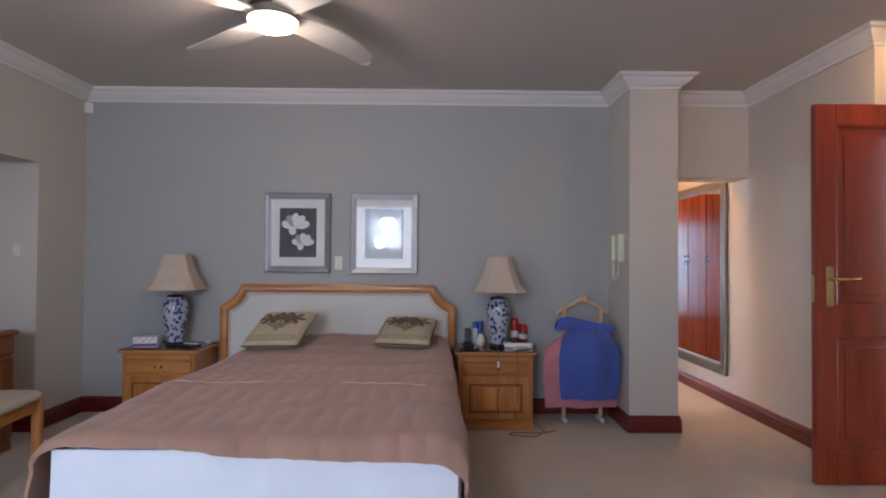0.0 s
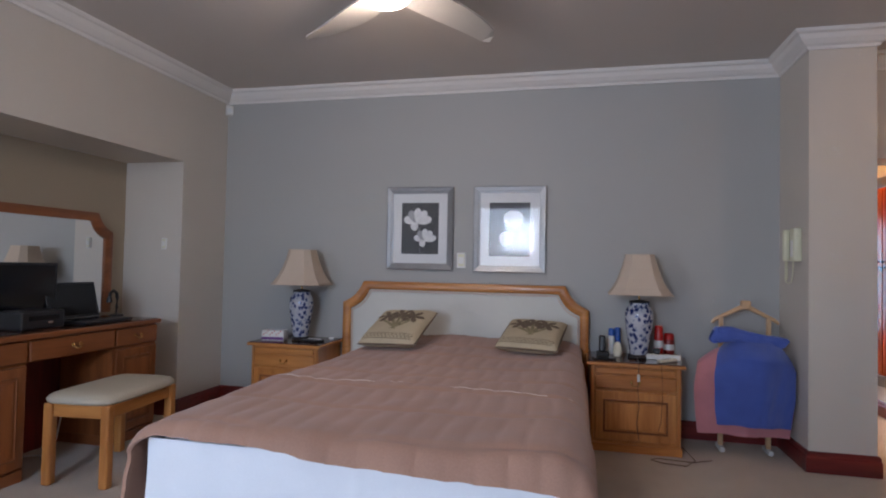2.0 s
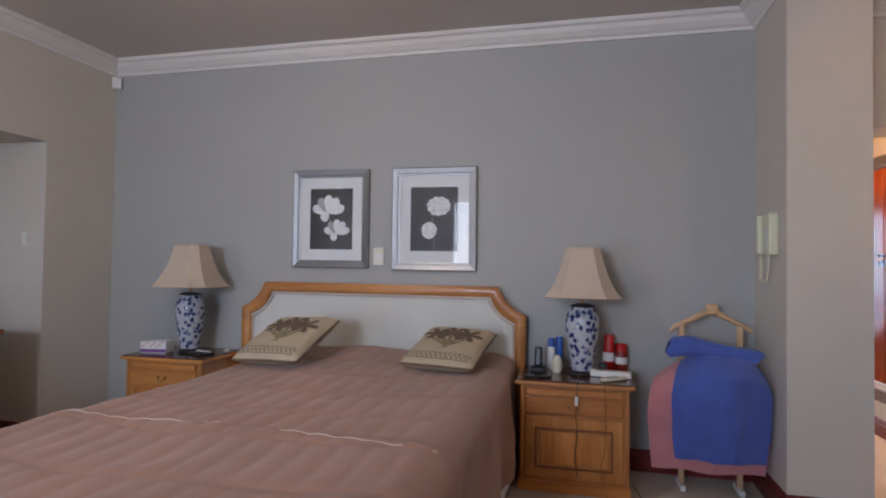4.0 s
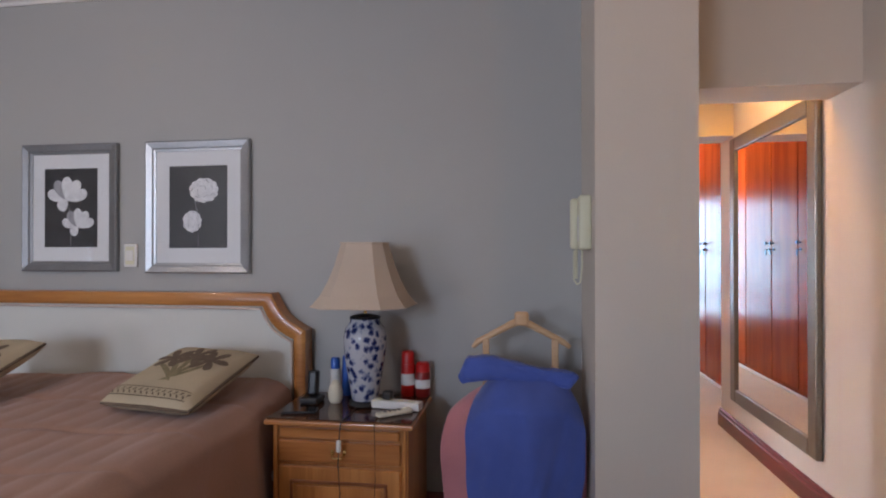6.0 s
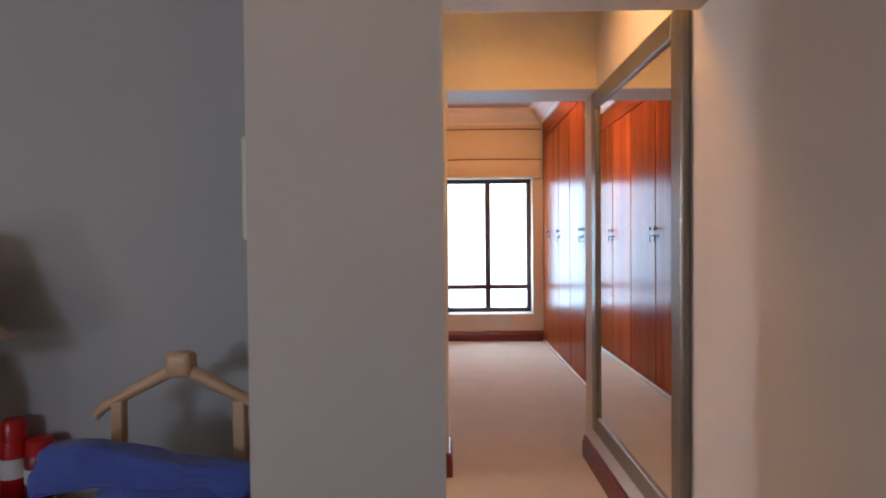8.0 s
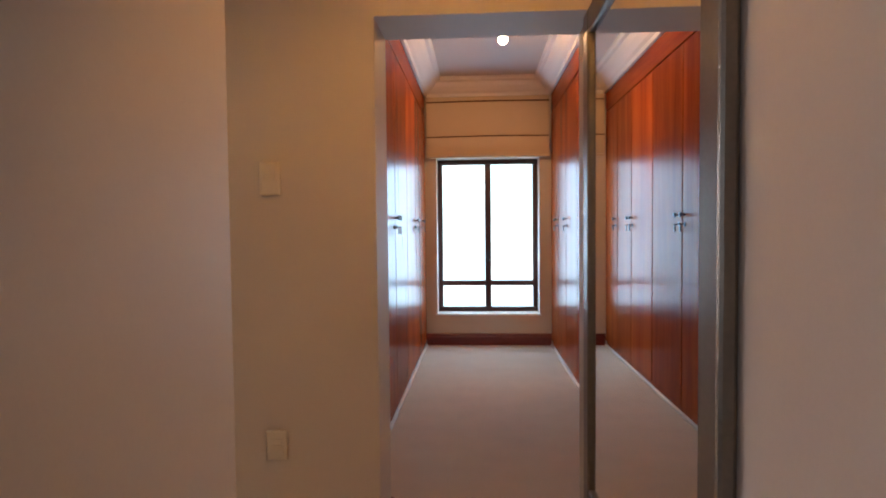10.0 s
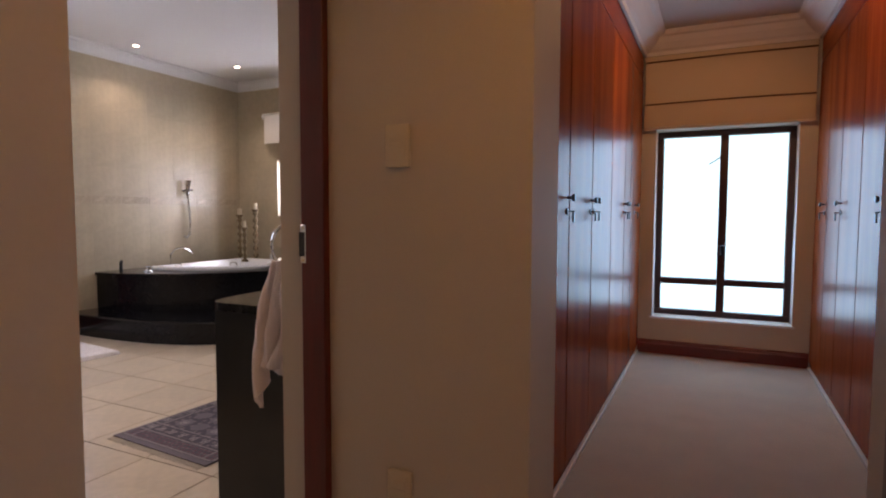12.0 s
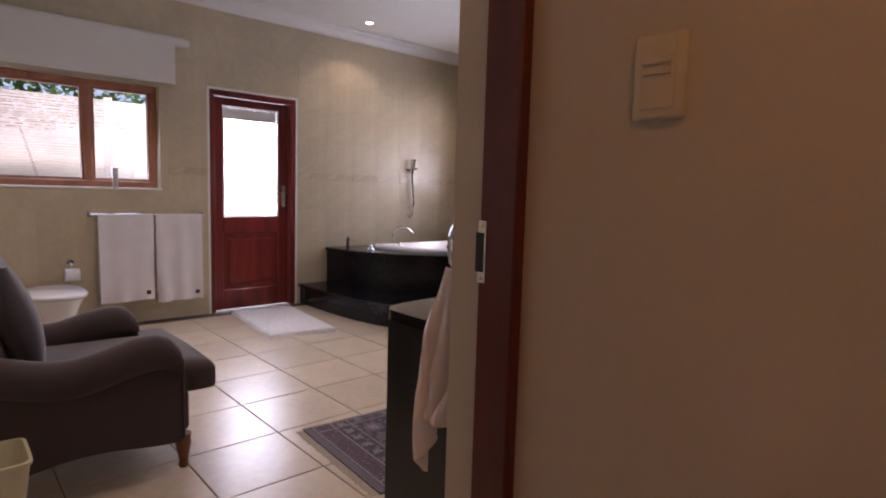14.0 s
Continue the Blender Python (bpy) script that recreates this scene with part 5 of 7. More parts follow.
# stool
st = thing("dressing_stool", pose(-1.555, 3.37, 0, 0, 0, 6), "oak dressing stool with a cream padded seat", "stool")
SWX, SLY = 0.158, 0.262
for sx in (-1, 1):
    for sy in (-1, 1):
        part("leg", box(sx * SWX - 0.024, sx * SWX + 0.024, sy * SLY - 0.024, sy * SLY + 0.024, 0, 0.415, 0.010, 3), M_OAK_Z, st)
for sx in (-1, 1):
    part("apron", box(sx * SWX - 0.011, sx * SWX + 0.011, -SLY + 0.0245, SLY - 0.0245, 0.345, 0.412, 0.003), M_OAK_Y, st)
for sy in (-1, 1):
    part("apron", box(-SWX + 0.0245, SWX - 0.0245, sy * SLY - 0.011, sy * SLY + 0.011, 0.345, 0.412, 0.003), M_OAK, st)


def superellipse(a, b, n, count, cx=0.0, cy=0.0, t0=0.0, t1=2 * math.pi, closed=True):
    pts = []
    for k in range(count):
        t = t0 + (t1 - t0) * k / (count if closed else count - 1)
        c, s = math.cos(t), math.sin(t)
        pts.append((cx + a * math.copysign(abs(c) ** (2 / n), c), cy + b * math.copysign(abs(s) ** (2 / n), s)))
    return pts


def loft(loops, cap0=True, cap1=True, closed=True, bm=None):
    """Skin between loops of (x, y, z), all of one length."""
    bm = bm or bmesh.new()
    rings = [[bm.verts.new(p) for p in q] for q in loops]
    for a, b in zip(rings, rings[1:]):
        for k in range(len(a) if closed else len(a) - 1):
            j = (k + 1) % len(a)
            bm.faces.new((a[k], a[j], b[j], b[k]))
    if cap0:
        bm.faces.new(rings[0][::-1])
    if cap1:
        bm.faces.new(rings[-1])
    return bm


loops = []
for a, z in ((0.0, 0.416), (0.008, 0.425), (0.008, 0.440), (-0.004, 0.455), (-0.04, 0.466), (-0.10, 0.470)):
    loops.append([(x, y, z) for x, y in superellipse(0.190 + a, 0.295 + a, 6, 56)])
part("seat_pad", loft(loops), M_SEAT, st, "cream padded seat", smooth=True)

# ---- passage ----
# bathroom doorway frame: opening from y 5.50 to 6.30 in the west wall
JF = thing("bathroom_door_frame", pose(0, 0, 0), "dark red wooden door frame with a brass strike plate", "door frame", kind="structure")
JX0, JX1 = 1.873, 1.958
part("jamb", boxes((JX0, JX1, YP - 0.030, YP - 0.001, 0, 2.07), bevel=0.003), M_MERANTI, JF)
part("jamb", boxes((1.79, JX1 + 0.004, 5.461, 5.495, 0, 2.07), bevel=0.003), M_MERANTI, JF)
part("door_stop", box(1.79, 1.828, 5.4955, 5.556, 0, 2.07, 0.004), M_MERANTI, JF)
part("head", box(JX0, JX1 + 0.004, 5.461, YP - 0.001, 2.0705, 2.099, 0.003), M_MERANTI_Y, JF)
sp = part("strike_plate", boxes((1.872, 1.892, YP - 0.0325, YP - 0.0302, 1.066, 1.180), bevel=0.001), M_CHROME, JF, "worn nickel strike plate")
# black slab on the plate paints the dark inside of the latch slot
part("latch_hole_shade", box(1.8685, 1.888, YP - 0.0335, YP - 0.0326, 1.086, 1.158), M_PLASTB, sp)
for z in (1.074, 1.170):
    part("screw", lathe([(0, 0), (0.0035, 0), (0.003, 0.001), (0, 0.0012)], 8), M_BRASS, sp).matrix_basis = pose(1.883, YP - 0.0326, z, 90)

switch_plate(pose(2.193, YP, 1.40), 0.077, 0.119, [(0.0, 0.10), (0.13, 0.23)], "aged cream double light switch on the passage wall", mat=M_AGED)
switch_plate(pose(2.198, YP, 0.43), 0.078, 0.11, [(-0.15, 0.02), (0.08, 0.24)], "aged cream wall outlet low on the passage wall", "wall_socket", M_AGED)

mr = thing("wall_mirror", pose(XR, 0, 0, 0, 0, -90), "tall wall mirror in a pewter-grey wooden frame", "mirror")
# local x runs to -y of the room, local y runs into the wall
MA, MB, MZ0, MZ1, MF = -6.305, -5.19, 0.245, 1.935, 0.085
for nm, r in (("frame_stile", (MA, MA + MF, MZ0, MZ1)), ("frame_stile", (MB - MF, MB, MZ0, MZ1)), ("frame_rail", (MA + MF + 0.0005, MB - MF - 0.0005, MZ0, MZ0 + MF)), ("frame_rail", (MA + MF + 0.0005, MB - MF - 0.0005, MZ1 - MF, MZ1))):
    bm = box(r[0], r[1], -0.034, -0.001, r[2], r[3], 0.008, 2)
    part(nm, bm, M_PEWTER, mr)
part("glass", box(MA + MF + 0.001, MB - MF - 0.001, -0.020, -0.010, MZ0 + MF + 0.001, MZ1 - MF - 0.001), M_MIRROR, mr, "silvered mirror glass")


def downlight(x, y, z, mat, label, name="downlight"):
    ob = thing(name, pose(x, y, z), label, "downlight", "recessed downlights")
    part("rim", lathe([(0.030, -0.001), (0.046, -0.001), (0.046, -0.006), (0.034, -0.010), (0.030, -0.004), (0.030, -0.001)], 24), M_WPAINT, ob, "white rim", smooth=True)
    part("lens", lathe([(0, -0.0045), (0.0295, -0.0045)], 20), mat, ob, "lit lens")
    return ob


# the entry downlight is an added fitting, unseen, for the warm fill spot
downlight(3.18, 3.15, CEIL, M_BULB, "added warm downlight inside the bedroom entry, out of view")
downlight(2.75, 5.75, CEIL, M_BULB, "lit warm recessed downlight in the passage ceiling")

# ---- dressing room ----


def knob_and_key(parent, side, y):
    # side +1: front faces +x
    x = XWL if side > 0 else XWR
    for z, r, ln in ((1.285, 0.018, 0.036),):
        part("knob", lathe([(0, 0), (0.006, 0), (0.005, ln * 0.5), (r, ln * 0.75), (r * 0.8, ln), (0, ln * 1.05)], 12), M_PLASTB, parent, "small dark knob", smooth=True).matrix_basis = pose(x + side * 0.0005, y, z, 0, 90 * side)
    esc = part("lock", lathe([(0, 0), (0.015, 0), (0.015, 0.005), (0, 0.006)], 12), M_PLASTB, parent)
    esc.matrix_basis = pose(x + side * 0.0005, y, 1.225, 0, 90 * side)
    bm = bmesh.new()
    x0, x1 = sorted((x + side * 0.006, x + side * 0.034))
    cuboid(bm, x0, x1, y - 0.002, y + 0.002, 1.222, 1.228)
    x0, x1 = sorted((x + side * 0.026, x + side * 0.034))
    cuboid(bm, x0, x1, y - 0.013, y + 0.013, 1.176, 1.2215, 0.004)
    part("key", bm, M_PLASTB, parent, "key left in the lock")


def wardrobe(side, edges, knobs, label):
    ob = thing("fitted_wardrobe", pose(0, 0, 0), label, "wardrobe", "fitted wardrobes")
    x = XWL if side > 0 else XWR
    back = x - side * 0.58
    y0, y1 = edges[0], edges[-1]

    def bx(d0, d1, ya, yb, za, zb, bevel=0.0):
        a, b = sorted((x - side * d0, x - side * d1))
        return box(a, b, ya, yb, za, zb, bevel, 2 if bevel else 1)
    part("carcass", bx(0.024, 0.58, y0, y1 - 0.002, 0.05, 2.54), M_CHERRY, ob)
    part("plinth", bx(0.012, 0.5, y0, y1 - 0.002, 0.0, 0.048), M_CHERRY, ob)
    part("floor_bead", bx(-0.012, 0.011, y0, y1 - 0.02, 0.0, 0.022, 0.005), M_CREAM, ob, "cream quadrant bead along the carpet")
    part("fascia", bx(0.002, 0.0235, y0, y1 - 0.002, 2.372, 2.549, 0.002), M_CHERRY_Y, ob, "glossy upper panel")
    for k, (a, b) in enumerate(zip(edges, edges[1:])):
        d = part("door", bx(0.0, 0.0225, a + 0.0045, b - 0.0045, 0.052, 2.360, 0.006), M_CHERRY, ob, "glossy cherry-veneer door")
        for y in knobs:
            if a < y < b:
                knob_and_key(d, side, y)
    return ob


M_CHERRY_Y = timber("glossy_cherry_fascia", (0.20, 0.031, 0.008), (0.40, 0.085, 0.019), 0.26, 1, 6, 0.0, 0.12)
M_CHERRY_Y.node_tree.nodes["Principled BSDF"].inputs["IOR"].default_value = 1.12
wardrobe(1, [6.59, 6.95, 7.48, 8.0, 8.62, 9.20, 9.68, 10.165], [7.43, 7.95, 8.05, 9.15, 9.25, 9.73], "glossy cherry-red fitted wardrobe, doors shut, keys in locks")
wardrobe(-1, [6.59, 7.10, 7.60, 8.11, 8.66, 9.20, 9.68, 10.165], [7.55, 8.06, 8.16, 9.15, 9.73], "glossy cherry-red fitted wardrobe with shut doors")

# dressing window
wd = thing("window_1", pose(0, 0, 0), "tall dark-framed window with frosted panes", "window", kind="structure")
WY = YD + 0.17
WXM = 3.045
part("window_frame", boxes((DW[0], DW[0] + 0.05, WY, WY + 0.07, DW[2] + 0.0505, DW[3] - 0.0505), (DW[1] - 0.05, DW[1], WY, WY + 0.07, DW[2] + 0.0505, DW[3] - 0.0505), (DW[0], DW[1], WY, WY + 0.07, DW[3] - 0.05, DW[3]), (DW[0], DW[1], WY, WY + 0.07, DW[2], DW[2] + 0.05), bevel=0.004), M_FRAMEB, wd, "dark brown timber frame")
part("mullion", box(WXM - 0.032, WXM + 0.032, WY - 0.004, WY + 0.066, DW[2] + 0.051, DW[3] - 0.051, 0.004), M_FRAMEB, wd)
for a, b in ((DW[0] + 0.0505, WXM - 0.0325), (WXM + 0.0325, DW[1] - 0.0505)):
    part("transom", box(a, b, WY - 0.006, WY + 0.06, 0.60, 0.655, 0.004), M_FRAMEB, wd)
    for z0, z1 in ((DW[2] + 0.051, 0.5995), (0.6555, DW[3] - 0.051)):
        pane = part("pane", box(a, b, WY + 0.025, WY + 0.031, z0, z1), M_GLASS, wd, "pale window pane")
        pane.visible_shadow = False
part("window_sill", box(DW[0] - 0.02, DW[1] + 0.02, YD - 0.012, WY - 0.001, DW[2] - 0.022, DW[2] - 0.001, 0.004), M_WPAINT, wd, "white painted sill")
part("window_stay", tube([(2.93, WY - 0.012, 1.64), (2.98, WY - 0.016, 1.67), (3.02, WY - 0.014, 1.70), (3.03, WY - 0.010, 1.70)], 0.005, 6), M_PLASTB, wd)
part("window_catch", box(WXM - 0.012, WXM + 0.03, WY - 0.022, WY - 0.0045, 0.86, 0.95, 0.004), M_PLASTB, wd)
structure("backdrop_dressing", box(DW[0] - 0.3, DW[1] + 0.3, YD + 0.62, YD + 0.63, -0.2, 2.4), M_FROSTGLOW, "bright overcast daylight outside")

rb = thing("roman_blind", pose(0, YD - 0.001, 0), "cream roman blind pulled up, brown piped seams", "blind")
part("headrail", box(2.415, 3.665, -0.036, -0.002, 2.50, 2.546, 0.004), M_BLIND, rb)
zz = [2.499, 2.135, 1.945]
for k in range(2):
    def fold(u, v, k=k):
        z = zz[k] + (zz[k + 1] - zz[k]) * v
        return (2.42 + 1.24 * u, -0.030 - 0.022 * k - 0.010 * math.sin(math.pi * v) - 0.004 * noise.noise(Vector((u * 5, v * 3, k))), z + 0.006 * math.sin(u * 3 + k))
    part("fold", grid_sheet(30, 8, fold, 0.006), M_BLIND, rb, smooth=True)
for z, d in ((2.492, 0.037), (2.137, 0.052)):
    part("piped_seam", tube([(2.42 + 1.24 * k / 12, -d - 0.006, z + 0.006 * math.sin(3 * k / 12)) for k in range(13)], 0.007, 6), M_BATTEN, rb, "brown piped seam")
part("bottom_bar", box(2.42, 3.66, -0.066, -0.046, 1.926, 1.944, 0.004), M_BLIND, rb)

tl = thing("ceiling_spotlight", pose(3.06, 8.60, CEIL_D, 0, 0, 60), "lit ceiling spotlight bar with two warm spots", "spotlight")
part("bar", box(-0.14, 0.14, -0.02, 0.02, -0.022, -0.001, 0.005, 2), M_CHROME, tl)
for x, lean, turn in ((-0.10, 62, 108), (0.09, 44, 138)):
    hd = part("spot_head", lathe([(0.020, -0.03), (0.030, -0.06), (0.034, -0.125), (0.032, -0.125), (0.0, -0.10)], 18), M_CHROME, tl, smooth=True)
    hd.matrix_basis = pose(x, 0, -0.02, lean, 0, turn)
    part("bulb", lathe([(0, -0.112), (0.024, -0.114), (0.036, -0.128), (0.034, -0.142), (0, -0.150)], 16), M_BULB, hd, "glowing warm bulb", smooth=True)

# ---- bathroom ----
TILE = 0.455
tile_me = bpy.data.meshes.new("tile")
bm = box(-TILE / 2 + 0.003, TILE / 2 - 0.003, -TILE / 2 + 0.003, TILE / 2 - 0.003, -0.0118, 0.0, 0.0015)
bmesh.ops.recalc_face_normals(bm, faces=bm.faces)
bm.to_mesh(tile_me), bm.free()
tile_me.materials.append(M_TILE_F)
ft = thing("floor_bathroom", pose(0, 0, 0), "glossy cream ceramic floor tiles with dark joints", "floor", kind="structure")

# vanity, basin, towel ring
vn = thing("vanity_unit", pose(0, 0, 0), "black granite vanity counter with dark cabinet below", "vanity")
part("cabinet", box(1.135, 1.666, 6.64, 8.60, 0.09, 0.818, 0.004), M_PLASTB, vn, "black lacquered cabinet")
part("plinth", box(1.17, 1.666, 6.66, 8.58, 0.0, 0.0895), M_PLASTB, vn)
part("counter", prism(superellipse(0.287, 1.0, 9, 60, 1.38, 7.61), 0.8185, 0.852), M_BLACK, vn, "polished black granite counter")
part("end_panel", box(1.15, 1.66, 6.622, 6.639, 0.0, 0.818, 0.002), M_PLASTB, vn)
bs = thing("basin", pose(1.38, 7.55, 0.853), "white ceramic countertop basin", "basin")
lo = []
for a, z in ((0.14, 0), (0.20, 0.05), (0.225, 0.11), (0.225, 0.118), (0.20, 0.112), (0.15, 0.05), (0.05, 0.02)):
    lo.append([(x, y, z) for x, y in superellipse(a * 0.9, a * 1.25, 3, 40)])
part("bowl", loft(lo), M_WHITE, bs, smooth=True)
tr = thing("towel_ring", pose(1.765, 6.47, 1.10), "chrome towel ring on the wall beside the vanity", "towel ring")
part("mount", box(-0.012, 0.004, -0.02, 0.02, 0.045, 0.085, 0.004), M_CHROME, tr)
part("ring", tube([(-0.09 + 0.078 * math.cos(2 * math.pi * k / 24), 0.0, 0.0 + 0.078 * math.sin(2 * math.pi * k / 24)) for k in range(24)], 0.006, 8, closed=True), M_CHROME, tr, smooth=True)
ht = thing("hand_towel", pose(0, 0, 0), "pale hand towel hanging from the towel ring", "towel")


def hang(u, v):
    # front layer: bunched in the ring, twisting to a low point
    a = 2 * u - 1
    w = 0.034 + 0.044 * min(1, v * 1.8) - 0.038 * max(0, v - 0.72) / 0.28
    low = 0.16 * max(0.0, -a) * v ** 2
    fold = min(1, v * 3 + 0.3) * (0.020 * math.sin(u * 17 + 2 * v) + 0.014 * noise.noise(Vector((u * 4, v * 4, 2))))
    return (1.662 + a * w - 0.045 * v, 6.440 + fold - 0.02 * v, 1.052 - 0.36 * v - low)


def hang_back(u, v):
    a = 2 * u - 1
    w = 0.034 + 0.056 * min(1, v * 2)
    fold = min(1, v * 3 + 0.3) * (0.014 * math.sin(u * 13 + 1) + 0.010 * noise.noise(Vector((u * 4, v * 4, 6))))
    return (1.675 + a * w, 6.482 + fold, 1.050 - 0.40 * v)


part("cloth", grid_sheet(34, 44, hang, 0.014), M_PTOWEL, ht, smooth=True)
part("back_layer", grid_sheet(26, 30, hang_back, 0.012), M_PTOWEL, ht, smooth=True)
hk = thing("wall_box", pose(1.72, 6.60, 0.70), "small dark holder under the towel", "holder")
part("case", box(-0.05, 0.03, -0.04, 0.02, -0.03, 0.03, 0.004), M_PLASTB, hk)
part("tray", box(-0.06, 0.03, -0.05, 0.02, -0.10, -0.031, 0.006), M_PLASTW, hk)

# rug and bath mat
rg = thing("rug", pose(0.50, 7.567, 0, 0, 0, -4), "dark navy patterned rug with pale fringes", "rug")
RW, RL = 0.375, 0.70
part("border", boxes((-RW, RW, -RL, -RL + 0.15, 0.0005, 0.008), (-RW, RW, RL - 0.15, RL, 0.0005, 0.008), (-RW, -RW + 0.09, -RL + 0.15, RL - 0.15, 0.0005, 0.008), (RW - 0.09, RW, -RL + 0.15, RL - 0.15, 0.0005, 0.008)), M_RUGB, rg, "navy border with small motifs")
part("field", box(-RW + 0.0905, RW - 0.0905, -RL + 0.1505, RL - 0.1505, 0.0005, 0.0085), M_RUG, rg, "navy field")
M_RUGGREY = surface("rug_grey_wool", (0.14, 0.115, 0.135), 0.95, spread=0.2, fine=200)
M_RUGPALE = surface("rug_pale_wool", (0.30, 0.25, 0.26), 0.95, spread=0.2, fine=200)
M_RUGRED = surface("rug_plum_wool", (0.13, 0.065, 0.085), 0.95, spread=0.25, fine=200)
for sy in (-1, 1):
    ya, yb = sorted((sy * RL, sy * (RL - 0.035)))
    part("selvage_band", box(-RW, RW, ya, yb, 0.0082, 0.0090), M_RUGGREY, rg, "plain grey end band")
    for off in (0.042, 0.138, 0.232):
        ya, yb = sorted((sy * (RL - off), sy * (RL - off - 0.006)))
        part("guard_line", box(-RW + 0.02, RW - 0.02, ya, yb, 0.0084, 0.0092), M_RUGPALE, rg, "thin pale guard line")
    bm = bmesh.new()
    for i in range(20):
        for j in range(3):
            cx, cy = -RW + 0.035 + 0.036 * i + 0.018 * (j % 2), sy * (RL - 0.064 - 0.026 * j)
            prism([(cx - 0.014, cy), (cx, cy - 0.010), (cx + 0.014, cy), (cx, cy + 0.010)], 0.0084, 0.0094, bm)
    tagged(part("lattice_border", bm, M_RUGRED, rg, "plum lattice border"), kind="stuff")
for sx in (-1, 1):
    for off in (0.012, 0.080):
        xa, xb = sorted((sx * (RW - off), sx * (RW - off - 0.006)))
        part("guard_line", box(xa, xb, -RL + 0.05, RL - 0.05, 0.0088, 0.0095), M_RUGPALE, rg, "thin pale guard line")


def square_motif(cx, cy, r, pale):
    bm = bmesh.new()
    for a, b, z in ((1.0, 0.72, 0.0100), (0.42, 0.0, 0.0104)):
        for k in range(4):
            t0, t1 = math.pi / 2 * k + math.pi / 4, math.pi / 2 * k + 3 * math.pi / 4
            pts = [(cx + r * a * math.cos(t0), cy + r * a * math.sin(t0)), (cx + r * a * math.cos(t1), cy + r * a * math.sin(t1))]
            pts += [(cx + r * b * math.cos(t1), cy + r * b * math.sin(t1)), (cx + r * b * math.cos(t0), cy + r * b * math.sin(t0))] if b else [(cx, cy)]
            bm.faces.new([bm.verts.new((x, y, z)) for x, y in pts])
    part("medallion", bm, M_RUGPALE if pale else M_RUGGREY, rg, "woven square medallion")


for i in range(8):
    for sy in (-1, 1):
        square_motif(-RW + 0.06 + 0.09 * i, sy * (RL - 0.185), 0.026, True)
for j in range(11):
    for sx in (-1, 1):
        square_motif(sx * (RW - 0.048), -RL + 0.29 + 0.082 * j, 0.026, j % 2 == 0)
for i in range(4):
    for j in range(7):
        cx, cy = -RW + 0.175 + 0.133 * i, -RL + 0.31 + 0.13 * j
        ring = [(cx + 0.052 * math.cos(math.pi * k / 6), cy + 0.052 * math.sin(math.pi * k / 6)) for k in range(12)]
        part("medallion", prism(ring, 0.0088, 0.0096), M_RUGGREY, rg, "pale grey woven octagon")
        square_motif(cx, cy, 0.032, (i + j) % 2 == 0)
for s in (-1, 1):
    bm = bmesh.new()
    for k in range(74):
        x = -RW + 0.005 + k * 0.01 + random.uniform(-0.002, 0.002)
        y0, y1 = sorted((s * RL + s * 0.0005, s * (RL + 0.03 + random.uniform(0, 0.012))))
        cuboid(bm, x, x + 0.005, y0, y1, 0.0005, 0.004)
    part("fringe", bm, M_FRINGE, rg, "pale cotton fringe")
mt = thing("bath_mat", pose(-2.16, 7.87, 0, 0, 0, -6), "white tufted bath mat before the outside door", "bath mat")


def tufts(u, v):
    x, y = -0.55 + 1.10 * u, -0.295 + 0.59 * v
    edge = min(u, 1 - u) * 1.1 + 1e-3, min(v, 1 - v) * 0.6 + 1e-3
    h = 0.030 * min(1, min(edge) / 0.02)
    return (x + 0.006 * noise.noise(Vector((x * 20, y * 20, 7))), y + 0.006 * noise.noise(Vector((x * 20, y * 20, 1))), 0.001 + max(0, h + 0.007 * noise.noise(Vector((x * 55, y * 55, 0))) if h > 0.004 else 0))


part("mat_body", grid_sheet(110, 64, tufts), M_BATHMAT, mt, smooth=True)

# armchair facing the tub
ac = thing("armchair", pose(-0.255, 5.55, 0), "brown-grey upholstered armchair with rolled arms and turned legs", "armchair")
part("seat_box", box(-0.335, 0.335, 0.10, 0.80, 0.15, 0.335, 0.025, 3), M_SOFA, ac, smooth=True)
loops = []
for a, z in ((-0.045, 0.337), (-0.008, 0.345), (0.0, 0.36), (0.0, 0.425), (-0.008, 0.440), (-0.04, 0.458), (-0.16, 0.470)):
    shape = [(-0.262, 0.20), (0.262, 0.20), (0.262, 0.74), (0.275, 0.765), (0.35, 0.77), (0.385, 0.775), (0.395, 0.80), (0.392, 0.87), (0.375, 0.895), (0.0, 0.905), (-0.375, 0.895), (-0.392, 0.87), (-0.395, 0.80), (-0.385, 0.775), (-0.35, 0.77), (-0.275, 0.765), (-0.262, 0.74)]
    loops.append([(x * (1 + a * 1.6), 0.60 + (y - 0.60) * (1 + a * 1.2), z + 0.02 * (0.9 - y) * (a > -0.1)) for x, y in shape])
part("seat_cushion", loft(loops), M_SOFA, ac, "loose boxed seat cushion", smooth=True)
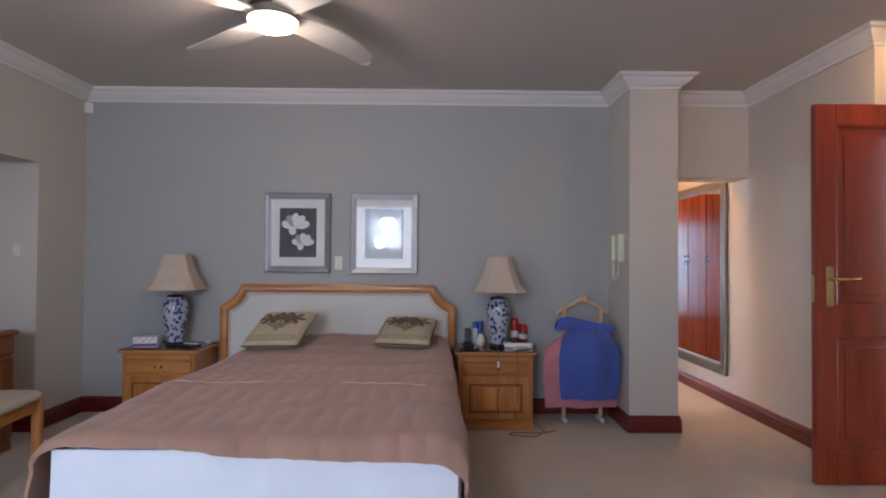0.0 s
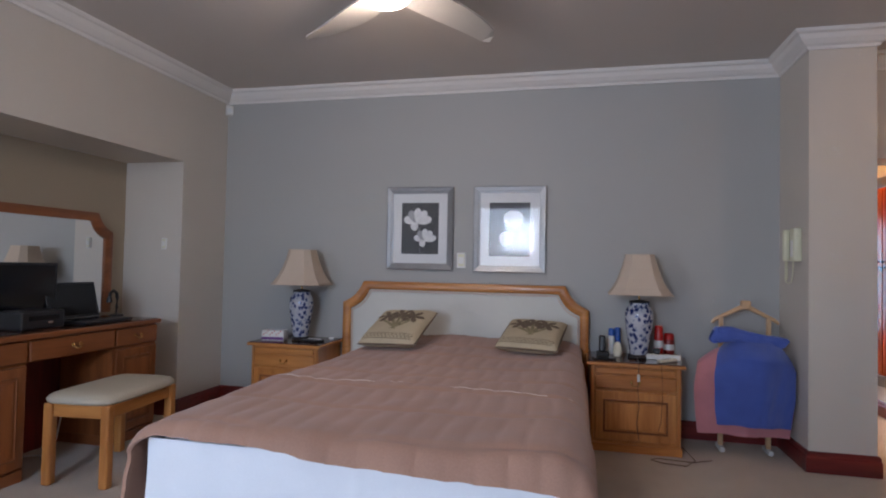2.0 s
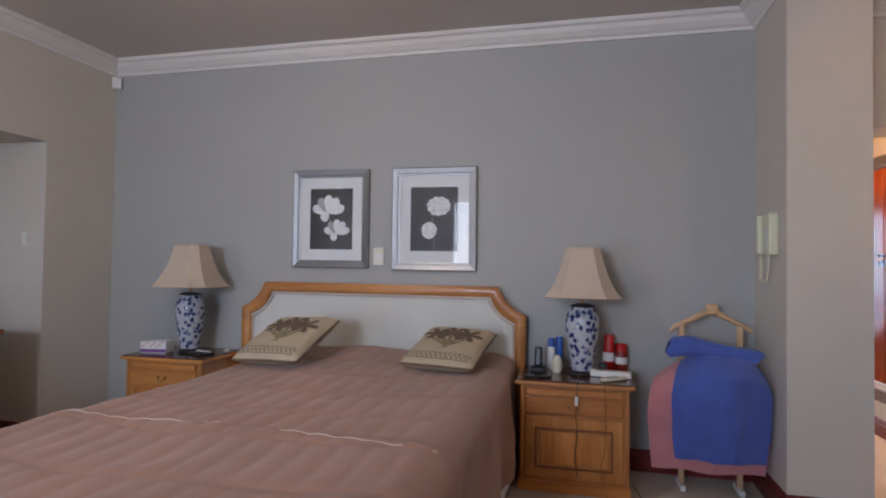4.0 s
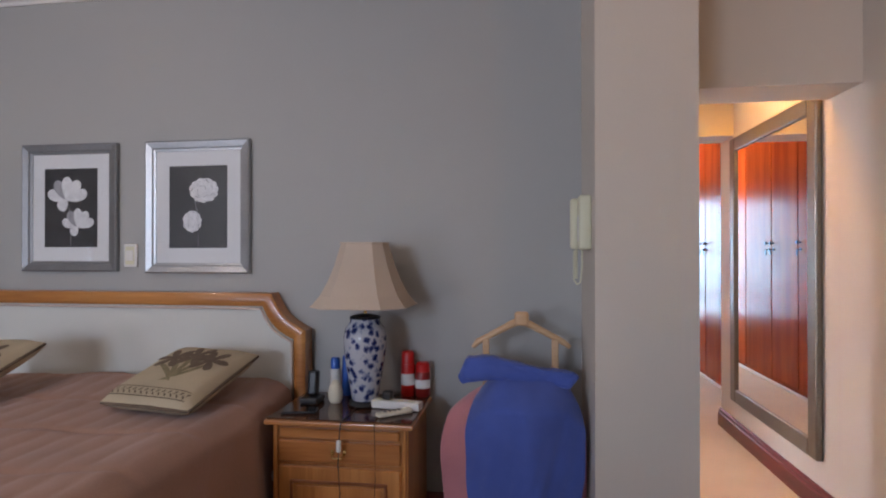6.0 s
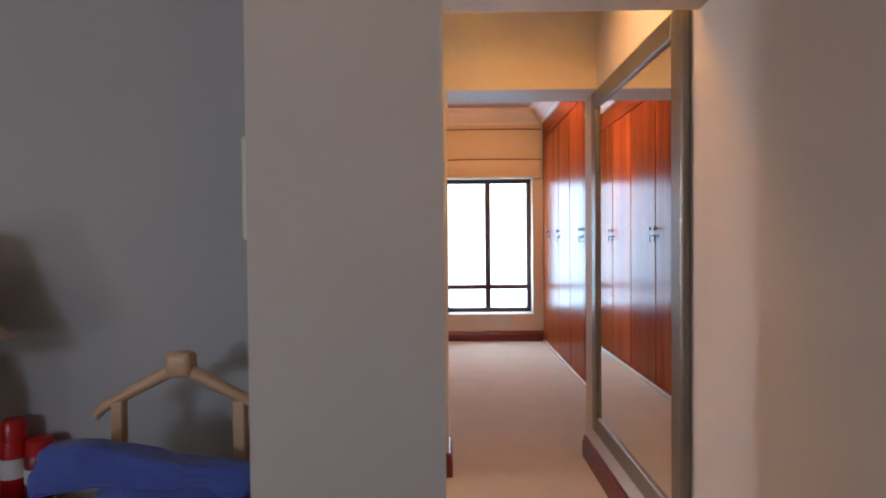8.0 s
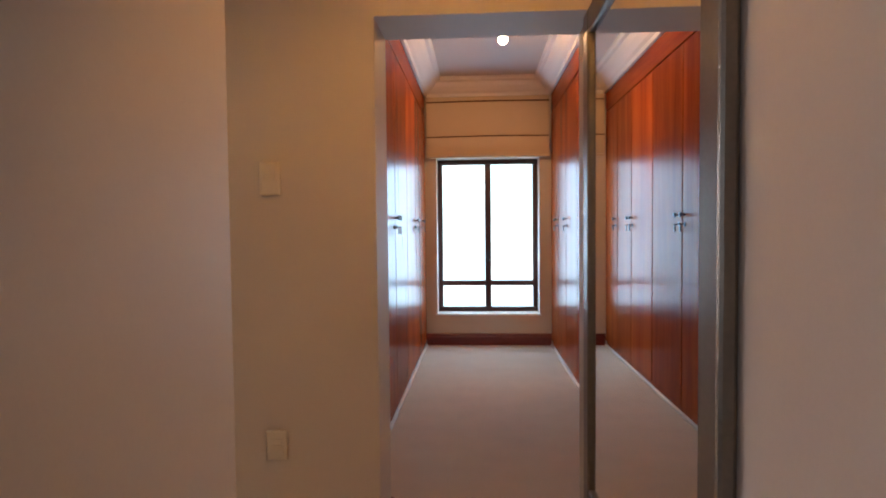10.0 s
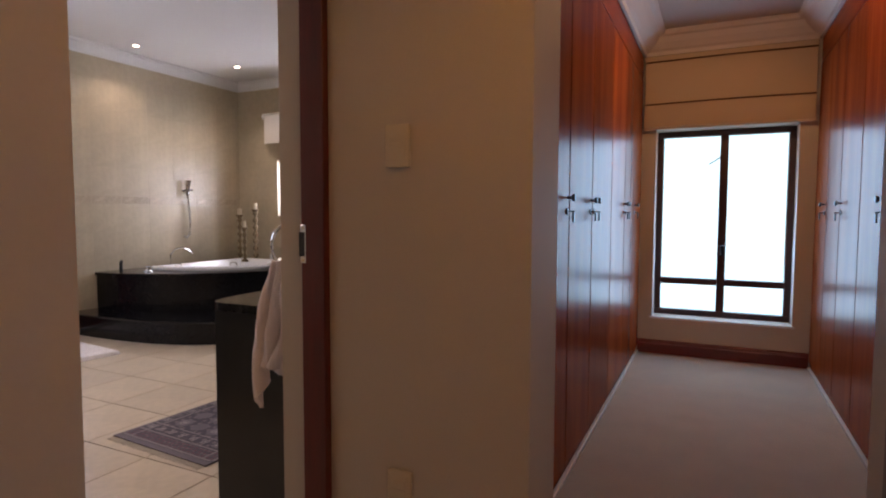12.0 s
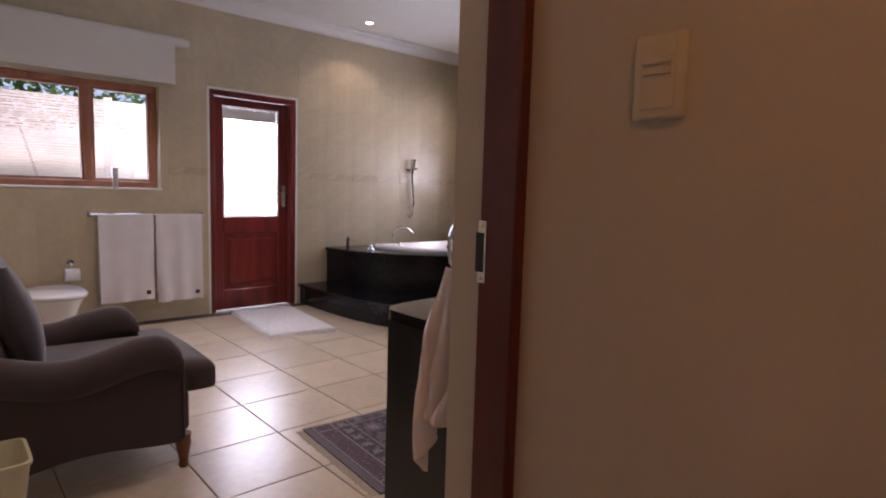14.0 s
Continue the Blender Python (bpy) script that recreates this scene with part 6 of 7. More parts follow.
for s in (-1, 1):
    # a rolled arm over a set-back side panel
    loops = []
    for k in range(18):
        t = k / 17
        y = 0.03 + 0.715 * t
        top = 0.615 - 0.06 * math.sin(math.pi * min(1, t * 1.15)) ** 2 - 0.012 * t
        r, cx = 0.080, s * 0.350
        if t > 0.86:
            q = min(1.0, (t - 0.86) / 0.14)
            top -= 0.055 * (1 - math.sqrt(max(0.0, 1 - q * q)))
            r *= 1 - 0.10 * q * q
        cz = top - r
        ring = []
        for j in range(17):
            a = math.radians(-62 + 304 * j / 16)
            ring.append((cx + r * math.cos(a), y, cz + r * math.sin(a)))
        loops.append(ring)
    part("arm_roll", loft(loops), M_SOFA, ac, "rolled padded arm top", smooth=True)
    loops = []
    for k in range(12):
        t = k / 11
        y = 0.04 + 0.70 * t
        foot = 0.14 + 0.035 * math.sin(math.pi * t) ** 2
        cz = 0.615 - 0.06 * math.sin(math.pi * min(1, t * 1.15)) ** 2 - 0.012 * t - 0.125
        loops.append([(s * 0.350 - 0.055, y, foot), (s * 0.350 + 0.055, y, foot), (s * 0.350 + 0.058, y, (foot + cz) / 2), (s * 0.350 + 0.052, y, cz), (s * 0.350 - 0.052, y, cz), (s * 0.350 - 0.058, y, (foot + cz) / 2)])
    part("arm_panel", loft(loops), M_SOFA, ac, "flat upholstered side panel", smooth=True)
    part("arm_front", box(s * 0.350 - 0.060, s * 0.350 + 0.060, 0.7405, 0.758, 0.145, 0.50, 0.012, 3), M_SOFA, ac, "narrow front facing of the arm", smooth=True)
loops = []
for k in range(10):
    t = k / 9
    z = 0.30 + 0.66 * t
    yy = 0.16 - 0.16 * t
    th = 0.085 * (1 - 0.55 * t ** 4)
    wd2 = 0.30 * (1 - 0.35 * t ** 6)
    loops.append([(x, yy + y * 1.0, z + 0.03 * (1 - (x / 0.30) ** 2) * t) for x, y in superellipse(wd2, th, 4, 32)])
part("backrest", loft(loops), M_SOFA, ac, "high padded backrest", smooth=True)
loops = []
for k in range(8):
    t = k / 7
    z = 0.46 + 0.44 * t
    b = math.sin(math.pi * (0.12 + 0.76 * t))
    loops.append([(x, 0.275 - 0.10 * t + y, z) for x, y in superellipse(0.27 * (0.75 + 0.25 * b), 0.075 * b, 3, 28)])
# cloth colour lighter and bluer than the chair: window light painted in
part("back_cushion", loft(loops), surface("window_lit_cushion_cloth", (0.085, 0.080, 0.100), 0.9, spread=0.1, fine=380, bump=0.5, relief=0.002, sheen=0.3), ac, "back cushion, bluish window light put into its colour", smooth=True)
for sx in (-1, 1):
    for y in (0.10, 0.765):
        part("leg", lathe([(0, 0), (0.018, 0), (0.022, 0.01), (0.018, 0.03), (0.026, 0.07), (0.034, 0.11), (0.030, 0.12), (0.034, 0.15), (0, 0.15)], 14), M_DARKOAK_Z, ac, "turned wooden leg", smooth=True).matrix_basis = pose(sx * 0.345, y, 0)
bn = thing("waste_bin", pose(0.28, 5.63, 0), "cream tapered waste bin", "bin")
lo = [[(x, y, z) for x, y in superellipse(a, a, 8, 32)] for a, z in ((0.085, 0.0), (0.120, 0.30), (0.126, 0.302), (0.126, 0.312), (0.116, 0.312), (0.112, 0.29), (0.08, 0.012))]
part("bucket", loft(lo), M_PLASTC, bn, smooth=True)

# toilet beyond the armchair, against the west wall
tt = thing("toilet", pose(WX, 6.20, 0), "white ceramic toilet with closed lid", "toilet")
lo = [[(x, y, z) for x, y in superellipse(a, b, 2.6, 36, cx, 0)] for a, b, cx, z in ((0.20, 0.11, 0.32, 0), (0.20, 0.11, 0.32, 0.12), (0.24, 0.15, 0.36, 0.28), (0.27, 0.185, 0.38, 0.365))]
part("bowl", loft(lo), M_WHITE, tt, smooth=True)
lo = [[(x, y, z) for x, y in superellipse(a, b, 3.0, 36, 0.37, 0)] for a, b, z in ((0.27, 0.19, 0.366), (0.285, 0.20, 0.374), (0.285, 0.20, 0.392), (0.27, 0.185, 0.402))]
part("lid", loft(lo), M_WHITE, tt, smooth=True)
tp = thing("toilet_paper_holder", pose(WX, 6.36, 0.47), "chrome holder with a white toilet roll", "toilet paper")
part("bracket", tube([(0.001, 0.0, 0.09), (0.03, 0, 0.09), (0.06, 0, 0.06), (0.06, 0.0, 0.0)], 0.006, 8), M_CHROME, tp)
part("rosette", lathe([(0, 0), (0.03, 0), (0.025, 0.01), (0, 0.012)], 16), M_CHROME, tp).matrix_basis = pose(0.001, 0, 0.09, 0, 90)
part("roll", lathe([(0.018, -0.05), (0.052, -0.05), (0.052, 0.05), (0.018, 0.05), (0.018, -0.05)], 20), M_PAPER, tp, smooth=True).matrix_basis = pose(0.075, 0, 0.0, 90)

# towel rail
rl = thing("towel_rail", pose(0, 0, 0), "chrome towel rail on the tiled wall", "towel rail")
part("rail", tube([(WX + 0.085, 6.50, 0.955), (WX + 0.085, 7.40, 0.955)], 0.010, 10), M_CHROME, rl)
for y in (6.51, 7.39):
    part("bracket", boxes((WX, WX + 0.076, y - 0.012, y + 0.012, 0.945, 0.967), (WX, WX + 0.010, y - 0.022, y + 0.022, 0.935, 0.977)), M_CHROME, rl)


def on_rail(y0, y1, front, seedling):
    f = draped(0, 1, 0.955, front, front * 0.9, 0.0, 0.0, 0.011, seedling, 0.02)

    def place(u, v):
        x, y, z = f(u, v)
        return (WX + 0.085 - y * 0.75, y0 + (y1 - y0) * u, z)
    return place


for y0, y1, front, s in ((6.55, 6.965, 0.74, 2), (6.99, 7.375, 0.77, 6)):
    tw = thing("bath_towel", pose(0, 0, 0), "white bath towel hanging over the rail", "towel", "towels on the rail")
    part("cloth", grid_sheet(24, 50, on_rail(y0, y1, front, s), 0.010), M_WTOWEL, tw, smooth=True)
    part("badge", box(WX + 0.125, WX + 0.130, y1 - 0.07, y1 - 0.035, 0.955 - front + 0.05, 0.955 - front + 0.085), M_PLASTB, tw, "small dark woven badge")

# bathroom window and its roller blind
w2 = thing("window_2", pose(0, 0, 0), "light meranti bathroom window with two casements", "window", kind="structure")
FX = WX - 0.16
part("window_frame", boxes((FX, FX + 0.07, BW[0], BW[0] + 0.05, BW[2] + 0.0505, BW[3] - 0.0505), (FX, FX + 0.07, BW[1] - 0.05, BW[1], BW[2] + 0.0505, BW[3] - 0.0505), (FX, FX + 0.07, BW[0], BW[1], BW[3] - 0.05, BW[3]), (FX, FX + 0.07, BW[0], BW[1], BW[2], BW[2] + 0.05), bevel=0.004), M_WINRED, w2)
for y in (6.53,):
    part("mullion", box(FX - 0.002, FX + 0.076, y - 0.03, y + 0.03, BW[2] + 0.051, BW[3] - 0.051, 0.004), M_WINRED, w2)
for a, b in ((BW[0] + 0.0505, 6.4995), (6.5605, BW[1] - 0.0505)):
    part("sash", boxes((FX + 0.012, FX + 0.062, a, a + 0.02, BW[2] + 0.052, BW[3] - 0.052), (FX + 0.012, FX + 0.062, b - 0.02, b, BW[2] + 0.052, BW[3] - 0.052), (FX + 0.012, FX + 0.062, a + 0.0205, b - 0.0205, BW[2] + 0.052, BW[2] + 0.072), (FX + 0.012, FX + 0.062, a + 0.0205, b - 0.0205, BW[3] - 0.072, BW[3] - 0.052)), M_WINRED, w2)
    pane = part("pane", box(FX + 0.03, FX + 0.036, a + 0.0205, b - 0.0205, BW[2] + 0.073, BW[3] - 0.073), M_GLASS, w2, "clear pane")
    pane.visible_shadow = False
part("window_sill", box(FX + 0.072, WX + 0.012, BW[0] - 0.01, BW[1] + 0.01, BW[2] - 0.02, BW[2] - 0.001, 0.003), M_WPAINT, w2, "pale sill")
wb = thing("roller_blind", pose(0, 0, 0), "white roller blind rolled up above the window", "blind", "roller blinds")
part("tube", tube([(WX + 0.06, 5.45, 2.455), (WX + 0.06, 7.26, 2.455)], 0.042, 18), M_WBLIND, wb, smooth=True)
part("end_cap", tube([(WX + 0.06, 7.261, 2.455), (WX + 0.06, 7.30, 2.455)], 0.030, 14), M_PLASTW, wb)
part("cloth", box(WX + 0.095, WX + 0.099, 5.47, 7.17, 2.10, 2.453), M_WBLIND, wb)
part("bottom_bar", box(WX + 0.090, WX + 0.104, 5.47, 7.17, 2.085, 2.0995, 0.003), M_WBLIND, wb)
for y in (5.6, 7.0):
    part("bracket", box(WX, WX + 0.03, y - 0.02, y + 0.02, 2.43, 2.48), M_PLASTW, wb)
hk2 = thing("wall_hook", pose(WX, 6.70, 1.23), "narrow chrome fitting under the window", "hook")
part("plate", box(0.001, 0.03, -0.022, 0.022, -0.06, 0.12, 0.004), M_CHROME, hk2)

# outside door
xd = thing("bathroom_outer_door", pose(0, 0, 0), "dark red wooden outer door with a large glazed pane", "door")
EX = WX - 0.075
part("door_jamb", box(EX - 0.06, WX - 0.004, BD[0] + 0.001, BD[0] + 0.048, 0, 2.058, 0.004), M_OUTDOOR, xd)
part("door_jamb", box(EX - 0.06, WX - 0.004, BD[1] - 0.048, BD[1] - 0.001, 0, 2.058, 0.004), M_OUTDOOR, xd)
part("door_head", box(EX - 0.06, WX - 0.004, BD[0] + 0.001, BD[1] - 0.001, 2.0585, 2.108, 0.004), M_OUTDOOR, xd)
a, b = BD[0] + 0.05, BD[1] - 0.05
part("stile", box(EX - 0.04, EX, a, a + 0.10, 0.01, 2.056, 0.004), M_OUTDOOR, xd)
part("stile", box(EX - 0.04, EX, b - 0.10, b, 0.01, 2.056, 0.004), M_OUTDOOR, xd)
for z0, z1 in ((0.01, 0.20), (0.76, 0.92), (1.985, 2.056)):
    part("rail", box(EX - 0.04, EX, a + 0.1005, b - 0.1005, z0, z1, 0.004), M_OUTDOOR, xd)
part("panel", box(EX - 0.028, EX - 0.012, a + 0.1005, b - 0.1005, 0.2005, 0.7595), M_OUTDOOR, xd)
part("raised_field", box(EX - 0.0115, EX - 0.004, a + 0.15, b - 0.15, 0.26, 0.70, 0.004), M_OUTDOOR, xd)
pane = part("pane", box(EX - 0.024, EX - 0.018, a + 0.1005, b - 0.1005, 0.9205, 1.9845), M_GLASS, xd, "clear glass pane")
pane.visible_shadow = False
part("glazing_bead", boxes((EX - 0.012, EX - 0.002, a + 0.101, a + 0.118, 0.921, 1.984), (EX - 0.012, EX - 0.002, b - 0.118, b - 0.101, 0.921, 1.984), (EX - 0.012, EX - 0.002, a + 0.1185, b - 0.1185, 0.921, 0.94), (EX - 0.012, EX - 0.002, a + 0.1185, b - 0.1185, 1.966, 1.984)), M_WPAINT, xd, "pale glazing bead")
part("blind_strip", box(EX - 0.016, EX - 0.0125, a + 0.119, b - 0.119, 1.86, 1.9655), M_WBLIND, xd, "white rolled net blind")
hpl = part("handle_plate", box(EX + 0.0005, EX + 0.008, b - 0.065, b - 0.03, 1.02, 1.24, 0.003), M_CHROME, xd, "chrome handle plate")
part("lever", tube([(EX + 0.008, b - 0.048, 1.16), (EX + 0.05, b - 0.048, 1.16), (EX + 0.055, b - 0.16, 1.16)], 0.008, 8), M_CHROME, hpl)
structure("wall_door_reveal", boxes((WX - 0.0035, WX + 0.004, BD[1], BD[1] + 0.02, 0, 2.13), (WX - 0.0035, WX + 0.004, BD[0] - 0.02, BD[0], 0, 2.13), (WX - 0.0035, WX + 0.004, BD[0], BD[1], 2.11, 2.13)), M_WPAINT, "white trim round the outside door")

# north window
w3 = thing("window_3", pose(0, 0, 0), "small red-framed window over the tub", "window", kind="structure")
NY = BY1 + 0.13
part("window_frame", boxes((NW[0], NW[0] + 0.05, NY, NY + 0.07, NW[2] + 0.0505, NW[3] - 0.0505), (NW[1] - 0.05, NW[1], NY, NY + 0.07, NW[2] + 0.0505, NW[3] - 0.0505), (NW[0], NW[1], NY, NY + 0.07, NW[3] - 0.05, NW[3]), (NW[0], NW[1], NY, NY + 0.07, NW[2], NW[2] + 0.05), bevel=0.004), M_MERANTI, w3)
part("mullion", box((NW[0] + NW[1]) / 2 - 0.03, (NW[0] + NW[1]) / 2 + 0.03, NY, NY + 0.07, NW[2] + 0.051, NW[3] - 0.051), M_MERANTI, w3)
pane = part("pane", box(NW[0] + 0.0505, NW[1] - 0.0505, NY + 0.0725, NY + 0.0775, NW[2] + 0.051, NW[3] - 0.051), M_GLASS, w3)
pane.visible_shadow = False
part("window_sill", box(NW[0], NW[1], BY1 - 0.008, NY - 0.001, NW[2] - 0.02, NW[2] - 0.001), M_WPAINT, w3)
nb2 = thing("roller_blind", pose(0, 0, 0), "white roller blind rolled up above the small window", "blind", "roller blinds")
part("tube", tube([(NW[0] - 0.16, BY1 - 0.06, 2.455), (NW[1] + 0.1, BY1 - 0.06, 2.455)], 0.040, 18), M_WBLIND, nb2, smooth=True)
part("cloth", box(NW[0] - 0.12, NW[1] + 0.06, BY1 - 0.099, BY1 - 0.095, 2.12, 2.453), M_WBLIND, nb2)
part("bottom_bar", box(NW[0] - 0.12, NW[1] + 0.06, BY1 - 0.104, BY1 - 0.090, 2.10, 2.1195, 0.003), M_WBLIND, nb2)
for x in (NW[0], NW[1]):
    part("bracket", box(x - 0.02, x + 0.02, BY1 - 0.03, BY1, 2.43, 2.48), M_PLASTW, nb2)

# corner tub with step
def corner_curve(a, b, n, count=40):
    """From the west wall round to the north wall, about the room corner."""
    out = []
    for k in range(count):
        t = math.pi / 2 * k / (count - 1)
        out.append((WX + 0.002 + a * math.sin(t) ** (2 / n), BY1 - 0.002 - b * max(0, math.cos(t)) ** (2 / n)))
    return out


tub = thing("corner_bathtub", pose(0, 0, 0), "white corner bathtub set in a black granite surround", "bathtub")


def deck():
    bm = bmesh.new()
    outer = corner_curve(1.72, 2.02, 2.1)
    lip = corner_curve(1.74, 2.04, 2.1)
    inner = [(WX + 0.34 + (x - WX) * 0.60, BY1 - 0.34 - (BY1 - y) * 0.60) for x, y in corner_curve(1.72, 2.02, 2.6)]
    cor = (WX + 0.002, BY1 - 0.002)
    cin = (WX + 0.34, BY1 - 0.34)
    loops = []
    for pts, c, z in ((outer, cor, 0.0), (outer, cor, 0.555), (lip, cor, 0.557), (lip, cor, 0.585), (outer, cor, 0.59), (inner, cin, 0.59), (inner, cin, 0.15)):
        loops.append([(c[0], c[1], z)] + [(x, y, z) for x, y in pts])
    return loft(loops, True, True)


part("surround", deck(), M_BLACK, tub, "polished black granite surround")
lo = []
base_curve = corner_curve(1.72, 2.02, 2.6)
for k, off, z in ((0.64, 0.31, 0.592), (0.645, 0.305, 0.615), (0.635, 0.31, 0.632), (0.60, 0.345, 0.632), (0.58, 0.36, 0.615), (0.52, 0.40, 0.35), (0.40, 0.50, 0.22)):
    lo.append([(WX + off, BY1 - off, z)] + [(WX + off + (x - WX) * k, BY1 - off - (BY1 - y) * k, z) for x, y in base_curve])
part("basin", loft(lo, False, True), M_WHITE, tub, "glossy white acrylic tub", smooth=True)
for x, y in ((-1.82, 9.62), (-2.25, 9.25)):
    part("grip", tube([(x - 0.05, y, 0.633), (x - 0.04, y, 0.66), (x + 0.04, y, 0.66), (x + 0.05, y, 0.633)], 0.008, 8), M_CHROME, tub, "chrome grip")
stp = thing("tub_step", pose(0, 0, 0), "curved black granite step round the tub", "step")
part("riser", loft([[(WX + 0.002, BY1 - 0.002, z)] + [(x, y, z) for x, y in corner_curve(a, b, 3.6)] for a, b, z in ((2.24, 2.34, 0.0), (2.24, 2.34, 0.178))]), M_BLACK, stp)
part("tread", loft([[(WX + 0.002, BY1 - 0.002, z)] + [(x, y, z) for x, y in corner_curve(a, b, 3.6)] for a, b, z in ((2.25, 2.35, 0.1785), (2.265, 2.365, 0.184), (2.265, 2.365, 0.202), (2.25, 2.35, 0.210))]), M_BLACK, stp, "rounded granite tread")

sh = thing("hand_shower", pose(WX, 9.86, 0), "chrome hand shower on a wall bracket with hose", "shower")
part("bracket", box(0.001, 0.05, -0.015, 0.015, 1.44, 1.48, 0.004), M_CHROME, sh)
part("head", tube([(0.055, 0, 1.42), (0.06, 0, 1.5), (0.075, 0, 1.60)], [0.018, 0.024, 0.036], 12), M_CHROME, sh, smooth=True)
part("cross_bar", tube([(0.03, -0.06, 1.475), (0.03, 0.09, 1.49)], 0.013, 8), M_CHROME, sh)
part("hose", tube([(0.055, 0, 1.42), (0.05, 0.02, 1.25), (0.05, 0.035, 1.08), (0.05, 0.02, 0.95), (0.04, -0.015, 0.90), (0.02, -0.03, 0.93)], 0.013, 8), M_CHROME, sh, smooth=True)
sp2 = thing("tub_spout", pose(-2.62, 9.46, 0.592), "curved chrome tub spout", "tap")
part("spout", tube([(0, 0, 0), (0, 0, 0.14), (0.01, 0.05, 0.20), (0.03, 0.13, 0.215), (0.04, 0.21, 0.19), (0.045, 0.26, 0.14)], 0.008, 8), M_CHROME, sp2, smooth=True)
part("flange", lathe([(0, 0.0005), (0.022, 0.0005), (0.02, 0.01), (0, 0.012)], 14), M_CHROME, sp2)
tap = thing("tub_tap", pose(-2.73, 8.93, 0.592), "small dark upright tap on the tub deck", "tap")
part("post", lathe([(0, 0), (0.020, 0), (0.016, 0.02), (0.014, 0.07), (0.020, 0.085), (0, 0.092)], 12), M_PLASTB, tap, smooth=True)
part("spout", tube([(0, 0, 0.075), (0.02, -0.01, 0.105), (0.045, -0.02, 0.10), (0.05, -0.022, 0.085)], 0.010, 8), M_PLASTB, tap, smooth=True)
mx = thing("tub_mixer", pose(-2.44, 9.03, 0.592), "low round chrome mixer knob on the tub deck", "tap")
part("body", lathe([(0, 0), (0.045, 0), (0.042, 0.010), (0.022, 0.016), (0.018, 0.034), (0.026, 0.042), (0.022, 0.052), (0, 0.055)], 18), M_CHROME, mx, smooth=True)
part("lever", tube([(0, 0, 0.046), (0.05, -0.01, 0.05)], 0.005, 6), M_CHROME, mx)
for x, y, h, s in ((-2.60, 10.50, 0.60, 1.0), (-2.33, 10.50, 0.67, 1.0), (-2.40, 10.38, 0.44, 0.8)):
    cs = thing("candlestick", pose(x, y, 0.592), "tall antique bronze candlestick with an ivory candle", "candlestick", "candlesticks on the tub deck")
    prof = [(0, 0), (0.055, 0), (0.058, 0.012), (0.035, 0.03)]
    z = 0.04
    while z < h - 0.09:
        prof += [(0.016, z), (0.034, z + 0.025), (0.034, z + 0.045), (0.016, z + 0.07)]
        z += 0.09
    prof += [(0.016, h - 0.06), (0.045, h - 0.02), (0.045, h - 0.005), (0, h - 0.005)]
    part("stick", lathe([(r * s, q) for r, q in prof], 16), M_BRONZE, cs, smooth=True)
    part("candle", lathe([(0, h - 0.0045), (0.026 * s, h - 0.0045), (0.026 * s, h + 0.07), (0.02 * s, h + 0.075), (0, h + 0.07)], 14), M_WAX, cs, smooth=True)
gj = thing("glass_jar", pose(-2.07, 10.52, 0.592), "small white cup on the tub deck", "cup")
part("cup", lathe([(0, 0), (0.032, 0), (0.036, 0.03), (0.038, 0.10), (0.034, 0.10), (0.031, 0.012), (0, 0.010)], 18), M_WHITE, gj, smooth=True)
for x, z in ((-1.86, 0.90), (-1.655, 0.885)):
    fl = thing("wall_flower", pose(x, BY1 - 0.003, z), "small red flower motif on the tiled wall", "wall decoration", "red flowers on the wall")
    bm = bmesh.new()
    for k in range(6):
        petal_shape(0, 0, 0.052, 0.042, k * math.pi / 3 + 0.4, bm, 0.001 + 0.0003 * k)
    for v in bm.verts:
        v.co = Vector((v.co.x, -v.co.z, v.co.y))
    part("petals", bm, M_RED, fl)
    bm = bmesh.new()
    petal_shape(-0.05, -0.02, 0.07, 0.026, 3.5, bm, 0.001)
    for v in bm.verts:
        v.co = Vector((v.co.x, -v.co.z, v.co.y))
    part("leaf", bm, M_LEAF, fl, "grey-green leaf")
bp = thing("bath_pillow", pose(-1.37, 9.98, 0.633, 0, 0, 84), "cream wedge-shaped bath headrest on the tub rim", "bath pillow")
lo = []
for k in range(9):
    t = k / 8
    h = 0.016 + 0.105 * t ** 0.9
    w = 0.09 + 0.04 * math.sin(math.pi * min(1, 0.25 + 0.6 * t))
    lo.append([(-0.20 + 0.38 * t, w * c2, h * z2) for c2, z2 in ((-1, 0.0), (-1.02, 0.55), (-0.85, 0.92), (0, 1.04), (0.85, 0.92), (1.02, 0.55), (1, 0.0))])
part("pad", loft(lo), M_CALICO, bp, "cream padded wedge", smooth=True)

# the last three are added out of view to brighten towels and floor
for x, y, watts in ((-2.44, 8.97, 20), (-2.14, 10.05, 22), (-1.2, 6.7, 58), (0.6, 7.4, 34), (0.4, 6.2, 26)):
    downlight(x, y, CEIL_B, M_COOLBULB, "lit recessed bathroom downlight, three of five added out of view")
    lamp("downlight_beam", "SPOT", pose(x, y, CEIL_B - 0.02), watts, (1.0, 0.85, 0.65), radius=0.05, spot=120)

# dado tiles: a lighter band and thin joints on the west and north walls
bd1 = thing("wall_tile_band", pose(0, 0, 0), "slightly polished beige listello band on the tiled wall", "wall tiles", kind="structure")
listello = surface("polished_listello", (0.54, 0.46, 0.34), 0.22, spread=0.2, scale=14, fine=50, piece=0.08)
me_l = bpy.data.meshes.new("tile")
bm = box(0, 0.004, 0.002, 0.328, 0.0, 0.075, 0.001)
bm.to_mesh(me_l), bm.free()
me_l.materials.append(listello)
me_w = bpy.data.meshes.new("tile")
bm = box(0, 0.0014, 0.0004, 0.3296, 0.0004, 0.2996, 0.0003)
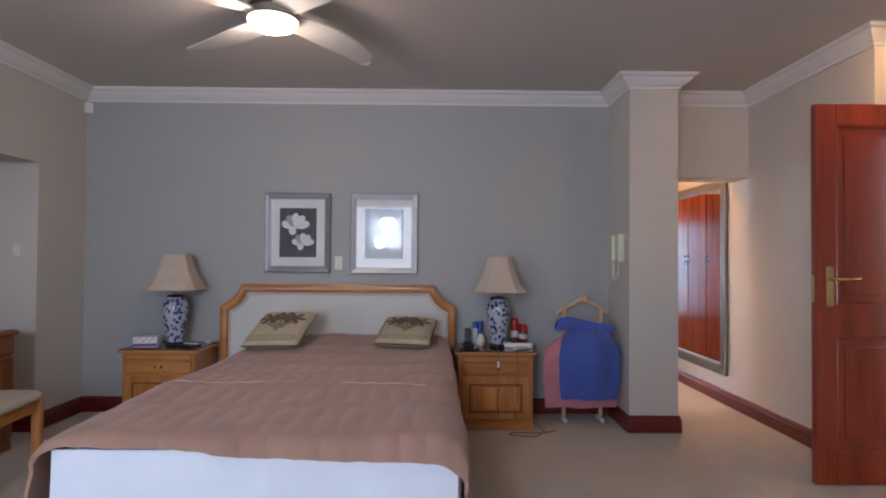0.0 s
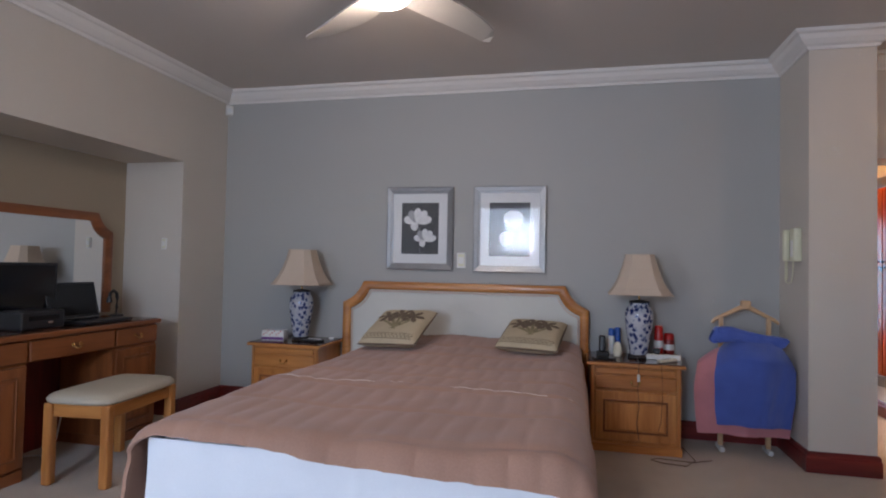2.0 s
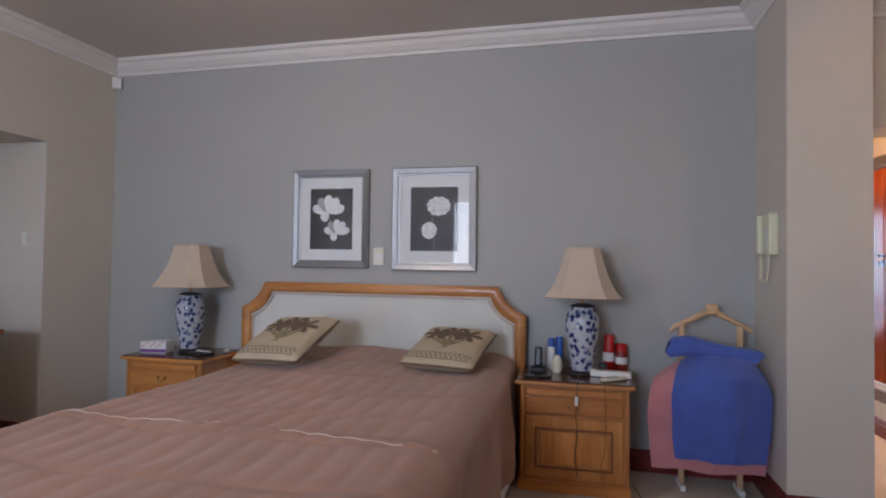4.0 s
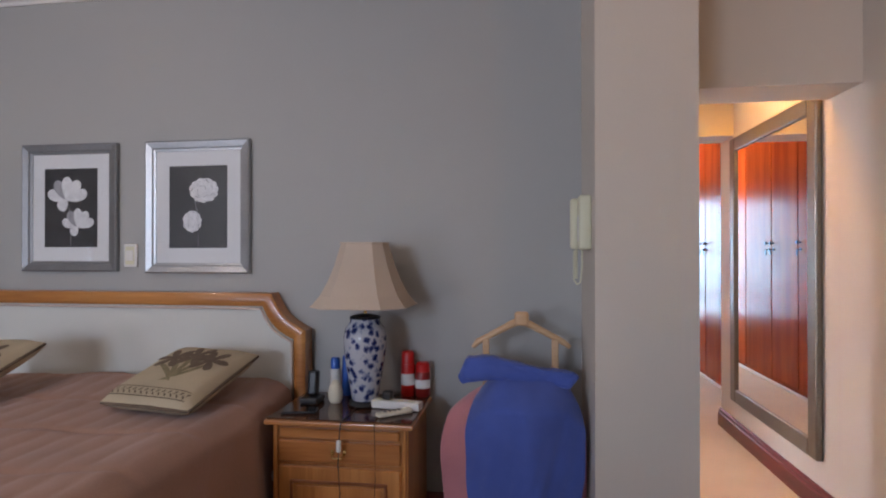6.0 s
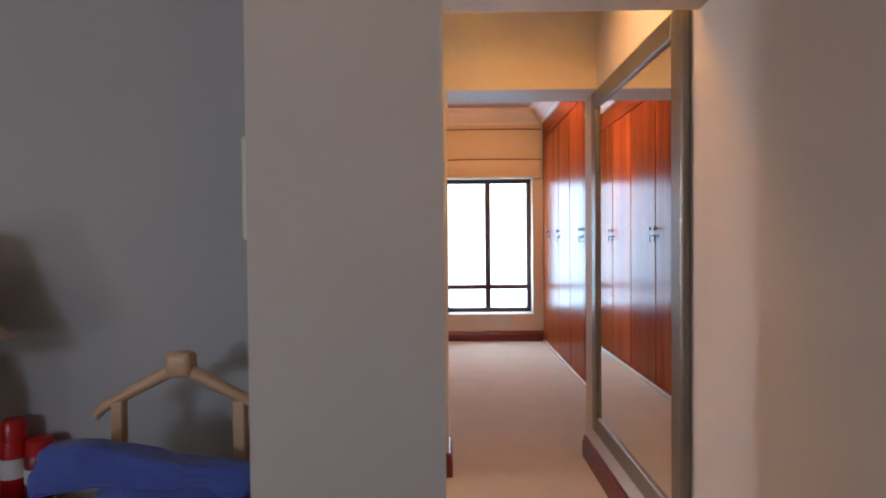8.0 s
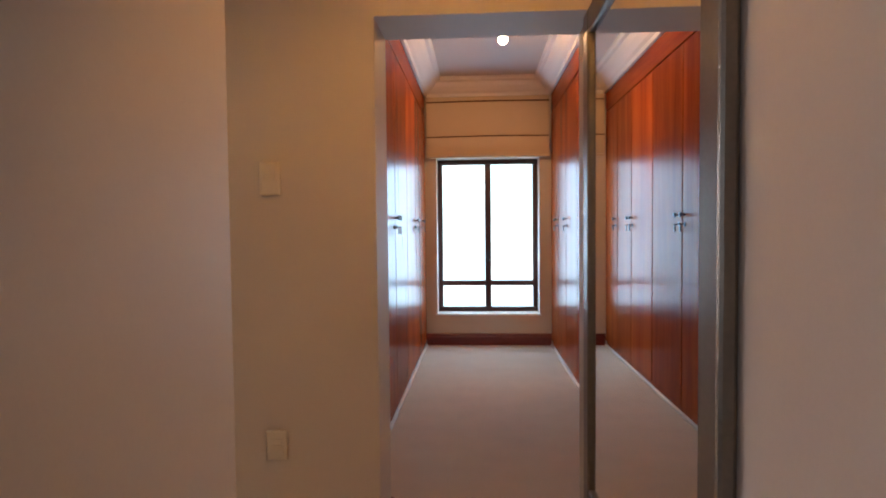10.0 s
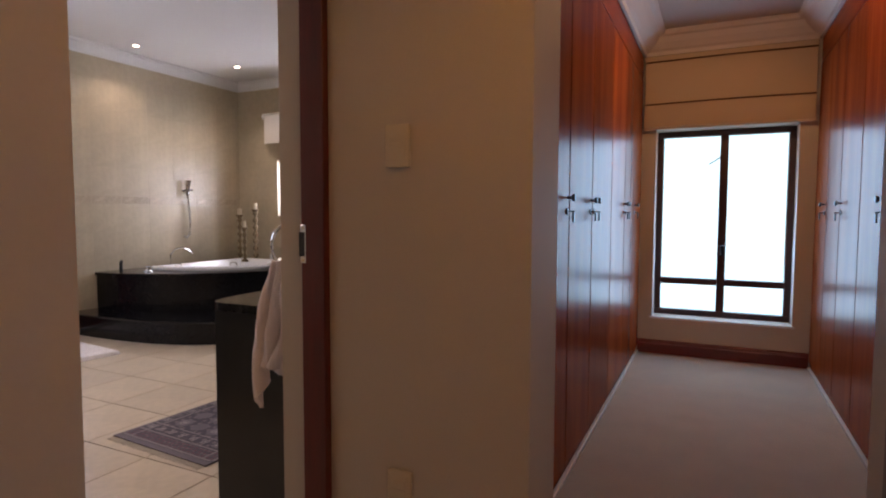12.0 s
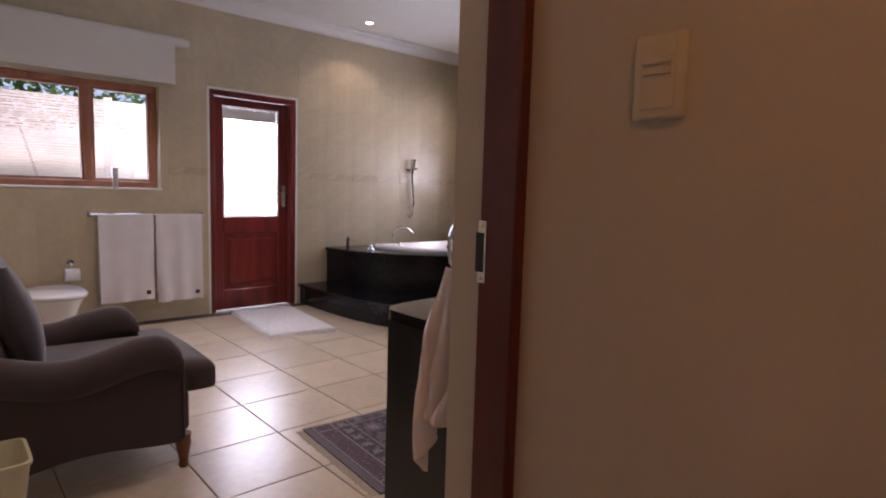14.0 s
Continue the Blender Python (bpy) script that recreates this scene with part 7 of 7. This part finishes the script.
bm.to_mesh(me_w), bm.free()
me_w.materials.append(M_TILE_W)
y = BD[1] + 0.03
while y + 0.33 < BY1:
    o = new("tile", me_l)
    o.parent = bd1
    o.location = (WX + 0.001, y, 1.31)
    for z in (0.10, 0.40, 0.70, 1.00, 1.395, 1.695, 1.995, 2.295):
        o = new("tile", me_w)
        o.parent = bd1
        o.location = (WX + 0.0005, y, z)
    y += 0.33
y = BD[0] - 0.03 - 0.33
while y > YB2 + 0.03:
    for z in (0.10, 0.40, 0.70, 1.00, 1.395, 1.695, 1.995, 2.295):
        if not (y + 0.33 > BW[0] - 0.01 and y < BW[1] + 0.01 and z + 0.3 > BW[2] - 0.03 and z < BW[3] + 0.01):
            o = new("tile", me_w)
            o.parent = bd1
            o.location = (WX + 0.0005, y, z)
    if y > BW[1] + 0.01:
        o = new("tile", me_l)
        o.parent = bd1
        o.location = (WX + 0.001, y, 1.31)
    y -= 0.33

# outside, west of the bathroom
structure("ground", box(-9, WX - T - 0.001, 3.0, 13.0, -0.25, -0.15), M_PAVE, "pale paving outside the bathroom")
fc = thing("reed_fence", pose(0, 0, 0), "weathered horizontal reed screen fence outside the window", "fence")
for y in (4.4, 5.7, 7.0, 8.3, 9.6):
    part("post", box(-4.75, -4.67, y, y + 0.08, -0.15, 2.15), M_SLAT, fc)
bm = bmesh.new()
z = -0.1
while z < 2.12:
    h = random.uniform(0.012, 0.026)
    cuboid(bm, -4.66 + random.uniform(-0.006, 0), -4.64 + random.uniform(0, 0.006), 4.2, 10.0, z, z + h)
    z += h + 0.007
tagged(part("reeds", bm, M_SLAT, fc), kind="stuff")
hg = thing("hedge", pose(0, 0, 0), "dark green shrubs rising behind the reed fence", "shrub", kind="stuff")
bm = bmesh.new()
for k in range(7000):
    c = Vector((random.uniform(-6.2, -5.0), random.uniform(4.0, 10.5), 0))
    top = 3.0 + 0.3 * noise.noise(Vector((c.x, c.y * 0.9, 0)))
    c.z = random.uniform(1.85, top)
    d = Vector((random.uniform(-1, 1), random.uniform(-1, 1), random.uniform(-0.6, 0.8))).normalized()
    s = d.cross(Vector((0, 0, 1))).normalized()
    L, W2 = random.uniform(0.09, 0.16), random.uniform(0.03, 0.05)
    v = [bm.verts.new(c), bm.verts.new(c + d * L * 0.5 + s * W2), bm.verts.new(c + d * L), bm.verts.new(c + d * L * 0.5 - s * W2)]
    bm.faces.new(v)
me_h = bpy.data.meshes.new("leaves")
bm.to_mesh(me_h), bm.free()
me_h.materials.append(M_LEAF)
o = new("leaves", me_h)
o.parent = hg
bm = bmesh.new()
for k in range(14):
    y = 4.2 + 0.45 * k
    tube([(-5.6, y, -0.15), (-5.6 + random.uniform(-0.2, 0.2), y + 0.1, 1.0), (-5.5, y + random.uniform(-0.3, 0.3), 2.2)], [0.03, 0.02, 0.008], 6, bm)
part("stems", bm, M_BATTEN, hg)
structure("backdrop_door", box(WX - 1.35, WX - 1.34, 7.95, 9.15, -0.15, 2.6), M_SKYGLOW, "bright overexposed daylight outside the door")
structure("backdrop_north", box(NW[0] - 0.4, NW[1] + 0.4, BY1 + T + 0.4, BY1 + T + 0.41, 0.5, 2.6), M_SKYGLOW, "bright daylight outside the small window")

# south window of the bedroom, behind the walker
w4 = thing("window_4", pose(0, 0, 0), "wide window with pale casements behind the walker", "window", kind="structure")
q, yy = SW[0], YS - 0.16
part("window_frame", boxes((q[0], q[0] + 0.05, yy, yy + 0.07, q[2] + 0.0505, q[3] - 0.0505), (q[1] - 0.05, q[1], yy, yy + 0.07, q[2] + 0.0505, q[3] - 0.0505), (q[0], q[1], yy, yy + 0.07, q[3] - 0.05, q[3]), (q[0], q[1], yy, yy + 0.07, q[2], q[2] + 0.05)), M_WPAINT, w4)
for x in (-0.42, 0.18):
    part("mullion", box(x - 0.02, x + 0.02, yy, yy + 0.07, q[2] + 0.0505, q[3] - 0.0505), M_WPAINT, w4)

# floor tiles, nearest the doorway first
cells = []
for i in range(-8, 8):
    for j in range(-4, 12):
        cx, cy = 0.015 + TILE * (i + 0.5), 6.79 + TILE * (j + 0.5)
        if cx - TILE / 2 < WX - 0.3 or cx + TILE / 2 > XP + 0.3 or cy - TILE / 2 < YB2 - 0.3 or cy + TILE / 2 > BY1 + 0.3:
            continue
        cells.append((math.hypot(cx - 1.6, cy - 6.0), cx, cy))
for d, cx, cy in sorted(cells):
    x0, x1 = max(cx - TILE / 2, WX), min(cx + TILE / 2, JX0 if cy < YP2 else BX1)
    y0, y1 = max(cy - TILE / 2, YB2 + 0.02), min(cy + TILE / 2, BY1)
    if x1 - x0 < 0.03 or y1 - y0 < 0.03:
        continue
    if x1 - x0 > TILE - 0.001 and y1 - y0 > TILE - 0.001:
        o = new("tile", tile_me)
        o.location = (cx, cy, 0)
        o.parent = ft
    else:
        bm = box(x0 + 0.003, x1 - 0.003, y0 + 0.003, y1 - 0.003, -0.0118, 0, 0.0015)
        part("tile", bm, M_TILE_F, ft)
